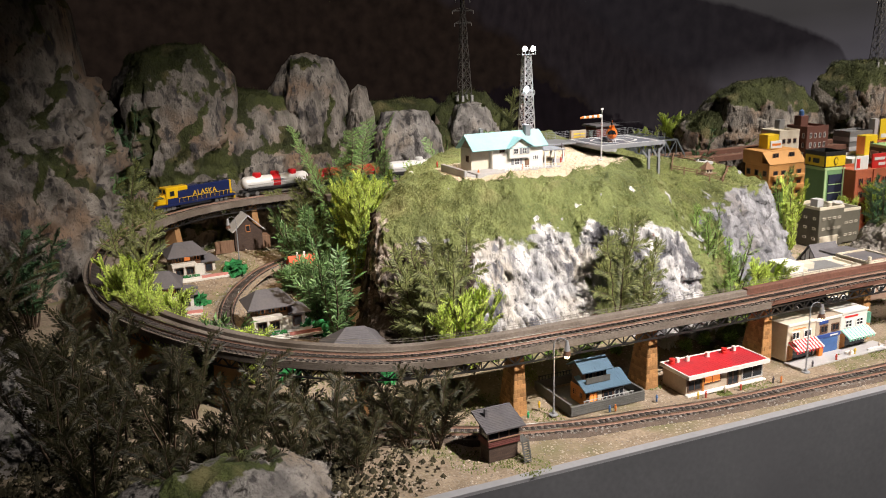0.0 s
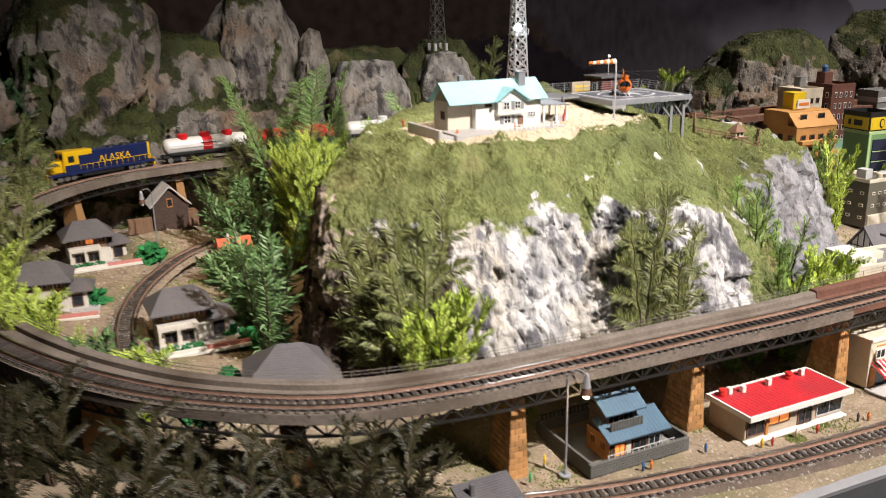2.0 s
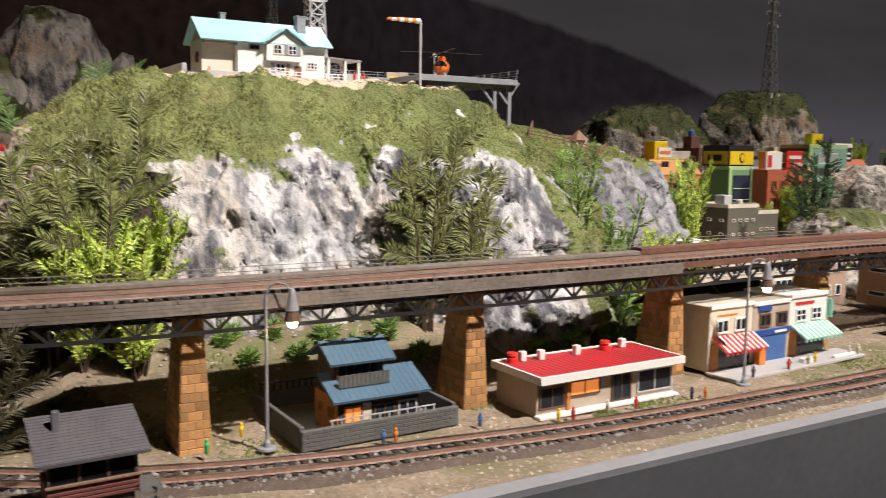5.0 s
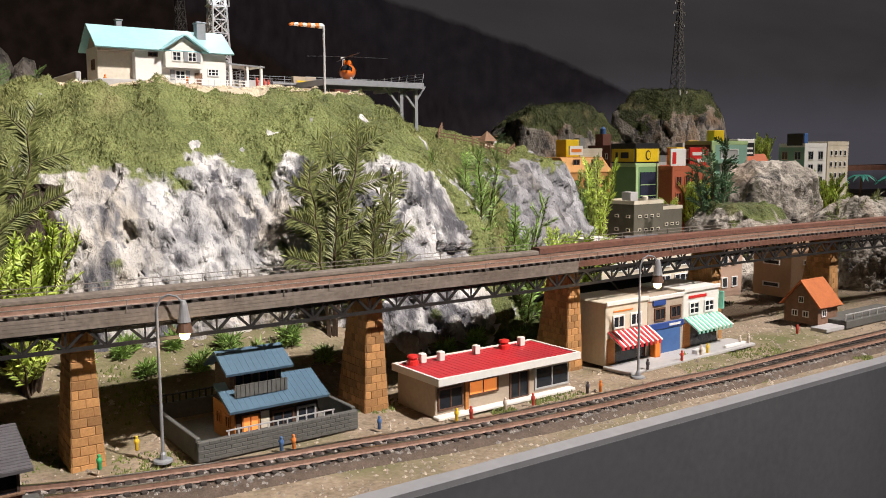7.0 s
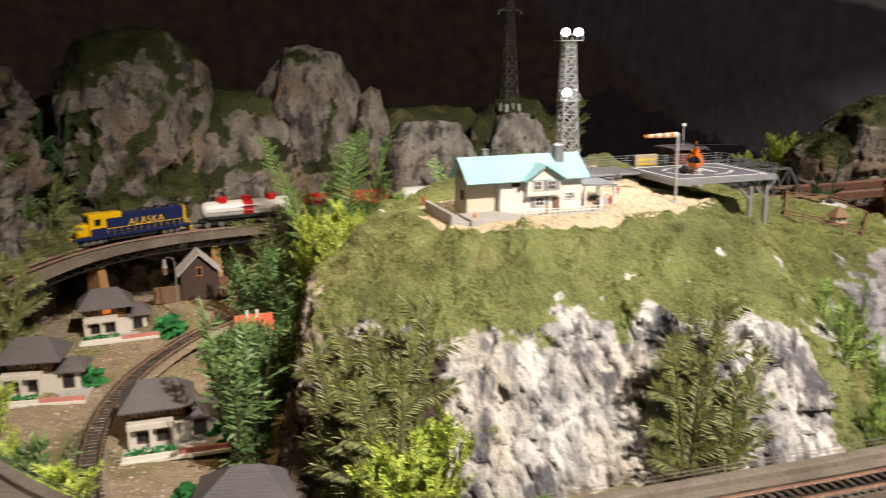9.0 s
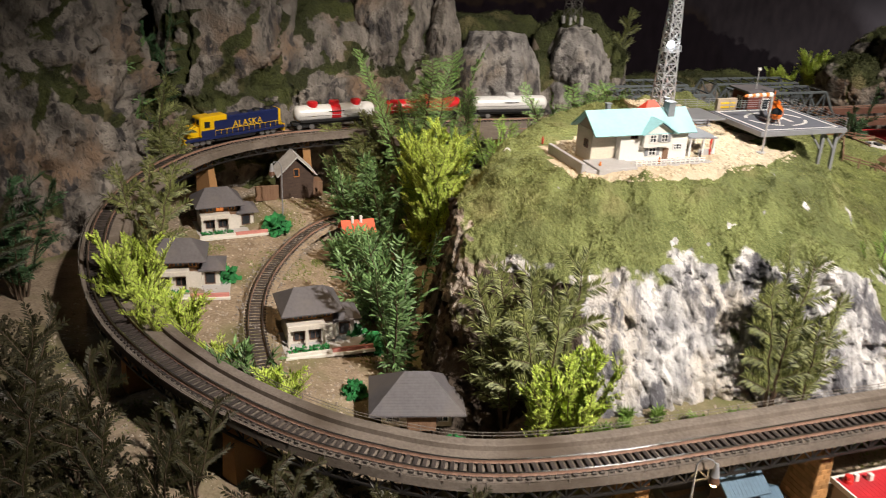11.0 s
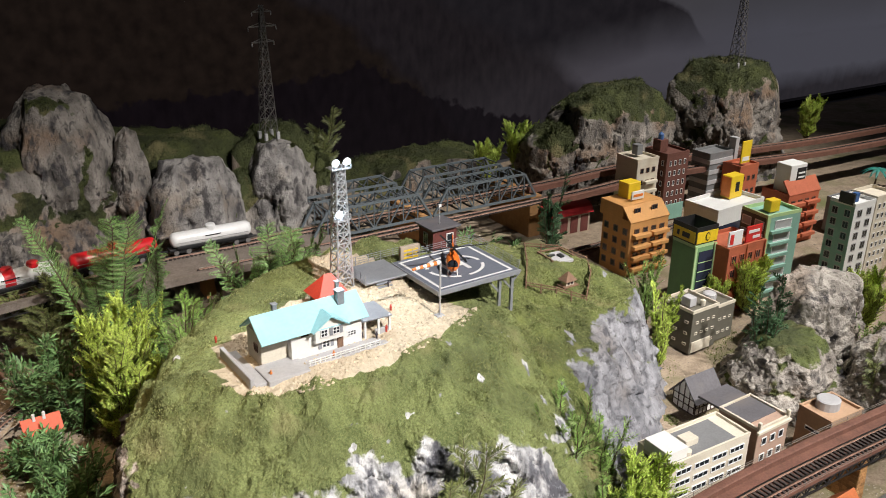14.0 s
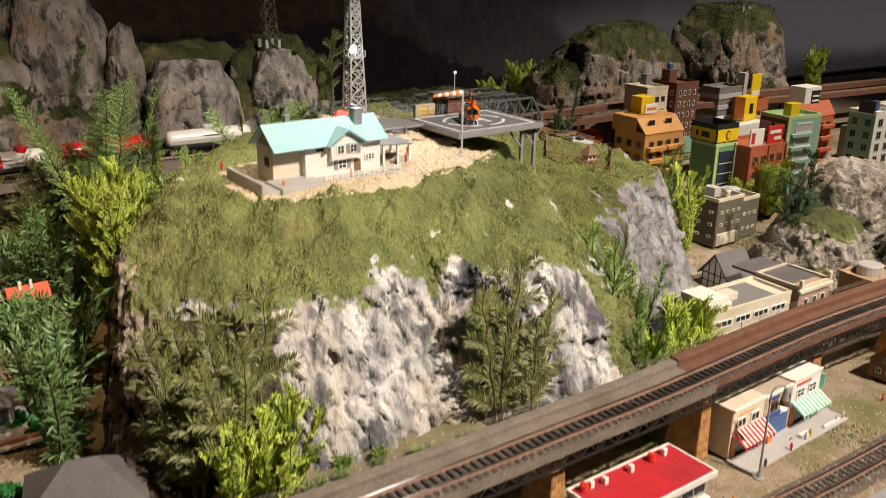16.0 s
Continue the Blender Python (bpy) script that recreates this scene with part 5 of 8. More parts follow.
# brick house with an orange roof at the end of the street
t = thing("house", "small brick house with a steep orange roof", "house", (59.6, 91.6, 0.3), 20)
t.matrix_basis = t.matrix_basis @ Matrix.Scale(0.72, 4)
bm = bmesh.new()
gable_body(bm, 0, 0, 3.2, 3.4, 1.9, 3.9, along_x=True)
part("wall", bm, paint("brown_brick_wall", (0.20, 0.11, 0.07), 0.85, 200, 0.25), t)
bm = bmesh.new()
gable_roof(bm, -0.3, 3.5, 2.1, 1.65, 4.05, 0.14, 1.7)
part("roof", bm, paint("dull_orange_roof", (0.42, 0.12, 0.035), 0.6, 90, 0.2), t, "orange tiled roof")
window(t, 0.7, 0.7, (0.9, -0.02, 0.7), 0)
window(t, 0.6, 0.6, (-0.02, 1.2, 0.6), -90)
window(t, 0.6, 0.6, (-0.02, 2.3, 0.6), -90)
window(t, 0.5, 0.6, (-0.02, 1.7, 1.9), -90)
solid("yard", t, PALE_GREY, -1.2, -1.6, -0.3, 5.4, 0, 0.05, 0.04, "pale paved yard")
t = thing("platform", "grey concrete platform with low rails beside the track", "platform", (61.2, 90.8, 0.1), 20)
solid("slab", t, GREY_WALL, 0, 0, 0, 8, 2.2, 0.55, 0.05)
strut("rail", t, (0, 0.1, 0.95), (8, 0.1, 0.95), 0.06, PALE_GREY)
for k in range(9):
    strut("rail_post", t, (k, 0.1, 0.55), (k, 0.1, 0.95), 0.06, PALE_GREY)


# street lamps
BULB = glow("warm_bulb", (1.0, 0.66, 0.30), 14.0)


def street_lamp(x, y, z, turn, h=6.3, lit=True):
    t = thing("street_lamp", "grey street lamp with a hanging bell shade", "street lamp", (x, y, z), turn, "street lamps")
    bm = bmesh.new()
    turned(bm, [(0.38, 0), (0.36, 0.08), (0.15, 0.11), (0.13, 0.3), (0.075, 0.4), (0.055, h)], 10)
    part("pole", bm, STEEL_GREY, t, smooth=False)
    bm = bmesh.new()
    pts = [Vector((0, 0, h)), Vector((0.18, 0, h + 0.38)), Vector((0.45, 0, h + 0.52)), Vector((0.78, 0, h + 0.45)), Vector((1.0, 0, h + 0.2))]
    for a, b in zip(pts, pts[1:]):
        rod(bm, a, b, 0.04, 0.04, 8)
    part("arm", bm, STEEL_GREY, t)
    bm = bmesh.new()
    turned(bm, [(0.09, h + 0.3), (0.14, h + 0.15), (0.21, h - 0.3), (0.26, h - 0.52), (0.24, h - 0.54), (0.15, h - 0.35)], 14, at=(1.02, 0))
    part("shade", bm, paint("silver_shade", (0.6, 0.6, 0.62), 0.3, 90, 0.08, metal=0.6), t)
    bm = bmesh.new()
    turned(bm, [(0.22, h - 0.5), (0.27, h - 0.7), (0.33, h - 0.92), (0.31, h - 0.92), (0.2, h - 0.65)], 14, at=(1.02, 0))
    part("lower_shade", bm, FRAME_BROWN, t, "brown lower shade")
    bm = bmesh.new()
    turned(bm, [(0.05, h - 1.22), (0.16, h - 1.16), (0.21, h - 1.0), (0.17, h - 0.84), (0.06, h - 0.75)], 12, at=(1.02, 0))
    part("bulb", bm, BULB if lit else OFF_WHITE, t, "glowing warm bulb", True)
    if lit:
        lamp = bpy.data.lights.new("bulb_light", "POINT")
        lamp.energy, lamp.color, lamp.shadow_soft_size = 0.009, (1.0, 0.72, 0.4), 0.003
        lo = new("bulb_light", lamp)
        lo.matrix_world = t.matrix_basis @ pose(1.02 * CM, 0, (h - 1.5) * CM)
    return t


street_lamp(18.9, 78.5, 0.05, -15, 6.0)
street_lamp(42.4, 84.2, 0.05, 0, 5.9)
for x, y, z, tone in ((16.7, 77.6, .3, "green"), (17.9, 79.4, .3, "yellow"), (23.4, 78.4, .05, "blue"), (23.9, 78.5, .05, "orange"), (27.7, 79.9, .05, "blue"), (31.2, 80.0, .05, "yellow"), (31.9, 80.1, .05, "red"), (33.8, 80.9, .05, "pale"), (35.3, 81.2, .05, "red"), (38.6, 82.3, .05, "dark"), (39.3, 82.3, .05, "orange"), (43.4, 85.0, .2, "dark"), (46.2, 86.2, .2, "red"), (48.0, 87.1, .2, "pale"), (48.6, 87.4, .2, "yellow"), (51.6, 88.6, .2, "pale"), (52.4, 88.9, .2, "pale"), (57.0, 90.3, .2, "red"), (65.4, 91.4, .6, "orange")):
    figurine(x, y, z, tone, 0.6)


# ---------------------------------------------------------------- on the hill
t = thing("mountain_station", "white mountain station house with a pale blue roof", "house", (18.3, 104.0, 16.05), 20.5)
t.matrix_basis = t.matrix_basis @ Matrix.Diagonal((1, 1, 0.8, 1))
solid("main_wall", t, OFF_WHITE, -1.7, -1.5, 0, 4.2, 1.5, 2.95)
solid("side_wall", t, CREAM, -3.8, -0.9, 0, -1.7, 1.5, 2.95)
bm = bmesh.new()
gable_body(bm, -3.75, -1.45, 4.15, 1.45, 2.9, 4.4, along_x=True)
bm.verts.ensure_lookup_table()
for v in bm.verts:
    v.co.z = max(v.co.z, 2.6)
part("gable_wall", bm, BEIGE, t)
bm = bmesh.new()
gable_roof(bm, -4.15, 4.6, 2.0, 2.8, 4.7, 0.13)
part("roof", bm, ICE_ROOF, t)
bm = bmesh.new()
gable_body(bm, 0.05, -1.95, 2.45, -0.2, 2.95, 3.9, along_x=False)
for v in bm.verts:
    v.co.z = max(v.co.z, 1.5)
part("dormer_wall", bm, OFF_WHITE, t, "white gabled bay")
bm = bmesh.new()
slab(bm, [(-0.25, -2.3, 2.75), (1.25, -2.3, 3.98), (1.25, 0.2, 3.98), (-0.25, 0.2, 2.75)][::-1], 0.12)
slab(bm, [(1.252, -2.3, 3.98), (2.75, -2.3, 2.75), (2.75, 0.2, 2.75), (1.252, 0.2, 3.98)][::-1], 0.12)
bmesh.ops.recalc_face_normals(bm, faces=bm.faces)
part("dormer_roof", bm, ICE_ROOF, t)
for x in (0.75, 1.75):
    w = window(t, 0.6, 0.75, (x, -1.96, 2.0), 0, FRAME_WHITE, GLASS, 1, rows=1)
for x in (1.35, 2.15):
    solid("shutter", t, STEEL_GREY, x - 0.14, -2.03, 2.0, x + 0.14, -1.95, 2.75, 0, "blue-grey shutter")
window(t, 0.7, 0.8, (1.1, -1.51, 0.55), 0, FRAME_WHITE, GLASS, 1, rows=1)
for x in (0.6, 1.6):
    solid("shutter", t, STEEL_GREY, x - 0.13, -1.58, 0.55, x + 0.13, -1.5, 1.35, 0, "blue-grey shutter")
window(t, 0.8, 0.6, (3.3, -1.51, 1.0), 0, FRAME_WHITE, GLASS, 2, rows=1)
window(t, 0.6, 0.35, (-0.6, -1.51, 2.3), 0, FRAME_BROWN, GLASS, 1)
solid("door", t, BROWN_WOOD, 2.05, -1.57, 0.1, 2.55, -1.49, 1.2, 0.02)
window(t, 0.6, 0.8, (-3.81, -0.1, 1.2), -90, FRAME_BROWN, GLASS, 1)
for x, y, s, h in ((2.9, -0.45, 0.3, 5.3), (-2.1, 0.25, 0.17, 5.15), (3.6, 1.2, 0.15, 5.2)):
    bm = bmesh.new()
    box(bm, x - s, y - s, 3.4, x + s, y + s, h)
    box(bm, x - s - 0.06, y - s - 0.06, h, x + s + 0.06, y + s + 0.06, h + 0.1)
    bevel(bm, 0.02)
    part("chimney", bm, STEEL_GREY, t)
bm = bmesh.new()
slab(bm, [(4.2, -1.6, 2.15), (6.9, -1.6, 2.0), (6.9, 1.2, 2.1), (4.2, 1.2, 2.3)], 0.12)
part("porch_roof", bm, STEEL_GREY, t, "grey flat porch roof")
for x, y in ((4.5, -1.45), (5.7, -1.45), (6.7, -1.45), (6.7, 1.0)):
    strut("porch_post", t, (x, y, 0), (x, y, 2.05), 0.16, FRAME_WHITE)
solid("porch_wall", t, PALE_GREY, 5.4, -1.5, 0, 6.8, -1.35, 0.85, 0.02)
solid("terrace", t, PALE_GREY, -4.4, -3.5, -0.35, -1.2, -0.9, 0.28, 0.04, "pale concrete terrace")
solid("terrace", t, PALE_GREY, -1.2, -2.9, -0.35, 6.9, -1.5, 0.14, 0.04, "pale concrete terrace")
solid("ramp_wall", t, PALE_GREY, -5.6, -3.0, -0.35, -5.3, 2.6, 0.75, 0.05, "pale side wall")
solid("ramp", t, PALE_GREY, -5.3, -3.2, -0.35, -4.4, 2.4, 0.1, 0.03)
for k in range(15):
    strut("fence_post", t, (-0.9 + k * 0.42, -2.8, 0.1), (-0.9 + k * 0.42, -2.8, 0.62), 0.07, FRAME_WHITE)
for z in (0.34, 0.58):
    strut("fence_rail", t, (-1.0, -2.8, z), (5.1, -2.8, z), 0.06, FRAME_WHITE)

t = thing("kiosk", "small hut with a steep red pyramid roof", "hut", (21.0, 110.6, hill_z(21.0, 110.6) - 0.1), 20)
t.matrix_basis = t.matrix_basis @ Matrix.Scale(0.78, 4)
solid("wall", t, BROWN_WOOD, -1.4, -1.3, 0, 1.4, 1.3, 1.3)
bm = bmesh.new()
v = [bm.verts.new(p) for p in ((-1.9, -1.8, 1.15), (1.9, -1.8, 1.15), (1.9, 1.8, 1.15), (-1.9, 1.8, 1.15), (-0.3, 0, 3.3), (0.5, 0, 3.3))]
for f in ((3, 2, 1, 0), (0, 1, 5, 4), (1, 2, 5), (2, 3, 4, 5), (3, 0, 4)):
    bm.faces.new([v[i] for i in f])
part("roof", bm, paint("signal_red_roof", (0.62, 0.06, 0.03), 0.5, 60, 0.12), t, "bright red roof")


def mast(name, label, category, at, turn, base, top, h, panels, w, mat, rails=()):
    """A square lattice mast that tapers from base to top."""
    t = thing(name, label, category, at, turn)
    def corner(k, z):
        r = (base + (top - base) * z / h) / 2
        return Vector((r * (1, 1, -1, -1)[k], r * (1, -1, -1, 1)[k], z))
    zs = [h * (1 - (1 - i / panels) ** 1.25) for i in range(panels + 1)]
    for k in range(4):
        strut("leg", t, corner(k, 0), corner(k, h), w * 1.5, mat)
    for i in range(panels):
        for k in range(4):
            j = (k + 1) % 4
            strut("brace", t, corner(k, zs[i]), corner(j, zs[i + 1]), w, mat)
            strut("brace", t, corner(j, zs[i]), corner(k, zs[i + 1]), w, mat)
            if i:
                strut("ring", t, corner(k, zs[i]), corner(j, zs[i]), w, mat)
    return t


ZINC = paint("pale_zinc", (0.55, 0.56, 0.58), 0.4, 100, 0.1, metal=0.4)
FLOOD = glow("floodlight_glass", (0.75, 0.88, 1.0), 60.0)
t = mast("floodlight_tower", "pale lattice floodlight tower with lit lamps", "floodlight tower", (22.6, 113.2, 16.6), 20, 1.5, 0.75, 10.6, 12, 0.075, ZINC)
for z, r in ((6.2, 0.75), (10.6, 0.85)):
    solid("platform", t, ZINC, -r, -r * 0.7, z, r, r * 0.7, z + 0.08, 0)
    for k in range(5):
        strut("guard_post", t, (-r + k * r / 2, -r * 0.7, z), (-r + k * r / 2, -r * 0.7, z + 0.5), 0.06, ZINC)
    strut("guard_rail", t, (-r, -r * 0.7, z + 0.5), (r, -r * 0.7, z + 0.5), 0.06, ZINC)
for x, z in ((-0.52, 11.25), (0.52, 11.25), (-0.35, 6.85)):
    bm = bmesh.new()
    turned(bm, [(0.1, 0.3), (0.34, 0.1), (0.34, 0.0), (0.32, -0.02)], 14)
    bmesh.ops.rotate(bm, verts=bm.verts, cent=(0, 0, 0), matrix=Matrix.Rotation(radians(-68), 3, "X"))
    lampbody = part("lamp_housing", bm, ZINC, t, at=(x, -0.55, z))
    bm = bmesh.new()
    turned(bm, [(0.31, -0.03), (0.28, -0.10), (0.19, -0.17), (0.04, -0.20)], 14)
    bmesh.ops.rotate(bm, verts=bm.verts, cent=(0, 0, 0), matrix=Matrix.Rotation(radians(-68), 3, "X"))
    part("lamp_glass", bm, FLOOD, lampbody, "white glowing lamp glass")
lamp = bpy.data.lights.new("floodlight", "SPOT")
lamp.energy, lamp.color, lamp.spot_size, lamp.spot_blend, lamp.shadow_soft_size = 0.55, (0.85, 0.93, 1.0), radians(120), 0.6, 0.006
new("floodlight", lamp).matrix_world = look((0.229, 1.118, 0.272), (0.2, 1.0, 0.15))

DARK_STEEL = paint("dark_lattice_steel", (0.16, 0.15, 0.14), 0.5, 90, 0.15, metal=0.3)
for at, h, base in (((19.6, 155.2, 20.0), 15.6, 1.7), ((102.0, 180.0, 22.0), 16.0, 2.0)):
    t = mast("pylon", "tall grey lattice power pylon on a rock", "pylon", at, 25, base, 0.35, h, 12, 0.055, DARK_STEEL)
    for z, r in ((0.72 * h, 1.5), (0.84 * h, 1.9), (0.95 * h, 1.3)):
        strut("cross_arm", t, (-r, 0, z), (r, 0, z), 0.14, DARK_STEEL)
        for s in (-1, 1):
            strut("arm_brace", t, (0, 0, z + 0.5), (s * r, 0, z), 0.08, DARK_STEEL)
            strut("insulator", t, (s * r, 0, z), (s * r, 0, z - 0.5), 0.09, PALE_GREY)
    for x in (-1, 1):
        for y in (-1, 1):
            solid("footing", t, PALE_GREY, x * base / 2 - 0.2, y * base / 2 - 0.2, -0.9, x * base / 2 + 0.2, y * base / 2 + 0.2, 0.05, 0.04)

# helicopter pad
PAD = paint("pad_grey", (0.13, 0.14, 0.17), 0.7, 50, 0.12)
t = thing("helipad", "grey helicopter pad with white markings and railings", "helipad", (30.1, 109.1, 17.25), 20)
t.matrix_basis = t.matrix_basis @ Matrix.Diagonal((1, 0.84, 1, 1))
solid("deck", t, PAD, 0, 0, -0.12, 8.6, 8.8, 0, 0.03)
solid("edge", t, STEEL_GREY, -0.1, -0.14, -0.42, 8.7, 0.0, 0.02, 0.02)
solid("edge", t, STEEL_GREY, 8.6, 0.0, -0.42, 8.72, 8.8, 0.02, 0.02)
solid("edge", t, STEEL_GREY, -0.12, 0.0, -0.42, 0.0, 8.8, 0.02, 0.02)
bm = bmesh.new()
for b in ((0.4, 0.35, 8.2, 0.6), (0.4, 8.1, 8.2, 8.35), (0.4, 0.6, 0.65, 8.1), (7.95, 0.6, 8.2, 8.1)):
    box(bm, b[0], b[1], 0.004, b[2], b[3], 0.02)
part("border_marking", bm, FRAME_WHITE, t, "white border line")
bm = bmesh.new()
for k in range(40):
    if k % 10 in (8, 9):
        continue
    a0, a1 = 2 * math.pi * k / 40, 2 * math.pi * (k + 1) / 40
    q = [(4.3 + r * math.cos(a), 4.4 + r * math.sin(a)) for r, a in ((2.5, a0), (2.8, a0), (2.8, a1), (2.5, a1))]
    slab(bm, [(*p, 0.022) for p in q], 0.015)
part("circle_marking", bm, FRAME_WHITE, t, "broken white circle")
bm = bmesh.new()
for b in ((3.2, 3.1, 3.6, 5.7), (5.0, 3.1, 5.4, 5.7), (3.6, 4.2, 5.0, 4.6)):
    box(bm, b[0], b[1], 0.004, b[2], b[3], 0.022)
part("letter_marking", bm, FRAME_WHITE, t, "white letter H")
for z in (0.2, 0.4, 0.6, 0.8):
    strut("railing", t, (8.8, 0.2, z - 0.05), (8.8 + z * 0.5, 8.9, z), 0.035, STEEL_GREY)
    strut("railing", t, (2.2, 8.9, z), (8.8, 8.9, z), 0.035, STEEL_GREY)
for k in range(7):
    strut("railing_post", t, (8.75, 0.3 + k * 1.4, 0), (8.95, 0.3 + k * 1.4, 0.85), 0.05, STEEL_GREY)
for k in range(5):
    strut("railing_post", t, (2.2 + k * 1.6, 8.9, 0), (2.2 + k * 1.6, 8.9, 0.85), 0.05, STEEL_GREY)
for x in (6.9, 8.3):
    strut("leg", t, (x, 0.6, -5.6), (x, 0.6, -0.1), 0.28, STEEL_GREY)
    strut("knee_brace", t, (x, 0.6, -2.0), (x - 1.6, 0.6, -0.2), 0.16, STEEL_GREY)
strut("knee_brace", t, (8.3, 0.6, -1.4), (9.0, 0.2, -0.2), 0.16, STEEL_GREY)
solid("annex_deck", t, STEEL_GREY, -4.4, 5.4, -0.16, -0.2, 10.2, 0, 0.03, "grey side platform")
for k in range(4):
    z = 0.2 + 0.2 * k
    strut("railing", t, (-4.4, 5.4, z), (-4.4, 10.2, z), 0.035, STEEL_GREY)
    strut("railing", t, (-4.4, 10.2, z), (2.2, 10.2, z), 0.035, STEEL_GREY)
    solid("step", t, STEEL_GREY, -3.4 + 0.0, 4.2 + 0.3 * k, -0.9 + 0.2 * k, -2.0, 4.5 + 0.3 * k, -0.8 + 0.2 * k, 0)
for k in range(6):
    strut("railing_post", t, (-4.4, 5.4 + k * 0.96, 0), (-4.4, 5.4 + k * 0.96, 0.85), 0.05, STEEL_GREY)
    strut("railing_post", t, (-4.4 + k * 1.3, 10.2, 0), (-4.4 + k * 1.3, 10.2, 0.85), 0.05, STEEL_GREY)

t = thing("sign_board", "yellow and beige notice board", "sign", (29.6, 117.6, 16.5), 20)
t.matrix_basis = t.matrix_basis @ Matrix.Scale(0.8, 4)
solid("board", t, BEIGE, -1.3, 0, 0.2, 1.3, 0.5, 2.0, 0.04)
for x in (-1.0, 1.0):
    strut("post", t, (x, 0.25, -3.5), (x, 0.25, 0.25), 0.2, BROWN_WOOD)
for k in range(3):
    solid("lettering", t, YELLOW, -0.9, -0.04, 0.5 + 0.45 * k, 1.0, 0.0, 0.7 + 0.45 * k, 0)
t = thing("control_hut", "dark red hut with a grey flat roof and antenna", "hut", (32.6, 121.0, 15.9), 20)
t.matrix_basis = t.matrix_basis @ Matrix.Scale(0.82, 4)
solid("wall", t, OXBLOOD, 0, 0, 0, 3.4, 3.0, 2.6)
solid("plinth", t, PALE_GREY, -0.2, -0.2, -5.0, 3.6, 3.2, 0.0, 0.05, "pale concrete plinth")
solid("roof", t, SLATE, -0.4, -0.4, 2.6, 3.8, 3.4, 2.85)
window(t, 1.0, 1.7, (2.4, -0.02, 0.2), 0, FRAME_WHITE, GLASS, 0, name="door", label="white framed door")
window(t, 0.9, 1.5, (-0.02, 1.5, 0.5), -90, PALE_GREY, GLASS, 1)
strut("antenna", t, (1.6, 1.0, 2.8), (1.6, 1.0, 5.2), 0.08, PALE_GREY)
solid("antenna_box", t, FRAME_WHITE, 1.4, 0.9, 5.0, 1.8, 1.1, 5.3, 0)

# windsock
t = thing("windsock", "striped windsock on a thin grey mast", "windsock", (29.7, 107.1, hill_z(29.7, 107.1) - 0.05), 20)
strut("mast", t, (0, 0, 0), (0, 0, 4.9), 0.12, PALE_GREY)
solid("foot", t, PALE_GREY, -0.35, -0.35, -0.2, 0.35, 0.35, 0.15, 0.06)
for k in range(8):
    bm = bmesh.new()
    rod(bm, (-0.1 - k * 0.32, 0, 4.8), (-0.1 - (k + 1) * 0.32, 0, 4.8 - 0.01 * k), 0.2 - k * 0.012, 0.19 - k * 0.012, 10)
    part("sock_band", bm, ORANGE if k % 2 else FRAME_WHITE, t, "orange sock band" if k % 2 else "white sock band")

# helicopter
HELI = paint("helicopter_orange", (0.75, 0.17, 0.02), 0.3, 100, 0.1, coat=0.4)
t = thing("helicopter", "orange rescue helicopter with black rotor blades", "helicopter", (32.4, 113.1, 17.28), 75)
bm = bmesh.new()
prof = [(-1.5, 0.05, 0.75), (-1.3, 0.35, 0.75), (-0.8, 0.55, 0.8), (-0.1, 0.66, 0.85), (0.5, 0.6, 0.95), (1.0, 0.38, 1.05), (1.4, 0.2, 1.1), (2.6, 0.12, 1.2), (3.4, 0.08, 1.25)]
rings = [[bm.verts.new((x, r * math.cos(a), z + r * 0.95 * math.sin(a))) for a in [2 * math.pi * k / 16 for k in range(16)]] for x, r, z in prof]
for a, b in zip(rings, rings[1:]):
    for k in range(16):
        bm.faces.new((a[k], b[k], b[(k + 1) % 16], a[(k + 1) % 16]))
bm.faces.new(rings[0])
bm.faces.new(rings[-1][::-1])
bmesh.ops.recalc_face_normals(bm, faces=bm.faces)
body = part("fuselage", bm, HELI, t, smooth=True)
bm = bmesh.new()
bmesh.ops.create_icosphere(bm, subdivisions=3, radius=0.52, matrix=Matrix.Translation((-0.92, 0, 0.92)) @ Matrix.Diagonal((1, 0.92, 0.8, 1)))
part("canopy", bm, GLASS, t, "dark glass canopy", True)
solid("engine", t, HELI, -0.2, -0.3, 1.4, 0.8, 0.3, 1.75, 0.08)
for y in (-0.42, 0.42):
    strut("skid", t, (-1.3, y, 0.06), (0.9, y, 0.06), 0.1, FRAME_WHITE)
    for x in (-0.8, 0.4):
        strut("skid_leg", t, (x, y, 0.08), (x, y * 0.7, 0.5), 0.09, FRAME_WHITE)
strut("rotor_mast", t, (0.2, 0, 1.7), (0.2, 0, 2.1), 0.1, BLACK)
for k in range(4):
    a = radians(20 + 90 * k)
    strut("rotor_blade", t, (0.2, 0, 2.08), (0.2 + 3.3 * math.cos(a), 3.3 * math.sin(a), 2.02), 0.18, BLACK, 0.03)
solid("tail_fin", t, HELI, 3.1, -0.05, 1.2, 3.6, 0.05, 2.0, 0.02)
strut("tail_rotor", t, (3.4, 0.1, 1.2), (3.4, 0.1, 2.2), 0.08, BLACK, 0.03)
solid("tail_plane", t, BLACK, 2.5, -0.5, 1.2, 2.8, 0.5, 1.27, 0.01)

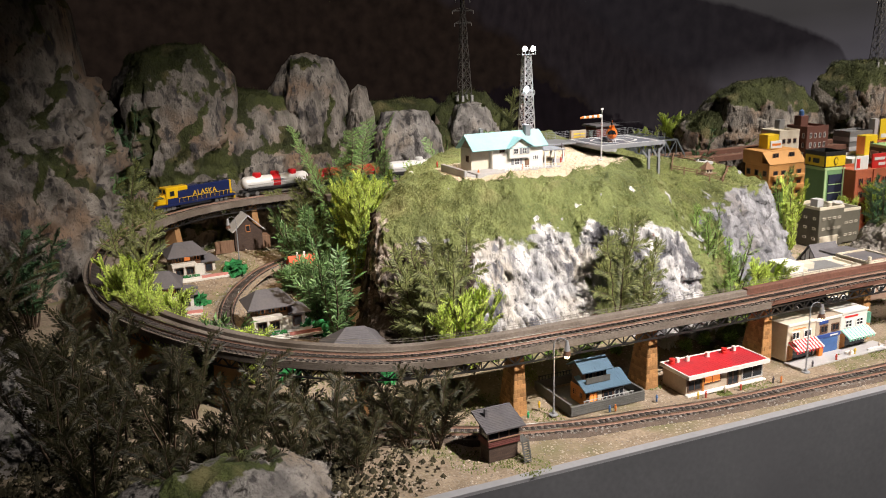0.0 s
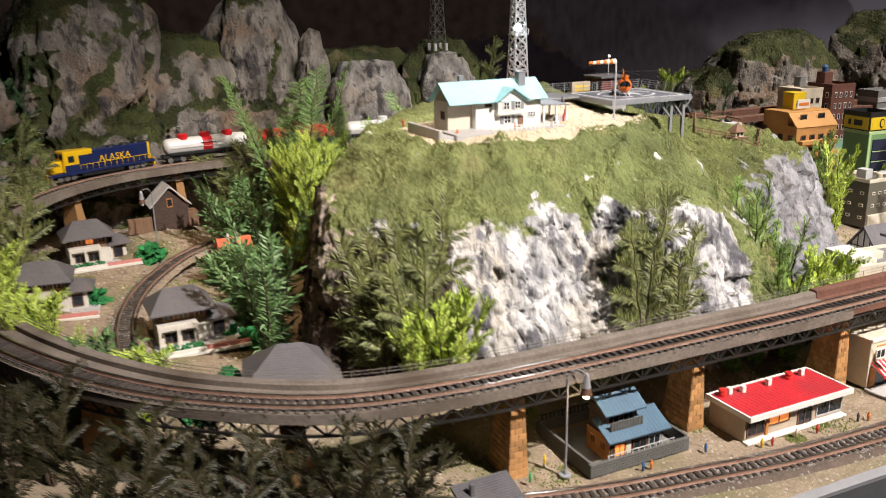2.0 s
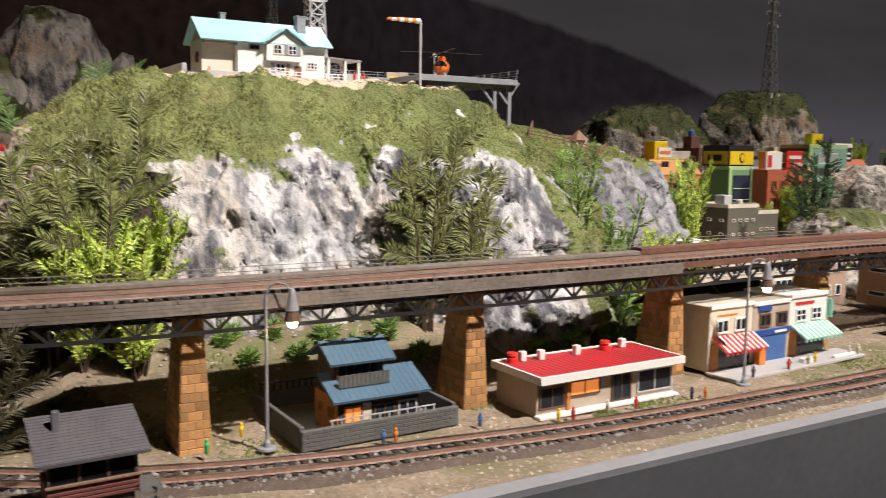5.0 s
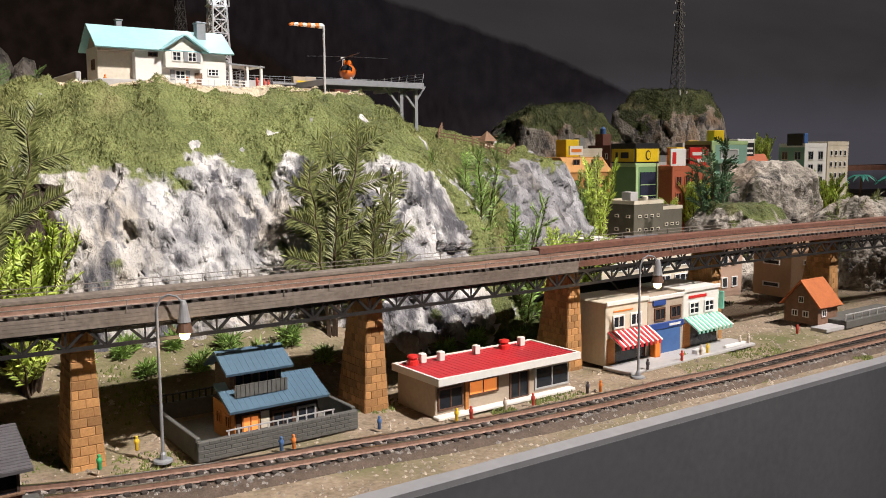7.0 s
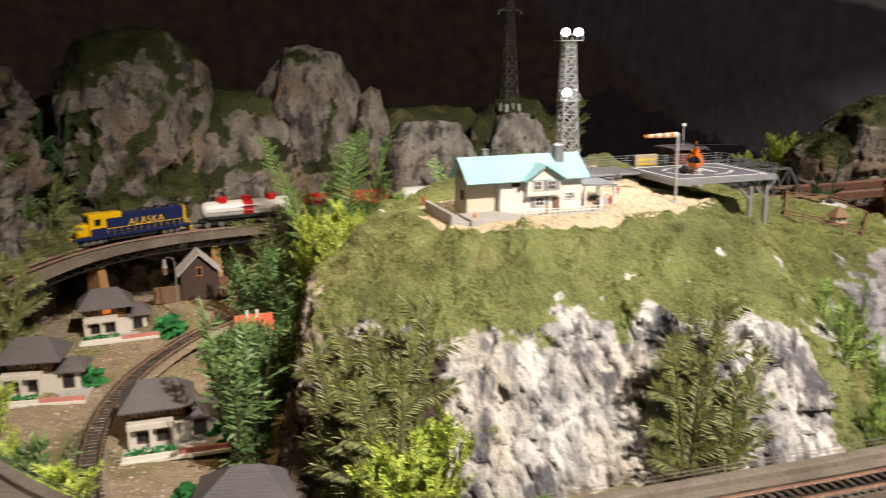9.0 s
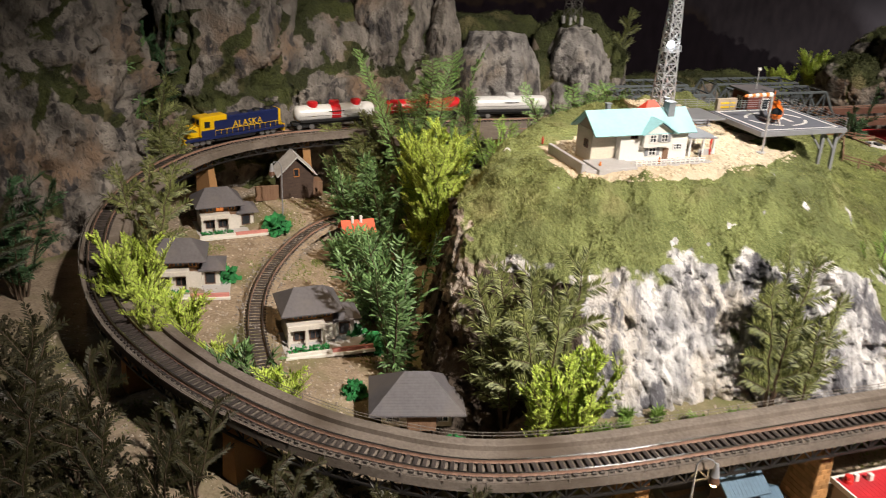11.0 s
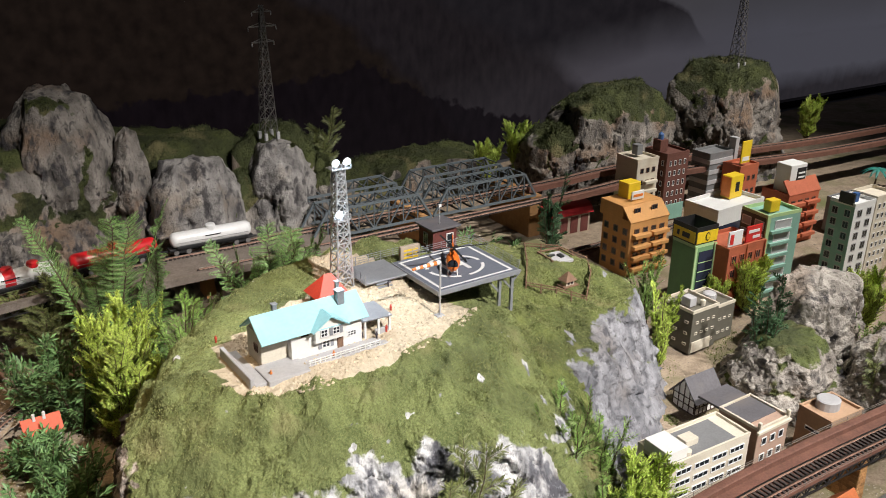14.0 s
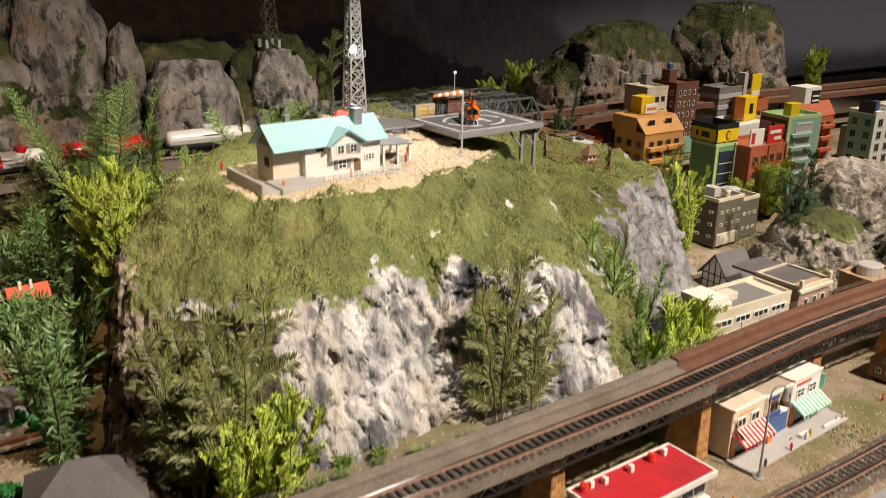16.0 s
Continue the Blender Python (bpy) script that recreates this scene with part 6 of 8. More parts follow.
# fenced pasture
t = thing("pasture_fence", "brown wooden fence round a small pasture", "fence", (0, 0, 0))
ring = [(x, y, hill_z(x, y)) for x, y in ((40.9, 117.1), (42.2, 120.5), (43.3, 124.0), (44.3, 127.0), (47.8, 126.2), (50.8, 125.2), (49.2, 120.5), (46.8, 115.9), (43.8, 116.4), (40.9, 117.1))]
for a, b in zip(ring, ring[1:]):
    a, b = Vector(a), Vector(b)
    n = max(2, int((b - a).length / 1.3))
    for k in range(n):
        p = a.lerp(b, k / n)
        strut("fence_post", t, p + Vector((0, 0, -0.4)), p + Vector((0, 0, 0.75)), 0.12, BROWN_WOOD)
    for z in (0.35, 0.62):
        strut("fence_rail", t, a + Vector((0, 0, z)), b + Vector((0, 0, z)), 0.09, BROWN_WOOD)
t = thing("hay_hut", "tiny wooden hut with a pyramid roof", "hut", (45.8, 118.4, hill_z(45.8, 118.4)), 20)
t.matrix_basis = t.matrix_basis @ Matrix.Scale(0.75, 4)
solid("deck", t, BROWN_WOOD, -1.2, -0.8, 0, 1.4, 0.8, 0.15, 0.02)
solid("wall", t, CREAM, -0.7, -0.5, 0.15, 0.7, 0.6, 0.9)
bm = bmesh.new()
v = [bm.verts.new(p) for p in ((-1, -0.8, 0.85), (1, -0.8, 0.85), (1, 0.9, 0.85), (-1, 0.9, 0.85), (0, 0, 2.1))]
for f in ((3, 2, 1, 0), (0, 1, 4), (1, 2, 4), (2, 3, 4), (3, 0, 4)):
    bm.faces.new([v[i] for i in f])
part("roof", bm, BROWN_WOOD, t)
for x in (-0.3, 0.3):
    window(t, 0.3, 0.35, (x, -0.51, 0.35), 0, FRAME_BROWN, GLASS, 0)
t = thing("sheep_pen", "low wooden pen with pale sand and troughs", "pen", (46.6, 123.6, hill_z(46.6, 123.6) + 0.1), 15)
solid("sand", t, PALE_GREY, -1.3, -1.1, -0.3, 1.5, 1.5, 0.05, 0.04)
for a, b in (((-1.3, -1.1), (-1.3, 1.5)), ((-1.3, 1.5), (1.5, 1.5)), ((1.5, 1.5), (1.5, -1.1))):
    strut("rail", t, (*a, 0.4), (*b, 0.4), 0.14, BROWN_WOOD)
    strut("post", t, (*a, -0.3), (*a, 0.45), 0.14, BROWN_WOOD)
solid("trough", t, BLACK, -0.7, 0.4, 0.05, 0.2, 0.7, 0.25)
solid("trough", t, BLACK, 0.4, -0.3, 0.05, 0.9, 0.5, 0.25)
for x, y, z, tone in ((15.6, 100.3, 15.65, "orange"), (20.3, 102.0, 15.3, "orange"), (24.8, 104.8, 15.55, "red"), (25.4, 106.8, 15.9, "red"), (11.9, 106.5, 15.5, "red"), (22.8, 104.3, 15.5, "dark"), (23.9, 104.1, 15.4, "dark"), (26.4, 112.0, 16.4, "dark"), (25.8, 108.0, 15.9, "red")):
    figurine(x, y, hill_z(x, y), tone, 0.62)


# ---------------------------------------------------------------- the village inside the curve
CONCRETE_WHITE = paint("white_garden_wall", (0.62, 0.60, 0.55), 0.7, 100, 0.08)
PINK_BRICK = paint("pink_brick", (0.50, 0.20, 0.17), 0.8, 150, 0.2)
VILLA_WALL = paint("pale_villa_wall", (0.60, 0.56, 0.49), 0.75, 100, 0.12)


def hip_roof(bm, x0, y0, x1, y1, eave, ridge, inset, t=0.12):
    ym = (y0 + y1) / 2
    a, b, c, d = (x0, y0, eave), (x1, y0, eave), (x1, y1, eave), (x0, y1, eave)
    e, f = (x0 + inset, ym, ridge), (x1 - inset, ym, ridge)
    v = [bm.verts.new(p) for p in (a, b, c, d, e, f)]
    w = [bm.verts.new((p[0], p[1], p[2] - t)) for p in (a, b, c, d)]
    for q in ((0, 1, 5, 4), (1, 2, 5), (2, 3, 4, 5), (3, 0, 4)):
        bm.faces.new([v[i] for i in q])
    for i in range(4):
        j = (i + 1) % 4
        bm.faces.new((v[j], v[i], w[i], w[j]))
    bm.faces.new(w[::-1])
    bmesh.ops.recalc_face_normals(bm, faces=bm.faces)


def villa(at, turn, label, mirror=False):
    z = ground_z(at[0], at[1]) - 0.1
    t = thing("villa", label, "house", (at[0], at[1], z), turn, "villas in the village")
    t.matrix_basis = t.matrix_basis @ Matrix.Scale(0.9, 4)
    solid("lower_storey", t, VILLA_WALL, 0, 0.5, 0, 4.3, 4.0, 1.7)
    solid("upper_storey", t, BROWN_WOOD, 0.2, 0.9, 1.7, 4.1, 3.9, 3.2)
    solid("annex", t, VILLA_WALL, 4.3, 1.0, 0, 6.0, 3.6, 1.9)
    solid("balcony", t, VILLA_WALL, -0.1, -0.2, 1.65, 3.2, 0.9, 2.15, 0.04, "pale concrete balcony")
    for x in (0.0, 1.5, 3.0):
        strut("pillar", t, (x + 0.05, -0.1, 0), (x + 0.05, -0.1, 1.7), 0.22, VILLA_WALL)
    window(t, 1.0, 0.9, (1.0, 0.49, 0.4), 0, FRAME_BROWN, GLASS, 1)
    window(t, 1.0, 0.9, (2.4, 0.49, 0.4), 0, FRAME_BROWN, GLASS, 1)
    window(t, 0.9, 0.8, (1.0, 0.89, 2.2), 0, ORANGE_WOOD, GLASS, 1)
    window(t, 0.9, 0.8, (2.2, 0.89, 2.2), 0, ORANGE_WOOD, WARM_PANE if mirror else GLASS, 1)
    window(t, 0.8, 0.8, (3.5, 0.89, 2.2), 0, ORANGE_WOOD, GLASS, 1)
    window(t, 1.0, 1.2, (5.1, 0.99, 0.3), 0, FRAME_BROWN, GLASS, 0, name="door")
    bm = bmesh.new()
    hip_roof(bm, -0.6, -0.2, 4.9, 4.7, 3.15, 4.7, 1.5)
    part("roof", bm, SLATE, t, "grey hipped roof")
    bm = bmesh.new()
    hip_roof(bm, 4.0, 0.5, 6.6, 4.1, 1.9, 2.7, 1.0)
    part("side_roof", bm, SLATE, t, "grey lower hipped roof")
    solid("garden_wall", t, CONCRETE_WHITE, -0.5, -2.1, 0, 3.4, -1.85, 0.55)
    solid("garden_wall", t, PINK_BRICK, 3.4, -2.1, 0, 7.0, -1.85, 0.62, 0.03, "pink brick garden wall")
    solid("kerb", t, CONCRETE_WHITE, -0.6, -2.3, 0, 7.1, -2.0, 0.28, 0.03)
    solid("yard", t, PALE_GREY, -0.5, -1.9, 0, 7.0, 4.2, 0.12, 0.02)
    bm = bmesh.new()
    rnd = random.Random(int(at[0] * 10))
    for _ in range(170):
        c = Vector((rnd.uniform(-0.3, 3.2), rnd.uniform(-1.75, -1.3), rnd.uniform(0.15, 0.8)))
        u = Vector((rnd.gauss(0, 1), rnd.gauss(0, 1), rnd.gauss(0, 1))).normalized() * 0.16
        v = u.orthogonal().normalized() * 0.13
        poly(bm, [c + u, c + v, c - u, c - v])
    part("hedge", bm, GREEN_BUSH, t, "bright green hedge")
    return t


villa((-7.2, 97.9), 20, "grey-roofed villa with a pale balcony beside the curved track")
bush((-0.6, 99.6), 1.4)
bush((-2.6, 101.0), 1.1)
villa((-20.1, 120.0), 24, "grey-roofed villa with a lit upper window", True)
bush((-12.9, 121.8), 1.6)
bush((-23.5, 113.8), 1.2)
villa((-20.3, 106.2), 12, "grey-roofed villa half hidden by shrubs")
bush((-15.3, 109.5), 1.4)

t = thing("house", "low house with a wide grey hipped roof", "house", (0.55, 87.3, 1.1), 6)
t.matrix_basis = t.matrix_basis @ Matrix.Diagonal((0.8, 0.8, 0.95, 1))
solid("wall", t, CREAM, 0.5, 0.6, 0, 6.4, 4.4, 1.6)
solid("porch", t, BROWN_WOOD, 2.6, -0.1, 0, 5.0, 0.7, 1.3)
window(t, 1.2, 0.9, (1.4, 0.59, 0.4), 0)
window(t, 1.0, 0.9, (5.6, 0.59, 0.4), 0)
bm = bmesh.new()
hip_roof(bm, -0.6, -0.7, 7.4, 5.6, 1.6, 3.6, 3.0)
r = part("roof", bm, SLATE, t)
for k in range(14):
    bm = bmesh.new()
    y = -0.66 + k * 0.2
    z = 1.615 + (y + 0.7) * 0.635
    slab(bm, [(-0.5 + k * 0.19, y, z), (7.3 - k * 0.19, y, z), (7.3 - k * 0.19, y + 0.03, z + 0.03), (-0.5 + k * 0.19, y + 0.03, z + 0.03)], 0.02)
    part("tile_course", bm, SLATE, r)
for x, y in ((-2.6, 86.5), (5.9, 87.2), (-1.4, 92.0)):
    bush((x, y), 1.0)

t = thing("barn", "brown wooden barn with a white sheet roof", "barn", (-13.6, 127.6, 2.55), 22)
t.matrix_basis = t.matrix_basis @ Matrix.Diagonal((0.66, 0.66, 1.05, 1))
bm = bmesh.new()
gable_body(bm, 0, 0, 5.5, 4.2, 2.6, 4.2, along_x=False)
part("wall", bm, DARK_WOOD, t)
bm = bmesh.new()
slab(bm, [(-0.5, -0.6, 2.5), (2.75, -0.6, 4.5), (2.75, 4.8, 4.5), (-0.5, 4.8, 2.5)][::-1], 0.12)
slab(bm, [(2.76, -0.6, 4.5), (6.0, -0.6, 2.5), (6.0, 4.8, 2.5), (2.76, 4.8, 4.5)][::-1], 0.12)
bmesh.ops.recalc_face_normals(bm, faces=bm.faces)
part("roof", bm, paint("dusty_white_roof", (0.50, 0.49, 0.48), 0.8, 40, 0.2), t, "dusty white roof")
window(t, 0.9, 0.9, (2.7, -0.02, 2.4), 0, ORANGE_WOOD, GLASS, 0)
solid("fence", t, BROWN_WOOD, -4.0, 0.2, 0, -0.2, 0.5, 1.6, 0.03, "brown plank fence")
solid("lean_to", t, BROWN_WOOD, 5.6, 0.6, 0, 7.2, 3.4, 1.6)
street_lamp(-12.6, 123.6, 1.2, 180, 6.4, lit=False)

t = thing("cottage", "small cottage with a bright orange-red roof among shrubs", "house", (-5.3, 117.8, 1.5), 20)
t.matrix_basis = t.matrix_basis @ Matrix.Scale(0.62, 4)
bm = bmesh.new()
gable_body(bm, 0, 0, 4.6, 3.4, 2.0, 3.4, along_x=True)
part("wall", bm, OFF_WHITE, t)
bm = bmesh.new()
gable_roof(bm, -0.4, 5.0, 2.2, 1.9, 3.9, 0.14, 1.7)
part("roof", bm, paint("orange_red_roof", (0.62, 0.10, 0.04), 0.55, 60, 0.12), t)
for x in (1.2, 2.6):
    solid("chimney", t, FRAME_WHITE, x, 1.2, 3.2, x + 0.4, 1.6, 4.6)
window(t, 0.8, 0.8, (1.4, -0.02, 0.6), 0)
window(t, 0.8, 0.8, (3.2, -0.02, 0.6), 0)

# sheds behind the hill
for at, w, d, h, m, lab in (((28.3, 141.5), 4.4, 3.4, 4.2, BROWN_WOOD, "brown shed with a sloping grey roof"),):
    t = thing("shed", lab, "shed", (at[0], at[1], 1.6), 18)
    solid("wall", t, OXBLOOD, 0, 0, 0, w, d, h)
    bm = bmesh.new()
    slab(bm, [(-0.6, -1.2, h), (w + 0.6, -1.2, h), (w + 0.6, d + 0.4, h + 1.1), (-0.6, d + 0.4, h + 1.1)], 0.15)
    part("roof", bm, paint("worn_grey_roof", (0.24, 0.20, 0.17), 0.85, 40, 0.2), t)
    for x in (1.4, 3.2):
        window(t, 0.9, 0.9, (x, -0.02, 0.8), 0, ORANGE_WOOD, GLASS, 1)
t = thing("shed", "long shed with a curved red roof beside the line", "shed", (58.9, 156.3, 1.3), 15)
t.matrix_basis = t.matrix_basis @ Matrix.Diagonal((0.86, 0.86, 1.35, 1))
solid("wall", t, BEIGE, 0, 0, 0, 9.0, 3.6, 2.6)
for k in range(4):
    solid("panel", t, OXBLOOD, 0.4 + k * 2.2, -0.04, 0.3, 2.0 + k * 2.2, 0.02, 2.2, 0)
n = 10
prof = [(1.8 - 2.3 * math.cos(math.pi * k / n), 2.5 + 1.1 * math.sin(math.pi * k / n)) for k in range(n + 1)]
for (ya, za), (yb, zb) in zip(prof, prof[1:]):
    bm = bmesh.new()
    slab(bm, [(-0.3, ya, za), (9.3, ya, za), (9.3, yb, zb), (-0.3, yb, zb)], 0.08)
    part("roof_panel", bm, RED_ROOF, t, "red panel of the curved roof")

# ---------------------------------------------------------------- the town
ORANGE_CONCRETE = paint("orange_ochre_wall", (0.52, 0.26, 0.08), 0.75, 90, 0.12)
RUST_WALL = paint("rust_red_wall", (0.42, 0.11, 0.05), 0.75, 90, 0.14)
GREEN_WALL = paint("green_wall", (0.16, 0.30, 0.13), 0.7, 80, 0.1)
LIME_TRIM = paint("lime_trim", (0.42, 0.58, 0.28), 0.6, 80, 0.08)
TEAL_WALL = paint("pale_teal_wall", (0.24, 0.42, 0.34), 0.6, 80, 0.1)
BROWN_BRICK = paint("dark_red_brick", (0.13, 0.05, 0.035), 0.85, 200, 0.25)
GREY_BUILD = paint("grey_building", (0.18, 0.18, 0.18), 0.7, 80, 0.15)
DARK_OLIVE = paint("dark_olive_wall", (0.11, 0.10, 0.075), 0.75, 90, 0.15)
TOWN_WHITE = paint("town_white", (0.72, 0.715, 0.69), 0.6, 60, 0.05)
SMOKE_GLASS = paint("smoked_glass", (0.03, 0.035, 0.06), 0.1, 40, 0.2)


def block(name, label, at, w, d, top, wall, cols, floors, turn=21, base=None, win=(0.62, 0.7), frame=FRAME_WHITE, pane=GLASS, side_cols=0, parapet=0.35, first=0.9, bars=0, trim=None, side_wall=None, category="building", margin=0.4):
    """A flat-roofed town building with windows floor by floor. at: its front left corner."""
    z = (ground_z(at[0], at[1]) if base is None else base) - 0.1
    h = top - z
    t = thing(name, label, category, (at[0], at[1], z), turn, "town buildings")
    solid("wall", t, wall, 0, 0, 0, w, d, h - parapet, 0.03)
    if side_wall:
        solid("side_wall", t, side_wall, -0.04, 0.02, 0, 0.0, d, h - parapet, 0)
    bm = bmesh.new()
    for b in ((0, 0, w, 0.16), (0, d - 0.16, w, d), (0, 0.16, 0.16, d - 0.16), (w - 0.16, 0.16, w, d - 0.16)):
        box(bm, b[0] - 0.02, b[1] - 0.02, h - parapet, b[2] + 0.02, b[3] + 0.02, h)
    part("parapet", bm, trim or wall, t)
    step = (h - parapet - first) / max(1, floors)
    ww = (w - 2 * margin) / max(1, cols)
    for f in range(floors):
        for c in range(cols):
            window(t, round(min(win[0], ww * 0.85), 2), round(min(win[1], step * 0.75), 2), (margin + ww * (c + 0.5), -0.01, first + f * step), 0, frame, pane, bars)
        if side_cols:
            sw = d / side_cols
            for c in range(side_cols):
                window(t, round(min(win[0], sw * 0.7), 2), round(min(win[1], step * 0.7), 2), (-0.05 if side_wall else -0.01, sw * (c + 0.5), first + f * step), -90, frame, pane, bars)
    return t, h


def settle(t, at, turn, sx=1.0, sy=1.0, sz=1.0):
    """Sets a building on its place with its true width, depth and height."""
    z = t.matrix_basis.translation.z
    t.matrix_basis = Matrix.Translation((at[0] * CM, at[1] * CM, z)) @ Matrix.Rotation(radians(turn), 4, "Z") @ Matrix.Diagonal((sx, sy, sz, 1))


# orange flats with balconies
t, h = block("apartment_block", "orange flats with stepped balconies and a roof sign", (66.0, 143.8), 6.3, 5.0, 8.4, ORANGE_CONCRETE, 4, 4, turn=14, win=(0.8, 0.8), frame=FRAME_BROWN, side_cols=3)
for f in range(4):
    for x in (0.3, 3.3):
        solid("balcony", t, ORANGE_CONCRETE, x, -0.75, 0.9 + f * 1.35, x + 2.7, 0.0, 1.35 + f * 1.35, 0.04)
bm = bmesh.new()
slab(bm, [(-0.05, -0.1, h - 0.1), (6.35, -0.1, h - 0.1), (6.35, 1.6, h + 1.5), (-0.05, 1.6, h + 1.5)], 0.2)
part("sloping_storey", bm, ORANGE_CONCRETE, t)
solid("upper_storey", t, ORANGE_CONCRETE, 0, 1.5, h - 0.3, 6.3, 5.6, h + 1.5)
for x in (1.6, 4.4):
    window(t, 1.0, 1.0, (x, 0.75, h + 0.25), 0, FRAME_BROWN, GLASS, 1, name="dormer_window")
solid("roof_box", t, YELLOW, 2.2, 3.2, h + 1.5, 4.2, 5.0, h + 3.4, 0.04, "ochre roof box")
solid("roof_sign", t, FRAME_WHITE, 1.9, 2.2, h + 1.7, 3.9, 2.4, h + 2.7, 0.02, "white roof sign")
solid("sign_letters", t, ORANGE, 2.15, 2.16, h + 2.05, 3.65, 2.2, h + 2.35, 0)
settle(t, (63.9, 140.6), 18, 1.1, 1.05, 1.14)

# cream stepped building and brown brick tower
t, h = block("apartment_block", "cream building with stepped balconies", (76.0, 160.5), 4.6, 4.5, 11.2, CREAM, 3, 5, win=(0.7, 0.7), frame=FRAME_BROWN)
for f in range(5):
    solid("balcony", t, CREAM, 1.6, -0.6, 0.9 + f * 1.3, 4.2, 0.0, 1.3 + f * 1.3, 0.03)
solid("roof_tank", t, GREY_BUILD, 1.8, 2.0, h, 3.0, 3.2, h + 1.4)
settle(t, (73.4, 158.2), 18, 0.95, 1, 1.1)
t, h = block("office_tower", "dark red brick tower with rows of white windows", (80.0, 160.1), 5.6, 5.2, 11.6, BROWN_BRICK, 4, 6, win=(0.5, 0.75), side_cols=3)
solid("lower_front", t, TEAL_WALL, 0.2, -0.12, 0.3, 5.4, 0.02, 2.6, 0.03, "grey-green lower front")
solid("stair_tower", t, BROWN_BRICK, 0.3, 2.0, h - 0.2, 2.2, 3.8, h + 1.5)
bm = bmesh.new()
turned(bm, [(0.5, h + 1.5), (0.5, h + 2.2), (0.1, h + 2.5)], 10, at=(1.2, 2.9))
part("water_tank", bm, SHOP_BLUE, t, "blue water tank")
settle(t, (78.5, 158.8), 18, 0.85, 0.9, 1.1)

# green building with a yellow sign storey
t, h = block("office_building", "green office building with a yellow and black sign storey", (68.2, 132.3), 4.3, 3.9, 9.8, GREEN_WALL, 0, 0, turn=10, trim=LIME_TRIM)
solid("glass_front", t, SMOKE_GLASS, 1.0, -0.1, 0.4, 4.3, 0.02, h - 0.9, 0, "dark glass front")
for k in range(6):
    solid("mullion", t, LIME_TRIM, 1.0, -0.14, 0.6 + k * 1.1, 4.3, -0.08, 0.68 + k * 1.1, 0)
for x in (0.0, 4.4):
    solid("corner_strip", t, LIME_TRIM, x, -0.14, 0, x + 0.5, 0.0, h - 0.1, 0.03)
bm = bmesh.new()
for b in ((0, 0, 4.9, 0.15), (0, 4.05, 4.9, 4.2), (0, 0.15, 0.15, 4.05), (4.75, 0.15, 4.9, 4.05)):
    box(bm, b[0], b[1], h, b[2], b[3], h + 2.0)
part("sign_storey", bm, BLACK, t, "black sign storey")
solid("sign", t, YELLOW, 0.15, -0.06, h + 0.15, 4.8, 0.0, h + 1.45, 0, "yellow sign with a black emblem")
solid("sign", t, YELLOW, -0.06, 0.2, h + 0.15, 0.0, 4.0, h + 1.45, 0, "yellow sign")
for x0, x1 in ((1.1, 2.4), (2.9, 3.3)):
    solid("sign_mark", t, BLACK, -0.09, x0, h + 0.5, -0.05, x1, h + 1.1, 0)
bm = bmesh.new()
turned(bm, [(0.5, 0), (0.5, 0.05)], 16)
bmesh.ops.rotate(bm, verts=bm.verts, cent=(0, 0, 0), matrix=Matrix.Rotation(radians(90), 3, "X"))
bmesh.ops.translate(bm, verts=bm.verts, vec=(2.5, -0.06, h + 0.8))
part("emblem", bm, BLACK, t)
bm = bmesh.new()
turned(bm, [(0.36, 0), (0.36, 0.05)], 16)
bmesh.ops.rotate(bm, verts=bm.verts, cent=(0, 0, 0), matrix=Matrix.Rotation(radians(90), 3, "X"))
bmesh.ops.translate(bm, verts=bm.verts, vec=(2.5, -0.1, h + 0.8))
part("emblem_ring", bm, YELLOW, t)
settle(t, (66.3, 128.9), 16, 0.72, 0.92, 1.08)

# rust-red arcade building, teal building
t, h = block("shop_building", "rust-red building with arched windows and roof signs", (73.1, 133.6), 5.8, 5.0, 8.4, RUST_WALL, 4, 4, turn=12, win=(0.8, 0.9), frame=RUST_WALL, bars=1)
for x in (0, 2.85, 5.65):
    solid("pilaster", t, RUST_WALL, x, -0.15, 0, x + 0.2, 0.0, h, 0.03)
solid("roof_sign", t, FRAME_WHITE, 0.2, 0.3, h, 2.3, 0.5, h + 1.5, 0.02, "white roof sign with red marks")
solid("sign_mark", t, RED, 0.4, 0.26, h + 0.2, 0.9, 0.3, h + 1.2, 0)
solid("roof_sign", t, RED, 2.9, 0.3, h, 5.3, 0.5, h + 1.6, 0.02, "red roof sign with a white emblem")
solid("sign_mark", t, FRAME_WHITE, 3.2, 0.26, h + 0.9, 4.9, 0.3, h + 1.2, 0)
solid("sign_mark", t, FRAME_WHITE, 3.9, 0.25, h + 0.3, 5.0, 0.29, h + 0.6, 0)
settle(t, (70.1, 127.9), 17, 1.12, 1, 1.25)
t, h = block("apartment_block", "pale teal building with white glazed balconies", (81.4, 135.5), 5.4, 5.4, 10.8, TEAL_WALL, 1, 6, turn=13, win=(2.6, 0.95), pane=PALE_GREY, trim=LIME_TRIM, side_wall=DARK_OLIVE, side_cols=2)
for f in range(6):
    solid("balcony", t, TEAL_WALL, 0.7, -0.5, 0.8 + f * 1.3, 3.9, 0.0, 1.15 + f * 1.3, 0.03)
solid("corner_strip", t, LIME_TRIM, -0.05, -0.2, 0, 0.5, 0.1, h, 0.03)
solid("roof_box", t, YELLOW, 1.5, 1.5, h - 0.2, 3.0, 3.0, h + 1.0, 0.04)
settle(t, (76.6, 130.5), 13, 1.08, 0.75, 1.22)

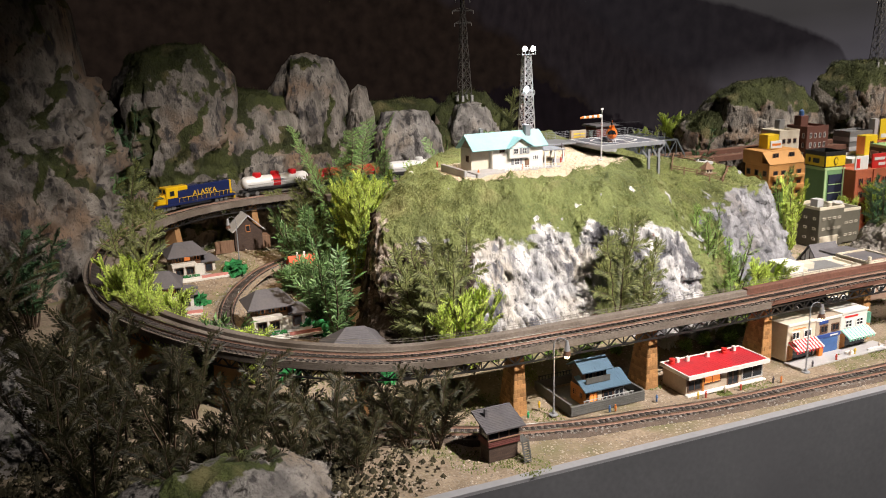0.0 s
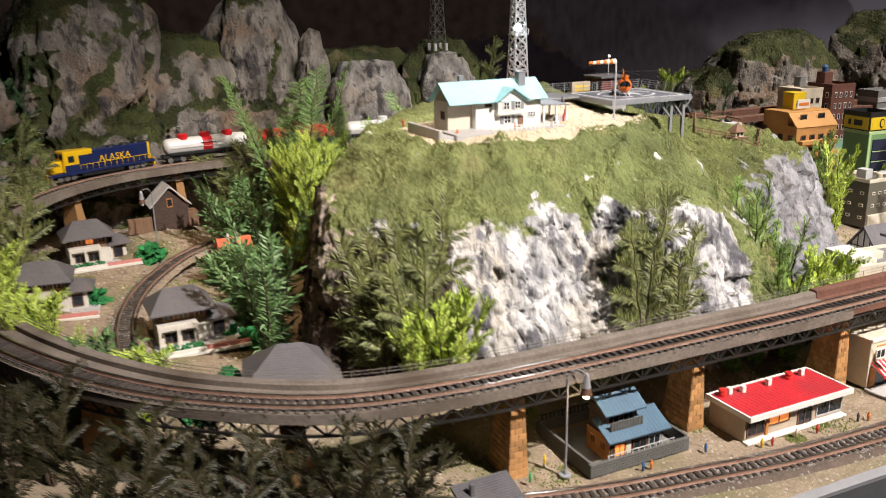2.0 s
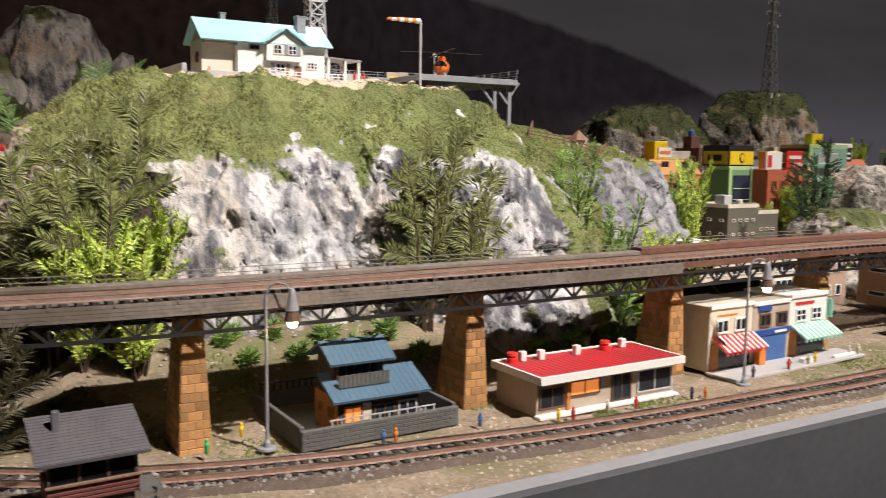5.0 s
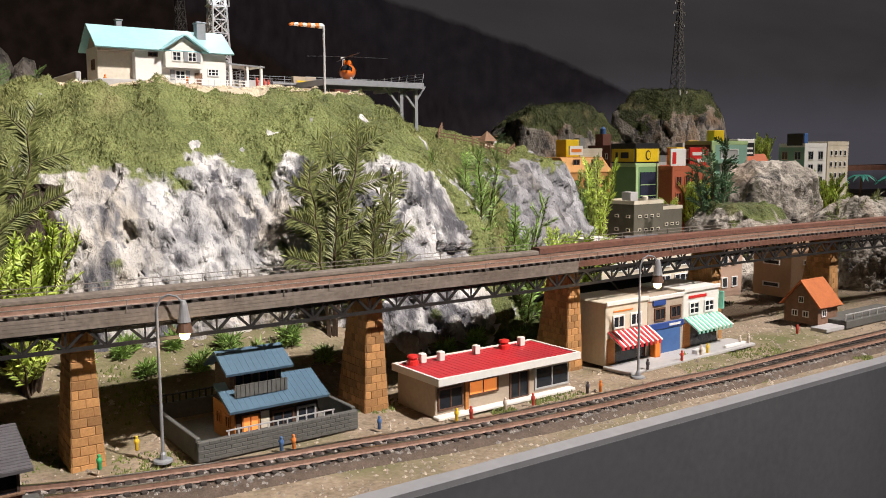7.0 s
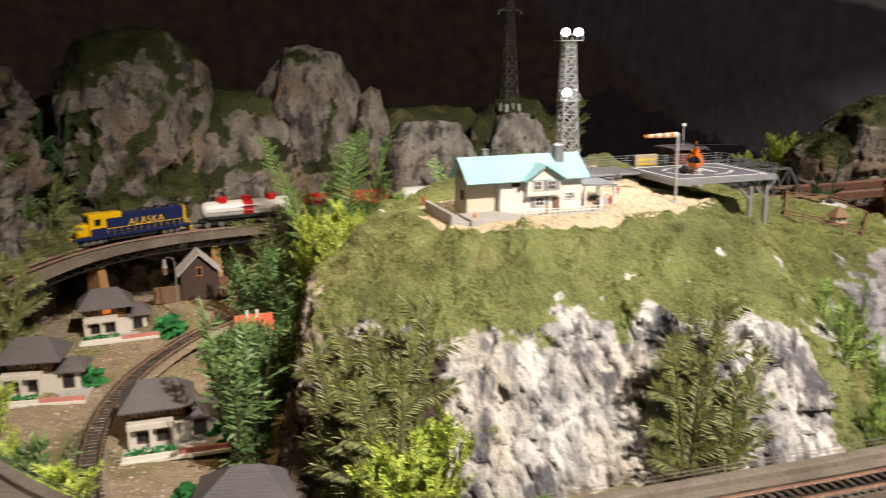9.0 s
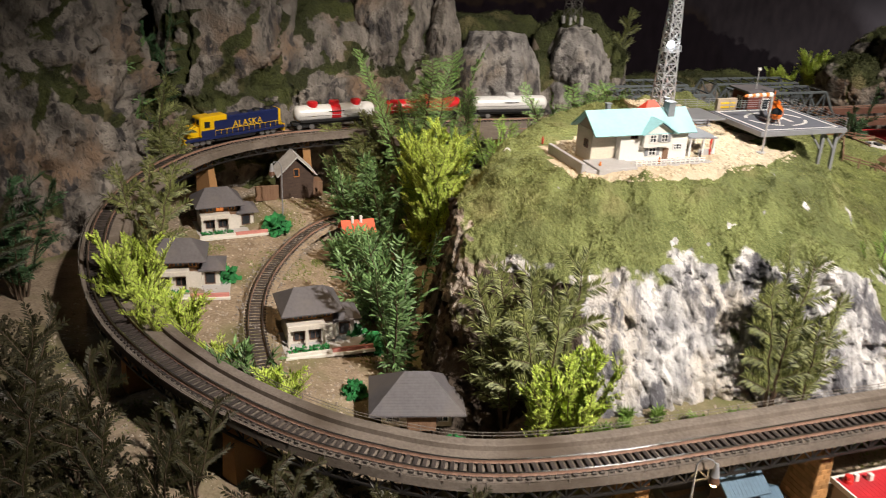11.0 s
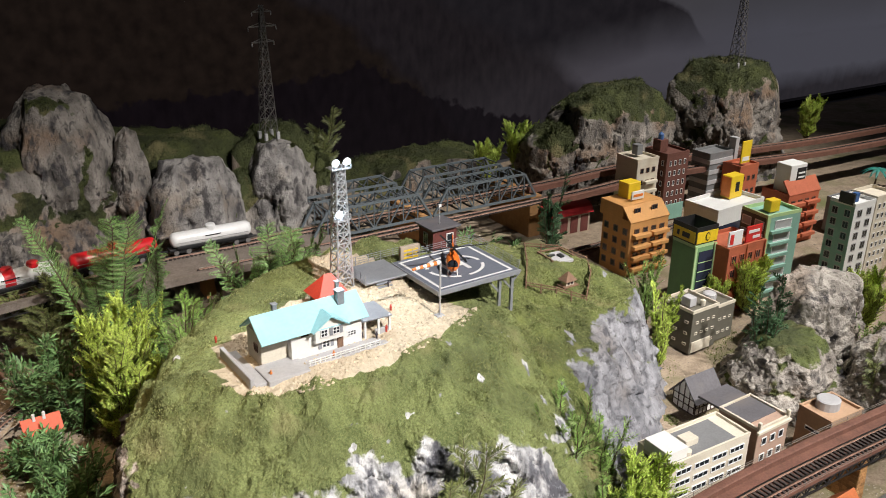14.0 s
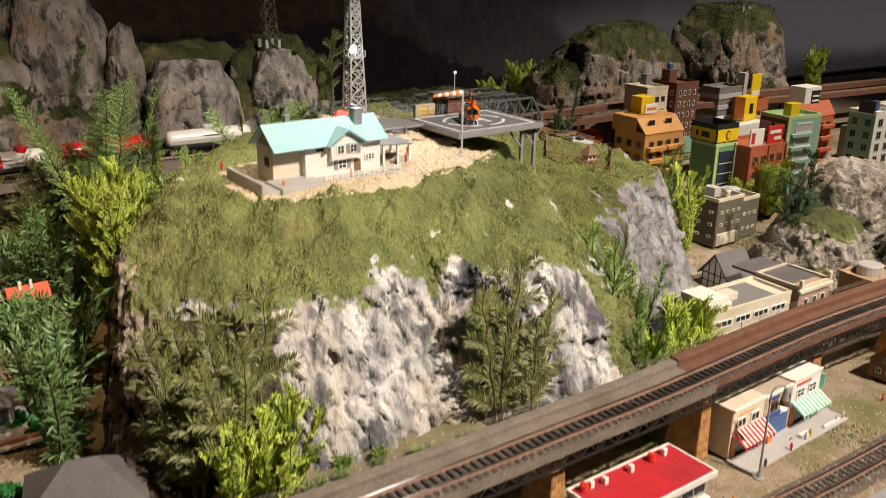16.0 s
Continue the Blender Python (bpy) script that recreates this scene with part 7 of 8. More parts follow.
# white hall with a sign box, grey tower, brick shop with a yellow hoarding
t, h = block("hall", "white flat-roofed hall with an orange and yellow roof sign", (82.8, 149.9), 9.6, 7.6, 6.6, TOWN_WHITE, 0, 0)
solid("lower_front", t, SMOKE_GLASS, 0.5, -0.06, 0.3, 9.0, 0.02, 3.6, 0)
solid("sign", t, YELLOW, 6.0, 4.0, h - 0.3, 8.6, 6.2, h + 1.8, 0.04, "orange and yellow sign box")
solid("sign_side", t, ORANGE, 5.95, 4.1, h - 0.1, 6.0, 6.1, h + 1.7, 0)
solid("sign_mark", t, BLACK, 7.0, 3.95, h + 0.3, 7.8, 4.0, h + 1.2, 0)
settle(t, (77.5, 142.1), 22, 1.07, 0.74, 1.55)
t, h = block("office_tower", "grey banded office tower", (92.0, 163.4), 5.6, 3.6, 10.6, GREY_BUILD, 0, 0)
for f in range(5):
    solid("band", t, PALE_GREY, -0.1, -0.12, 0.9 + f * 1.6, 5.6, 0.0, 1.6 + f * 1.6, 0.03)
    solid("band", t, PALE_GREY, -0.1, 0.0, 0.9 + f * 1.6, 0.0, 3.6, 1.6 + f * 1.6, 0.03)
solid("corner_shaft", t, PALE_GREY, 5.62, -0.25, 0, 6.5, 1.0, h + 1.8)
settle(t, (88.2, 162.5), 20, 1, 1, 1.05)
t, h = block("shop_building", "brick shop with a tall yellow hoarding on its roof", (97.7, 164.2), 4.6, 3.4, 8.6, RUST_WALL, 3, 3, frame=FRAME_BROWN)
solid("hoarding", t, YELLOW, 0.6, 0.6, h + 0.2, 2.9, 0.8, h + 3.4, 0.02, "yellow hoarding")
solid("hoarding_mark", t, FRAME_WHITE, 0.9, 0.56, h + 0.5, 2.6, 0.6, h + 1.1, 0)
settle(t, (92.2, 160.0), 20, 1, 1, 1.12)
t, h = block("apartment_block", "orange-red flats with balconies and a white roof box", (94.6, 149.0), 8.0, 6.0, 7.7, RUST_WALL, 4, 4, win=(1.0, 0.8), frame=FRAME_BROWN)
for f in range(4):
    for x in (0.4, 4.3):
        solid("balcony", t, paint("orange_red_balcony", (0.52, 0.15, 0.05), 0.7, 90, 0.1) if f + x < 0.5 else RUST_WALL, x, -0.8, 0.9 + f * 1.3, x + 3.4, 0.0, 1.3 + f * 1.3, 0.03)
bm = bmesh.new()
slab(bm, [(-0.05, -0.1, h - 0.1), (8.25, -0.1, h - 0.1), (8.25, 1.6, h + 1.4), (-0.05, 1.6, h + 1.4)], 0.2)
part("sloping_storey", bm, RUST_WALL, t)
solid("roof_box", t, TOWN_WHITE, 1.2, 1.4, h - 0.2, 5.4, 4.6, h + 3.0, 0.05, "white roof box")
solid("roof_sign", t, BLACK, 2.9, 1.34, h + 0.5, 5.2, 1.4, h + 2.6, 0, "dark sign with white lines")
for k in range(3):
    solid("sign_line", t, FRAME_WHITE, 3.2, 1.3, h + 0.9 + k * 0.5, 4.9, 1.34, h + 1.1 + k * 0.5, 0)
settle(t, (91.0, 145.8), 16, 0.82, 0.8, 1.28)
t, h = block("office_tower", "white office tower with a green side wall", (95.5, 135.0), 7.2, 6.8, 9.9, TOWN_WHITE, 2, 6, win=(1.6, 0.85), frame=PALE_GREY, side_wall=TEAL_WALL, side_cols=2, bars=1)
solid("roof_sign", t, BLACK, -0.1, 0.6, h - 0.2, 0.4, 4.6, h + 0.9, 0.02)
solid("roof_tank", t, SHOP_BLUE, 1.0, 1.0, h, 2.2, 2.2, h + 0.9)
settle(t, (90.7, 132.5), 18, 0.62, 0.52, 1.32)
t, h = block("office_tower", "white and cream office building with dark windows", (104.3, 140.5), 6.0, 6.0, 10.2, CREAM, 4, 7, win=(0.7, 0.6))
settle(t, (95.2, 134.0), 18, 0.75, 0.6, 1.3)
t, h = block("shop_building", "grey low building with an orange roof tank", (107, 150), 6.0, 5.0, 7.0, GREY_BUILD, 3, 3)
settle(t, (103.0, 146.0), 18)

# dark olive building at the foot of the hill
t, h = block("shop_building", "dark olive building with a cream roof edge", (60.9, 118.5), 5.3, 5.2, 7.0, DARK_OLIVE, 4, 3, win=(0.55, 0.3), trim=CREAM, frame=CREAM, side_cols=3, base=1.9)
solid("ground_floor", t, CREAM, 0.3, -0.1, 0.1, 4.2, 0.02, 1.4, 0.03)
solid("roof_box", t, PALE_GREY, 1.0, 1.4, h - 0.2, 2.3, 2.8, h + 0.8)
bm = bmesh.new()
turned(bm, [(0.35, h - 0.3), (0.35, h + 0.3), (0.05, h + 0.4)], 12, at=(3.4, 1.2))
part("roof_tank", bm, CREAM, t)
settle(t, (61.1, 119.4), 20, 0.8, 0.85)
t, h = block("shop_building", "dark olive annex with a pale roof", (66.0, 120.6), 3.8, 5.0, 6.3, DARK_OLIVE, 3, 2, win=(0.55, 0.3), trim=CREAM, frame=CREAM, base=1.9)
bm = bmesh.new()
turned(bm, [(0.9, h - 0.3), (0.9, h + 0.5), (0.7, h + 0.6)], 14, at=(1.4, 2.4))
part("roof_tank", bm, PALE_GREY, t)
settle(t, (65.2, 121.4), 20, 0.85, 0.85)

# white office by the bridge, brick bank, tan tower, half-timbered house
t, h = block("office_building", "long white office with ribbon windows and a grey roof", (46.5, 96.4), 10.2, 4.2, 6.3, CREAM, 4, 3, win=(1.9, 0.75), frame=FRAME_WHITE, base=0.6, bars=2, margin=0.5, first=0.9)
solid("stair_house", t, OFF_WHITE, -0.1, 0.4, h - 0.3, 2.4, 3.4, h + 1.1, 0.04, "cream stair house on the roof")
solid("roof_box", t, CREAM, 3.2, 1.4, h - 0.3, 4.8, 2.6, h + 0.6)
solid("roof", t, GREY_BUILD, 0.2, 0.2, h - 0.35, 8.6, 3.8, h - 0.2, 0, "grey roofing felt")
bm = bmesh.new()
turned(bm, [(0.5, h - 0.2), (0.5, h + 0.3), (0.3, h + 0.42)], 12, at=(2.6, 0.8))
part("roof_tank", bm, CREAM, t)
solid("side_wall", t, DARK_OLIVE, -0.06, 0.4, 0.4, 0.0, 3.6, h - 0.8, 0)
settle(t, (47.0, 97.8), 16.5, 0.93, 0.93, 0.76)
t, h = block("bank", "narrow brick bank with a pale stone cornice", (55.8, 99.3), 4.4, 4.8, 6.2, paint("pink_stone", (0.40, 0.27, 0.20), 0.8, 150, 0.15), 3, 2, win=(0.7, 1.0), base=0.8, trim=CREAM)
solid("cornice", t, CREAM, -0.2, -0.25, h - 0.75, 4.5, 0.1, h - 0.35, 0.05)
for x in (0, 4.05):
    solid("pinnacle", t, CREAM, x, -0.15, h - 0.1, x + 0.3, 0.2, h + 0.7, 0.04)
solid("rear_roof", t, SLATE, 0.1, 1.4, h - 0.5, 4.2, 7.6, h - 0.2, 0.03, "grey rear roof")
settle(t, (56.9, 100.5), 19, 0.98, 0.9, 0.8)
t, h = block("tower_house", "tan tower with a round roof tank", (63.4, 97.7), 4.4, 3.6, 6.2, paint("tan_wall", (0.45, 0.29, 0.18), 0.75, 90, 0.1), 1, 2, win=(1.6, 0.5), base=0.6, side_cols=1)
bm = bmesh.new()
turned(bm, [(1.1, h - 0.4), (1.1, h + 0.7), (0.95, h + 0.78)], 16, at=(2.2, 2.2))
part("roof_tank", bm, PALE_GREY, t)
settle(t, (64.0, 100.1), 16, 1.03, 0.95, 0.79)
t = thing("house", "half-timbered house with a steep grey roof", "house", (56.2, 109.4, 0.9), 18)
t.matrix_basis = t.matrix_basis @ Matrix.Scale(0.76, 4)
bm = bmesh.new()
gable_body(bm, 0, 0, 4.6, 3.8, 2.2, 4.6, along_x=True)
part("wall", bm, OFF_WHITE, t)
for x in [0.05 + k * 0.75 for k in range(7)]:
    strut("timber", t, (x, -0.04, 0), (x, -0.04, 2.2), 0.1, DARK_WOOD)
for z in (0.1, 1.1, 2.1):
    strut("timber", t, (0, -0.04, z), (4.6, -0.04, z), 0.1, DARK_WOOD)
for y in (0.1, 1.0, 1.9, 2.8, 3.7):
    strut("timber", t, (-0.04, y, 0), (-0.04, y, 2.2 + 2.3 * (1 - abs(y - 1.9) / 1.9)), 0.1, DARK_WOOD)
for z in (0.1, 1.1, 2.1):
    strut("timber", t, (-0.04, 0, z), (-0.04, 3.8, z), 0.1, DARK_WOOD)
bm = bmesh.new()
gable_roof(bm, -0.4, 5.0, 2.4, 1.9, 4.85, 0.15, 1.9)
part("roof", bm, SLATE, t, "steep grey roof")


# ---------------------------------------------------------------- plants
def leaf_material(name, low, high):
    m = material(name, low, high, 120, 0.55, 0.2, random_by="island", fine=4)
    return m


LEAF = {"fir": leaf_material("olive_needles", (0.06, 0.074, 0.02), (0.27, 0.295, 0.10)),
        # fir needles again, coloured darker to carry the shade by the curve
        "shade_fir": leaf_material("shade_dark_needles", (0.017, 0.018, 0.006), (0.066, 0.060, 0.021)),
        "cypress": leaf_material("yellow_green_sprigs", (0.32, 0.44, 0.06), (0.60, 0.70, 0.14)),
        "leafy": leaf_material("glossy_green_leaves", (0.045, 0.11, 0.03), (0.20, 0.33, 0.12)),
        "fern": leaf_material("fresh_fern_green", (0.085, 0.19, 0.045), (0.25, 0.40, 0.12)),
        "grassy": leaf_material("light_green_needles", (0.14, 0.25, 0.05), (0.30, 0.44, 0.11)),
        "pine": leaf_material("dark_pine_green", (0.03, 0.075, 0.03), (0.08, 0.17, 0.07)),
        "palm": leaf_material("teal_palm_leaves", (0.01, 0.11, 0.09), (0.03, 0.22, 0.17))}
STEM = material("brown_stem", (0.06, 0.04, 0.025), (0.14, 0.09, 0.06), 150, 0.8, 0.3)
STYLE = {"shade_fir": (5, 0.36, 0.34, 42, 0.46, 0.10, 0.09, 2),  # stems, lean, branch share, branch angle, leaf length, leaf width, leaf spacing, rows
    "fir": (4, 0.34, 0.42, 46, 0.78, 0.125, 0.085, 2), "cypress": (28, 0.34, 0.20, 36, 0.42, 0.15, 0.15, 3), "leafy": (11, 0.38, 0.24, 48, 0.95, 0.27, 0.36, 2),
    "fern": (6, 0.44, 0.26, 66, 0.5, 0.17, 0.16, 2), "grassy": (9, 0.30, 0.24, 36, 0.55, 0.10, 0.13, 2), "pine": (8, 0.26, 0.24, 50, 0.50, 0.16, 0.15, 3), "palm": (1, 0.0, 0.0, 0, 1, 0.3, 1, 2)}


def plant(kind, at, h, seed, label, category="shrub", lean=(0, 0), wide=1.0, stems=None):
    """Stems with side branches, set with rows of leaves; leaves and wood are one mesh each."""
    n, spread, share, angle, ll, lw, gap, rows = STYLE[kind]
    n = stems or n
    rnd = random.Random(seed)
    lv, lf, wv, wf = [], [], [], []

    def wood(path, r0, r1):
        base = len(wv)
        m = len(path)
        for i, p in enumerate(path):
            d = (path[min(i + 1, m - 1)] - path[max(i - 1, 0)]).normalized()
            a = d.orthogonal().normalized()
            b = d.cross(a)
            r = r0 + (r1 - r0) * i / (m - 1)
            wv.extend([p + (a * math.cos(k * 2.0944) + b * math.sin(k * 2.0944)) * r for k in range(3)])
        for i in range(m - 1):
            for k in range(3):
                q = base + i * 3
                wf.append((q + k, q + (k + 1) % 3, q + 3 + (k + 1) % 3, q + 3 + k))

    def leaf(p, d, up, length, width):
        s = d.cross(up)
        if s.length < 1e-4:
            return
        s.normalize()
        nrm = s.cross(d).normalized()
        b = len(lv)
        m = p + d * (length * 0.45)
        lv.extend([p, m + s * width / 2 + nrm * width * 0.18, p + d * length - nrm * length * 0.10, m - s * width / 2 + nrm * width * 0.18])
        lf.append((b, b + 1, b + 2, b + 3))

    def dress(path, scale, up):
        total, prev = 0.0, path[0]
        nxt = gap * 0.5
        for q in path[1:]:
            seg_len = (q - prev).length
            d = (q - prev).normalized()
            side = d.cross(up)
            side = side.normalized() if side.length > 1e-4 else d.orthogonal().normalized()
            while nxt < total + seg_len:
                p = prev + d * (nxt - total)
                for r in range(rows):
                    a = radians(rnd.uniform(38, 62))
                    o = side if r == 0 else (-side if r == 1 else side.cross(d))
                    w = d * math.cos(a) + o * math.sin(a) + up * rnd.uniform(-0.15, 0.2)
                    leaf(p, w.normalized(), up, ll * scale * rnd.uniform(0.75, 1.15), lw * rnd.uniform(0.8, 1.2))
                nxt += gap * rnd.uniform(0.85, 1.2)
            total += seg_len
            prev = q
        leaf(prev, d, up, ll * scale, lw)

    for sidx in range(n):
        az = 2 * math.pi * (sidx + rnd.uniform(-0.3, 0.3)) / n
        tilt = spread * wide * (0.25 + 0.75 * rnd.random()) if n > 1 else 0
        H = h * (rnd.uniform(0.62, 1.0) if sidx else 1.0)
        direction = Vector((math.cos(az) * tilt + lean[0], math.sin(az) * tilt + lean[1], 1.0))
        root = Vector((math.cos(az), math.sin(az), 0)) * (0.05 * h * wide * rnd.random())
        bend = Vector((math.cos(az), math.sin(az), 0)) * (0.16 * H * tilt)
        path = [root + direction * (H * k / 9) + bend * (k / 9) ** 2 + Vector((rnd.uniform(-1, 1), rnd.uniform(-1, 1), 0)) * 0.012 * H for k in range(10)]
        for k, q in enumerate(path):
            q.z -= 0.10 * H * tilt * (k / 9) ** 2
        wood(path, 0.018 * h * 0.55 + 0.03, 0.02)
        axis = (path[-1] - path[0]).normalized()
        flat = Vector((-math.sin(az), math.cos(az), 0.15)).normalized() if kind not in ("fir", "shade_fir") else Vector((1, rnd.uniform(-0.6, 0.6), 0.1)).normalized()
        up = axis.cross(flat).normalized()
        start = 0.12 if kind in ("cypress", "fern", "leafy") else 0.22
        k = start
        step = (0.05 if kind == "cypress" else 0.045 if kind == "fern" else 0.085 if kind != "leafy" else 0.10) * 9 / max(6.0, h * 0.85)
        sign = 1
        while k < 0.97:
            f = k * 9
            i = min(8, int(f))
            p = path[i].lerp(path[i + 1], f - i)
            d = (path[i + 1] - path[i]).normalized()
            if kind in ("fir", "fern", "shade_fir"):
                o = d.cross(up).normalized() * sign
                o = (o + up * rnd.uniform(-0.25, 0.25)).normalized()
            else:
                turn = rnd.uniform(0, 2 * math.pi)
                e = d.orthogonal().normalized()
                o = e * math.cos(turn) + d.cross(e) * math.sin(turn)
            a = radians(angle + rnd.uniform(-10, 10))
            bd = d * math.cos(a) + o * math.sin(a)
            taper = (1 - k) ** 0.75 if kind != "cypress" else 0.55 + 0.45 * (1 - k)
            L = H * share * wide * (0.35 + 0.65 * taper) * rnd.uniform(0.8, 1.15)
            bp = [p + bd * (L * j / 4) + Vector((0, 0, (0.10 if kind == "cypress" else -0.06) * L * (j / 4) ** 2)) for j in range(5)]
            wood(bp, 0.035, 0.012)
            if kind == "fern":
                for j in range(max(4, int(L / 0.17))):
                    q = bp[0].lerp(bp[-1], (j + 0.5) / max(4, int(L / 0.17)))
                    for sg in (-1, 1):
                        leaf(q, (bd * 0.5 + bd.cross(up).normalized() * sg).normalized(), up, 0.36 * (1.1 - j / max(4, int(L / 0.17))) + 0.08, 0.13)
            else:
                dress(bp, 1.0 if kind != "cypress" else 0.9, up)
            sign = -sign
            k += step * rnd.uniform(0.8, 1.25) * (0.5 if kind == "fern" else 1.3 if kind in ("fir", "shade_fir") else 1)
        if kind not in ("fern",):
            dress(path[int(10 * start):], 0.9, up)
    z = at[2] if len(at) > 2 else ground_z(at[0], at[1]) - 0.25
    t = thing("shrub" if category == "shrub" else "tree", label, category, (at[0], at[1], z))
    for nm, v, f, m in (("foliage", lv, lf, LEAF[kind]), ("wood", wv, wf, STEM)):
        me = bpy.data.meshes.new(nm)
        me.from_pydata([tuple(c * CM for c in q) for q in v], [], f)
        me.materials.append(m)
        part(nm, me, None, t)
    return t


FIR, CYP, LFY, FRN, GRS, PIN = "olive fir-like spray with dark needles", "bright yellow-green cypress shrub", "leafy green shrub with glossy leaves", "fresh green fern with feathery fronds", "light green feathery shrub", "dark green pine-like shrub"
# in front of and beside the hill
plant("leafy", (-5.4, 115.8), 3.6, 112, LFY, wide=1.4, stems=9)
plant("leafy", (-3.4, 116.6), 4.6, 113, LFY, wide=1.2, stems=9)
plant("fir", (11.6, 87.0), 12.2, 1, FIR, lean=(-0.08, 0.2), wide=0.62, stems=6)
plant("fir", (9.2, 88.2), 11.0, 2, FIR, lean=(-0.08, 0.15), wide=0.6, stems=5)
plant("fir", (27.4, 90.4), 11.6, 3, FIR, wide=0.65, stems=5, lean=(0, 0.24))
plant("fir", (29.6, 90.6), 9.2, 4, FIR, lean=(0.08, 0.12), wide=0.6, stems=3)
plant("cypress", (13.2, 84.8), 7.4, 5, CYP, wide=0.9, stems=16)
plant("cypress", (11.0, 84.9), 5.6, 55, CYP, wide=0.9, stems=14)
plant("leafy", (1.2, 95.0), 12.0, 6, LFY, lean=(0.03, 0.0), wide=0.5, stems=7)
plant("leafy", (-1.5, 104.5), 6.0, 7, LFY, wide=1.3, stems=14)
plant("leafy", (0.0, 109.0), 6.2, 8, LFY, wide=1.2, stems=12)
plant("leafy", (-2.8, 113.0), 5.0, 9, LFY, wide=1.3)
plant("leafy", (0.6, 101.5), 6.0, 10, LFY, wide=0.7, stems=7)
plant("leafy", (-4.8, 124.0), 9.5, 11, LFY, wide=1.1, stems=13)
plant("leafy", (-1.6, 122.0), 9.5, 111, LFY, wide=1.0)
plant("cypress", (2.2, 119.0), 13.5, 12, CYP, lean=(0.10, 0.06), wide=0.85, stems=36)
plant("cypress", (3.6, 118.0), 10.5, 13, CYP, lean=(0.16, 0.05), wide=0.8, stems=24)
plant("fern", (1.2, 131.0), 20.5, 14, FRN, wide=0.75, stems=7)
plant("fern", (4.6, 129.0), 15.5, 15, FRN, wide=0.8)
plant("fir", (-5.5, 134.5), 12.5, 16, FIR, wide=0.9)
plant("fern", (18.0, 130.5), 12.5, 17, FRN, wide=0.9)
plant("fern", (15.8, 122.5, 8.5), 9.5, 171, FRN, wide=1.2, stems=8)
plant("fern", (18.8, 124.5, 8.5), 9.0, 172, FRN, wide=1.2, stems=8)
plant("grassy", (9.0, 116.5, 8.0), 7.5, 173, GRS, wide=1.3)
plant("grassy", (12.5, 121.5), 9.0, 18, GRS, wide=1.2)
plant("leafy", (16.5, 126.5), 8.0, 19, LFY, wide=1.2)
plant("fir", (14.0, 130.0), 8.0, 191, FIR, wide=1.0)
# the village and the curve
plant("cypress", (-17.5, 96.0), 9.0, 20, CYP, lean=(-0.12, -0.05), wide=1.0)
plant("cypress", (-14.5, 92.5), 7.0, 21, CYP, wide=1.1)
plant("cypress", (-11.0, 89.6), 5.0, 22, CYP, wide=1.1)
plant("leafy", (-9.0, 87.5), 5.5, 23, LFY, wide=1.1)
plant("cypress", (-5.8, 85.8), 5.0, 231, CYP, wide=0.9)
plant("fir", (-21.5, 108.5), 11.0, 24, FIR, wide=0.7, stems=4)
plant("fir", (-24.5, 124.0, 6.0), 6.0, 25, FIR, wide=0.9)
plant("cypress", (-33.5, 131.5, 6.0), 17.0, 26, "tall dark yellow-green shrub by the cliff", wide=0.7)
plant("pine", (-29.5, 133.5, 6.0), 16.0, 27, PIN, wide=0.8)
plant("leafy", (-31.0, 128.0, 4.0), 15.0, 271, LFY, wide=0.9)
plant("fir", (-27.5, 128.5, 5.0), 10.0, 272, FIR, wide=0.8)
# sprays beside the curve; their deep shade is put into darker needle colours
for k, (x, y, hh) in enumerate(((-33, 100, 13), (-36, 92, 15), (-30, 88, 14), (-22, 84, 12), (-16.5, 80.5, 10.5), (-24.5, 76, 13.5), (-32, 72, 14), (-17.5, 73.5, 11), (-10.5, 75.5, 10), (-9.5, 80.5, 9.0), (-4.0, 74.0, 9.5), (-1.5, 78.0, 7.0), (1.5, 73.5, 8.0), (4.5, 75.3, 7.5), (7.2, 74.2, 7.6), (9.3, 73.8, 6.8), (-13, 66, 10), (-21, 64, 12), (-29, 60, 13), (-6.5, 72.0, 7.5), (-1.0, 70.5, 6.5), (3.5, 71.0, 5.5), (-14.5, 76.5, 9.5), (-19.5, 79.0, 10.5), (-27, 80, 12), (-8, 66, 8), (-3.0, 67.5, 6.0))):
    plant("shade_fir", (x, y), hh * 0.85, 40 + k, "fir-like spray with needles coloured dark for deep shade", wide=1.1, stems=5)
plant("pine", (-31, 104), 11, 70, "shaded dark green shrub beside the curve", wide=1.2)
# right of the hill and the town
plant("grassy", (38.2, 98.0), 12.0, 71, GRS, lean=(-0.05, 0.1), wide=0.8)
plant("grassy", (41.5, 100.0), 9.0, 72, GRS, wide=0.9)
plant("cypress", (44.3, 96.8), 6.4, 73, CYP, wide=1.2)
plant("cypress", (42.2, 95.6), 5.0, 74, CYP, wide=1.2)
plant("grassy", (40.0, 95.0), 6.5, 75, GRS, wide=1.0)
plant("cypress", (56.4, 117.5), 9.5, 76, "light yellow-green shrub by the rock", wide=0.5, stems=14)
plant("grassy", (59.0, 126.0), 10.0, 77, GRS, wide=0.8)
plant("pine", (66.0, 113.5), 12.5, 78, PIN, "tree", wide=0.8)
plant("pine", (56.0, 148.0), 13.0, 79, PIN, "tree", wide=0.7)
plant("leafy", (41.0, 137.0), 9.5, 80, LFY, wide=1.0)
plant("cypress", (73.5, 128.0), 7.0, 81, CYP, wide=1.1)
plant("cypress", (69.5, 128.5), 5.0, 82, CYP, wide=1.1)
plant("cypress", (62.0, 178.5, 4.0), 9.5, 83, CYP, wide=0.9)
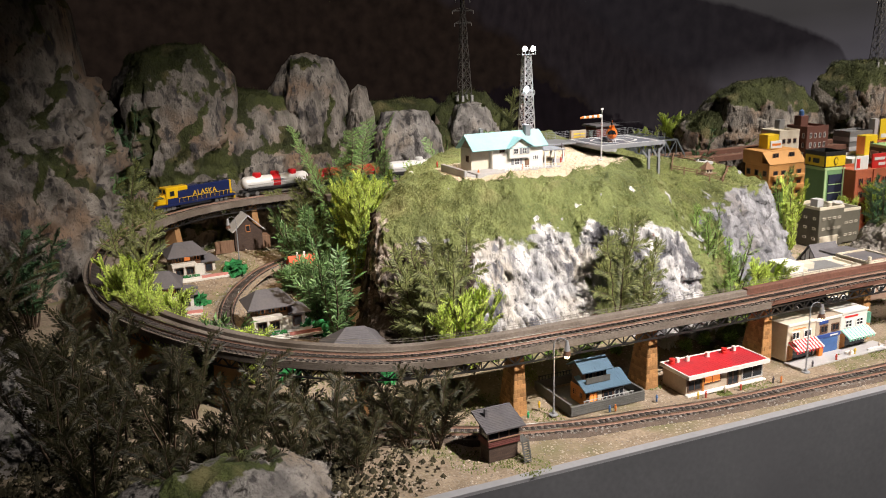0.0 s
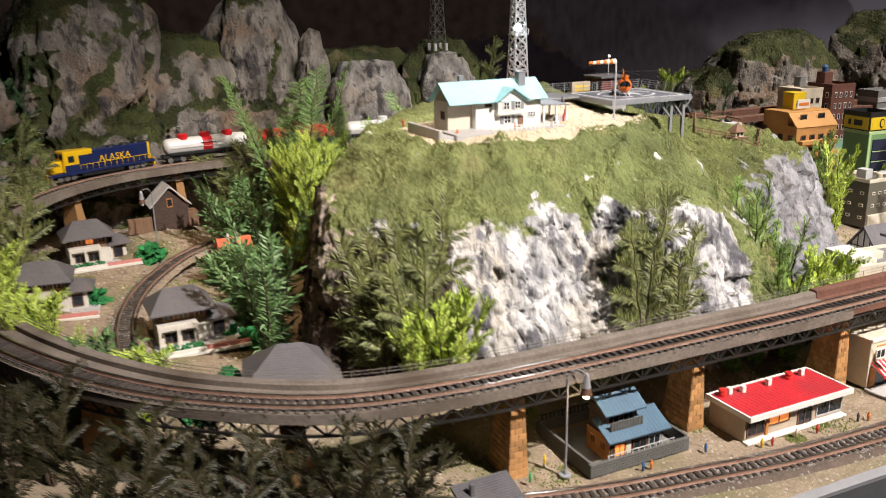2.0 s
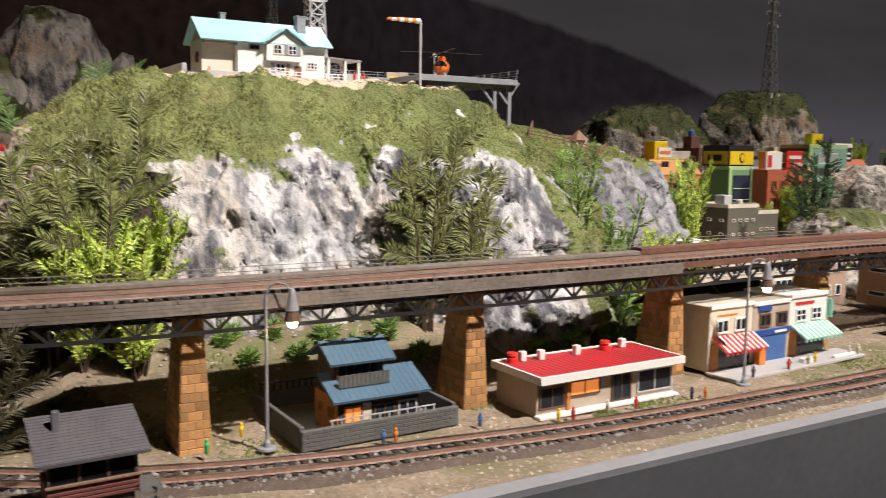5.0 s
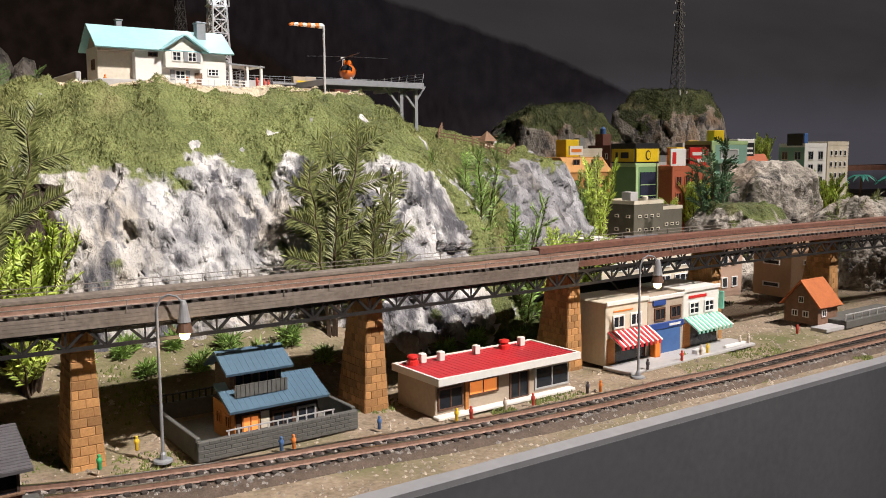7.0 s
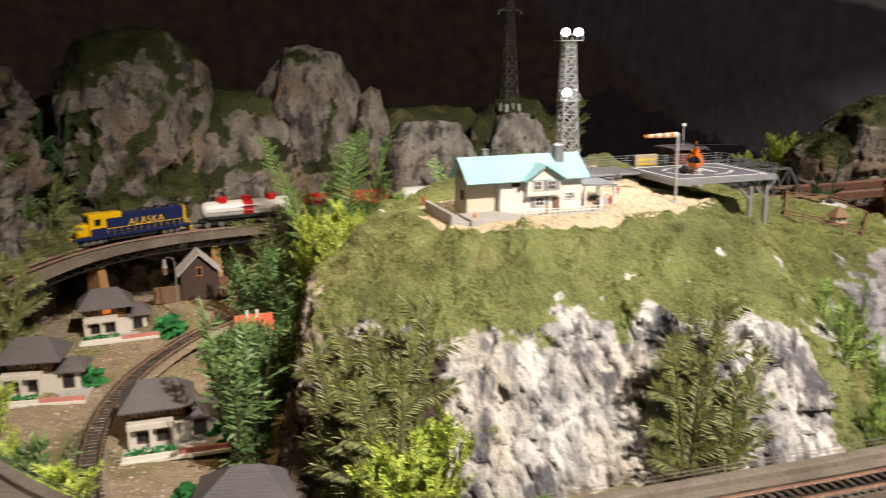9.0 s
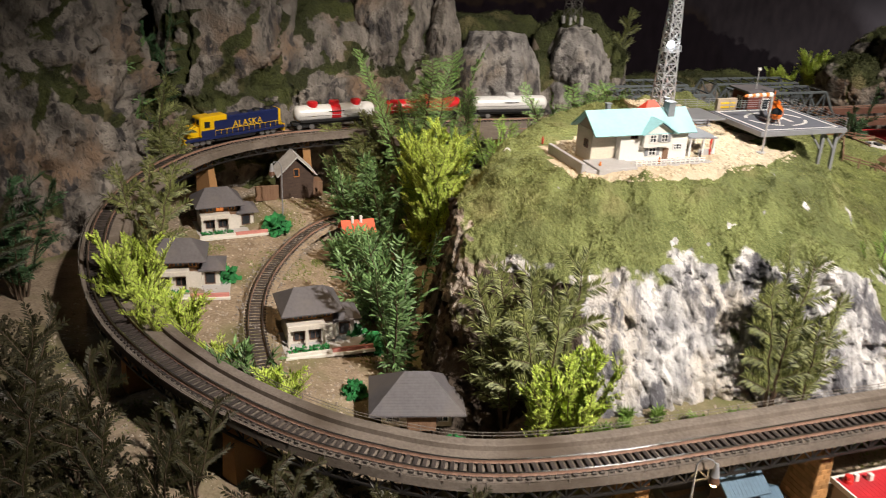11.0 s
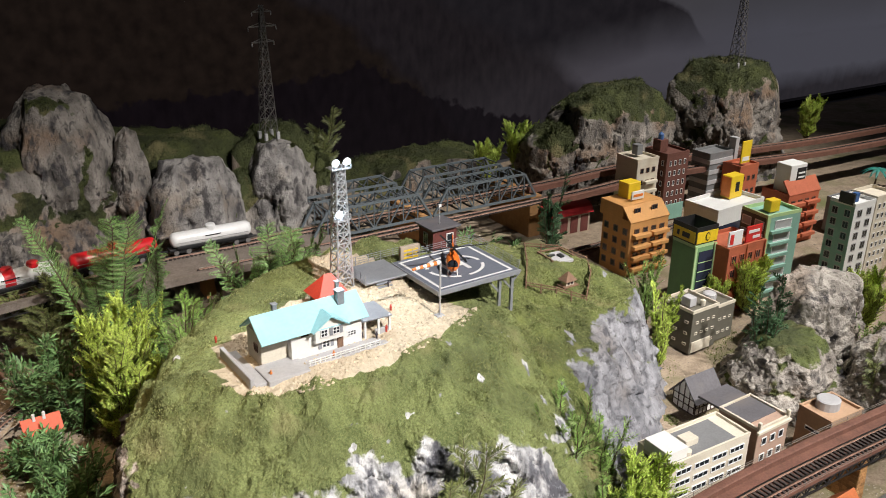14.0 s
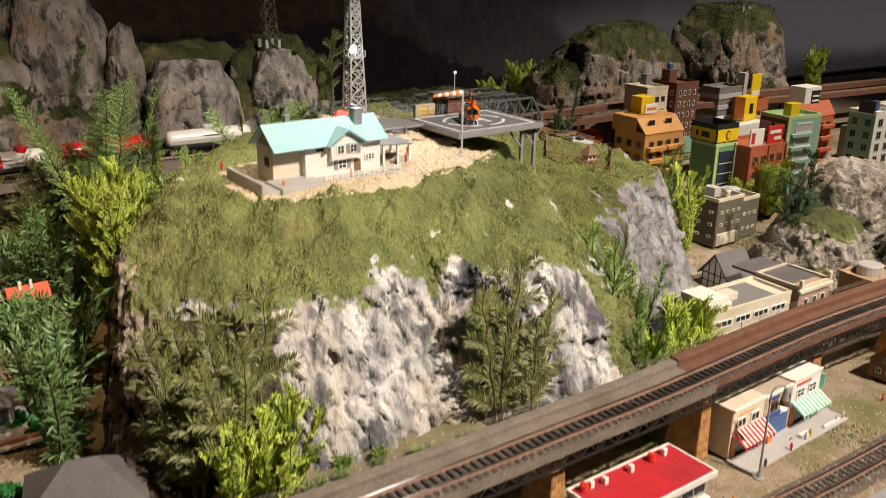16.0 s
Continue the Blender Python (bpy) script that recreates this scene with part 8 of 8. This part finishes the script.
plant("cypress", (56.0, 177.0, 4.0), 7.0, 831, CYP, wide=0.9)
plant("grassy", (80.0, 114.0), 7.0, 84, GRS, wide=1.0)
plant("fir", (75.5, 107.0), 8.0, 85, FIR, wide=0.8)
plant("cypress", (84.5, 121.0), 8.0, 86, CYP, wide=1.1)
plant("leafy", (47.0, 140.0), 7.0, 87, LFY, wide=1.0)
plant("cypress", (122.0, 184.0, 6.0), 8.0, 88, CYP, wide=1.0)
plant("fir", (27.5, 168.0, 8.0), 12.0, 89, FIR, wide=0.6, stems=4)
# low growth under the bridge
for k, (x, y) in enumerate(((16.8, 87.4), (19.2, 88.3), (25.0, 89.2), (38.5, 91.5), (18.0, 86.2), (20.4, 86.8), (21.8, 88.0), (23.6, 87.4), (26.6, 88.4), (33.5, 89.6), (35.6, 90.6), (15.2, 86.0), (17.2, 88.4))):
    plant("grassy", (x, y), 0.8 + 0.25 * (k % 4), 100 + k, "low green ground shrub", wide=1.3, stems=8)


def palm(x, y, z, seed):
    t = thing("palm", "teal plastic palm with a thin trunk", "palm", (x, y, z), 0, "palms by the far line")
    rnd = random.Random(seed)
    bm = bmesh.new()
    rod(bm, (0, 0, 0), (0.2, 0, 4.0), 0.18, 0.12, 7)
    part("trunk", bm, STEM, t)
    bm = bmesh.new()
    for k in range(11):
        a = 2 * math.pi * k / 11 + rnd.uniform(-0.2, 0.2)
        d = Vector((math.cos(a), math.sin(a), 0))
        s = Vector((-d.y, d.x, 0)) * 0.34
        last = None
        for j in range(6):
            f = j / 5
            c = Vector((0.2, 0, 4.0)) + d * (2.6 * f) + Vector((0, 0, 0.9 * f - 1.9 * f * f))
            w = (1 - abs(2 * f - 0.8) * 0.6) * (0.2 if j == 5 else 1)
            row = [bm.verts.new(c - s * w - Vector((0, 0, 0.12))), bm.verts.new(c), bm.verts.new(c + s * w - Vector((0, 0, 0.12)))]
            if last:
                bm.faces.new((last[0], last[1], row[1], row[0]))
                bm.faces.new((last[1], last[2], row[2], row[1]))
            last = row
    part("fronds", bm, LEAF["palm"], t)


for k, (x, y) in enumerate(((118, 160), (127, 164), (130, 158), (136, 166), (122, 152))):
    palm(x, y, 3.5, k)


# ---------------------------------------------------------------- the train on the far side of the curve
LOCO_YELLOW = paint("locomotive_yellow", (0.78, 0.48, 0.01), 0.35, 100, 0.06, coat=0.3)
LOCO_BLUE = paint("locomotive_navy", (0.012, 0.02, 0.085), 0.35, 100, 0.15, coat=0.3)
TANK_RED = paint("tank_red", (0.55, 0.015, 0.02), 0.3, 90, 0.08, coat=0.4)
TANK_WHITE = paint("tank_white", (0.72, 0.71, 0.69), 0.3, 90, 0.05, coat=0.4)
WHEEL = paint("wheel_steel", (0.30, 0.29, 0.28), 0.4, 90, 0.2, metal=0.7)


def along_line(path, s):
    """The place and heading at s cm along a line of even points."""
    L = (path[1] - path[0]).length
    i = max(0, min(len(path) - 2, int(s / L)))
    p = path[i].lerp(path[i + 1], s / L - i)
    d = path[i + 1] - path[i]
    return p, math.degrees(math.atan2(d.y, d.x))


def bogie(t, x, wheels):
    b = solid("truck", t, BLACK, x - 0.95, -0.5, 0.18, x + 0.95, 0.5, 0.55, 0.04, "black wheel truck")
    for w in range(wheels):
        wx = x - 0.72 + 1.44 * w / (wheels - 1)
        for y in (-0.52, 0.52):
            bm = bmesh.new()
            rod(bm, (wx, y - 0.06, 0.3), (wx, y + 0.06, 0.3), 0.3, 0.3, 14)
            part("wheel", bm, WHEEL, b)
    return b


def locomotive(s):
    p, a = along_line(UPPER, s)
    t = thing("locomotive", "yellow and dark blue diesel locomotive with lettered sides", "locomotive", (p.x, p.y, p.z), a + 180)
    for x in (-4.0, 4.0):
        bogie(t, x, 3)
    solid("frame", t, LOCO_BLUE, -6.1, -0.85, 0.55, 6.1, 0.85, 0.85, 0.04)
    solid("fuel_tank", t, BLACK, -2.4, -0.7, 0.15, 2.4, 0.7, 0.6, 0.1)
    solid("long_hood", t, LOCO_BLUE, -5.5, -0.62, 0.85, 2.6, 0.62, 2.75, 0.1)
    solid("hood_end", t, LOCO_YELLOW, -5.75, -0.64, 0.85, -5.45, 0.64, 2.7, 0.08, "yellow hood end")
    solid("cab_roof_block", t, LOCO_YELLOW, 1.0, -0.66, 2.35, 2.8, 0.66, 2.95, 0.08, "yellow roof block")
    solid("cab", t, LOCO_YELLOW, 2.6, -0.82, 0.85, 4.3, 0.82, 3.0, 0.1, "yellow cab")
    solid("cab_skirt", t, LOCO_BLUE, 2.55, -0.84, 0.85, 4.2, 0.84, 1.6, 0.03)
    solid("short_hood", t, LOCO_YELLOW, 4.3, -0.6, 0.85, 5.6, 0.6, 2.1, 0.12, "yellow nose")
    for x in (-4.4, -3.0, -1.4):
        bm = bmesh.new()
        rod(bm, (x, 0, 2.75), (x, 0, 2.92), 0.45, 0.4, 14)
        part("roof_fan", bm, BLACK, t)
    window(t, 0.6, 0.6, (3.5, -0.83, 1.9), 0, BLACK, GLASS, 0)
    window(t, 0.6, 0.6, (3.5, 0.83, 1.9), 180, BLACK, GLASS, 0)
    for y in (-0.42, 0.42):
        window(t, 0.5, 0.5, (4.31, y, 2.25), 90, BLACK, GLASS, 0)
    for y in (-1, 1):
        for k in range(13):
            strut("rail_post", t, (-5.6 + k * 0.68, y * 0.82, 0.85), (-5.6 + k * 0.68, y * 0.82, 1.45), 0.04, LOCO_YELLOW)
        strut("hand_rail", t, (-5.6, y * 0.82, 1.45), (2.56, y * 0.82, 1.45), 0.045, LOCO_YELLOW)
        wording(t, "ALASKA", 0.95, (-1.5, y * 0.635, 1.75), 0 if y < 0 else 180, LOCO_YELLOW, spread=1.1)
    for x in (-6.15, 5.95):
        solid("pilot", t, LOCO_YELLOW, x, -0.8, 0.15, x + 0.2, 0.8, 0.95, 0.03, "yellow end plate")
    strut("coupler", t, (-6.6, 0, 0.5), (6.6, 0, 0.5), 0.2, BLACK)


def tank_car(s, shell, bands, domes, label):
    p, a = along_line(UPPER, s)
    t = thing("tank_car", label, "tank car", (p.x, p.y, p.z), a + 180, "tank cars of the train")
    for x in (-3.6, 3.6):
        bogie(t, x, 2)
    solid("frame", t, BLACK, -5.1, -0.6, 0.55, 5.1, 0.6, 0.8, 0.04)
    bm = bmesh.new()
    prof = [(-4.85, 0.2), (-4.75, 0.62), (-4.5, 0.85), (-4.2, 0.92), (4.2, 0.92), (4.5, 0.85), (4.75, 0.62), (4.85, 0.2)]
    rings = [[bm.verts.new((x, r * math.cos(2 * math.pi * k / 24), 1.72 + r * math.sin(2 * math.pi * k / 24))) for k in range(24)] for x, r in prof]
    for a0, b0 in zip(rings, rings[1:]):
        for k in range(24):
            bm.faces.new((a0[k], b0[k], b0[(k + 1) % 24], a0[(k + 1) % 24]))
    bm.faces.new(rings[0])
    bm.faces.new(rings[-1][::-1])
    bmesh.ops.recalc_face_normals(bm, faces=bm.faces)
    part("tank", bm, shell, t, smooth=True)
    for x in bands:
        bm = bmesh.new()
        rod(bm, (x - 0.55, 0, 1.72), (x + 0.55, 0, 1.72), 0.935, 0.935, 24)
        part("band", bm, TANK_RED, t, "red painted band")
    for x, m in domes:
        bm = bmesh.new()
        turned(bm, [(0.62, 2.45), (0.60, 2.95), (0.5, 3.05), (0.2, 3.1)], 16, at=(x, 0))
        part("dome", bm, m, t)
    solid("skirt", t, BLACK, -4.3, -0.86, 0.8, 4.3, 0.86, 1.15, 0.05)
    for y in (-0.96, 0.96):
        strut("side_rail", t, (-4.3, y, 1.6), (4.3, y, 1.6), 0.05, PALE_GREY)
    solid("walkway", t, BLACK, -0.9, -1.0, 1.95, 0.9, 1.0, 2.02, 0)
    strut("coupler", t, (-5.6, 0, 0.5), (5.6, 0, 0.5), 0.2, BLACK)


NOSE = min(range(len(UPPER)), key=lambda i: (UPPER[i].x + 22.5) ** 2 + (UPPER[i].y - 124.0) ** 2) * (UPPER[1] - UPPER[0]).length
locomotive(NOSE + 6.5)
s = NOSE + 6.5 + 12.2
for k in range(3):
    if k == 0:
        tank_car(s, TANK_WHITE, (0.0,), ((-2.6, TANK_RED), (0, TANK_RED), (2.6, TANK_RED)), "white tank car with a red band and three red domes")
    elif k % 2:
        tank_car(s, TANK_RED, (), ((0, TANK_RED),), "glossy red tank car with one dome")
    else:
        tank_car(s, TANK_WHITE, (), ((0, TANK_WHITE),), "white tank car with one dome")
    s += 11.2


# ---------------------------------------------------------------- loose scatter, uncounted
def scatter(name, label, count, where, size, mat, seed, flat=0.6):
    """Small angular stones or flakes strewn over the ground as one object."""
    rnd = random.Random(seed)
    v, f = [], []
    made = 0
    while made < count:
        p = where(rnd)
        if p is None:
            continue
        made += 1
        r = size * (0.5 + rnd.random() ** 2 * 1.4)
        a = rnd.uniform(0, 6.28)
        b = len(v)
        for k in range(4):
            w = r * rnd.uniform(0.7, 1.2)
            v.append(((p[0] + w * math.cos(a + 1.57 * k)) * CM, (p[1] + w * math.sin(a + 1.57 * k)) * CM, (p[2] - 0.02) * CM))
        v.append((p[0] * CM, p[1] * CM, (p[2] + r * flat * rnd.uniform(0.6, 1.3)) * CM))
        v.append((p[0] * CM, p[1] * CM, (p[2] - r * 0.5) * CM))
        for k in range(4):
            f.append((b + k, b + (k + 1) % 4, b + 4))
            f.append((b + (k + 1) % 4, b + k, b + 5))
    me = bpy.data.meshes.new(name)
    me.from_pydata(v, [], f)
    me.materials.append(mat)
    ob = new(name, me)
    return tagged(ob, label, "scatter", kind="stuff")


def street_spot(rnd):
    p = uv(rnd.uniform(-30, 95), EDGE_V + 0.2 + rnd.random() ** 1.3 * 26)
    return (p.x, p.y, ground_z(p.x, p.y))


def village_spot(rnd):
    x, y = rnd.uniform(-26, 8), rnd.uniform(84, 134)
    return (x, y, ground_z(x, y))


def town_spot(rnd):
    x, y = rnd.uniform(42, 110), rnd.uniform(96, 165)
    return (x, y, ground_z(x, y))


def ballast_spot(rnd):
    path = LOWER if rnd.random() < 0.6 else VILLAGE
    i = rnd.randrange(len(path) - 1)
    o = rnd.gauss(0, 0.9)
    if abs(o) > 1.9:
        return None
    p = path[i] + (path[i + 1] - path[i]) * rnd.random() + side_of(path, i) * o
    return (p.x, p.y, p.z - 0.28 - max(0, abs(o) - 1.1) * 0.6)


scatter("grit", "pale grit and pebbles strewn along the street", 26000, street_spot, 0.085, GRAVEL, 1)
scatter("grit", "sandy grit strewn through the village", 12000, village_spot, 0.10, GRAVEL, 2)
scatter("grit", "grit strewn between the town buildings", 3000, town_spot, 0.12, GRAVEL, 3)
scatter("ballast_stones", "grey ballast stones between the sleepers", 17000, ballast_spot, 0.085, material("ballast_stone", (0.10, 0.09, 0.08), (0.34, 0.31, 0.28), 300, 0.9, 0.5, random_by="island"), 4)
FLOCK = material("green_flock", (0.07, 0.095, 0.02), (0.22, 0.24, 0.075), 300, 0.95, 0.5, random_by="island")


def patch(spots):
    def pick(rnd):
        x, y, r = rnd.choice(spots)
        a, d = rnd.uniform(0, 6.28), r * math.sqrt(rnd.random())
        px, py = x + d * math.cos(a), y + d * math.sin(a)
        return (px, py, ground_z(px, py))
    return pick


rnd = random.Random(77)
spots = [(rnd.uniform(8, 60), 0, rnd.uniform(0.6, 2.2)) for _ in range(46)]
spots = [(x, 63.5 + 0.344 * x + rnd.uniform(1, 30), r) for x, _, r in spots] + [(rnd.uniform(-24, 6), rnd.uniform(84, 130), rnd.uniform(1, 3)) for _ in range(30)] + [(rnd.uniform(45, 85), rnd.uniform(105, 130), rnd.uniform(1, 3.5)) for _ in range(30)]
scatter("flock", "patches of green flock on the ground", 34000, patch(spots), 0.055, FLOCK, 5, 1.6)


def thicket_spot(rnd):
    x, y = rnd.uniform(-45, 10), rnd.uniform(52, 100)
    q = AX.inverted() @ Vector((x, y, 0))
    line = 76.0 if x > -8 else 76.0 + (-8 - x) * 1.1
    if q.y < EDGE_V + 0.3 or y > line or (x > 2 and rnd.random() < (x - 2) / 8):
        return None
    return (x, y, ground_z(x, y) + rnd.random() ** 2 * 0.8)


# dark flakes added over the ground so that their colour stands for shade
scatter("leaf_litter", "dark brown flakes strewn to darken the shaded ground outside the curved track", 26000, thicket_spot, 0.15, material("shade_dark_flake", (0.016, 0.015, 0.007), (0.075, 0.062, 0.03), 200, 0.95, 0.5, random_by="island"), 9, 1.2)


def yard_spot(rnd):
    x, y = rnd.uniform(12, 33), rnd.uniform(98, 119)
    if x + 0.9 * (y - 110) > 32.0 or x < 13.2 or (x < 20.5 and y > 106.0 + 0.9 * (x - 12.5)):
        return None
    z = hill_z(x, y)
    return (x, y, z) if z > 15.85 else None


scatter("yard_stones", "pale sandy stones round the mountain station", 3500, yard_spot, 0.13, material("pale_yard_stone", (0.38, 0.30, 0.20), (0.70, 0.60, 0.44), 300, 0.95, 0.5, random_by="island"), 12)
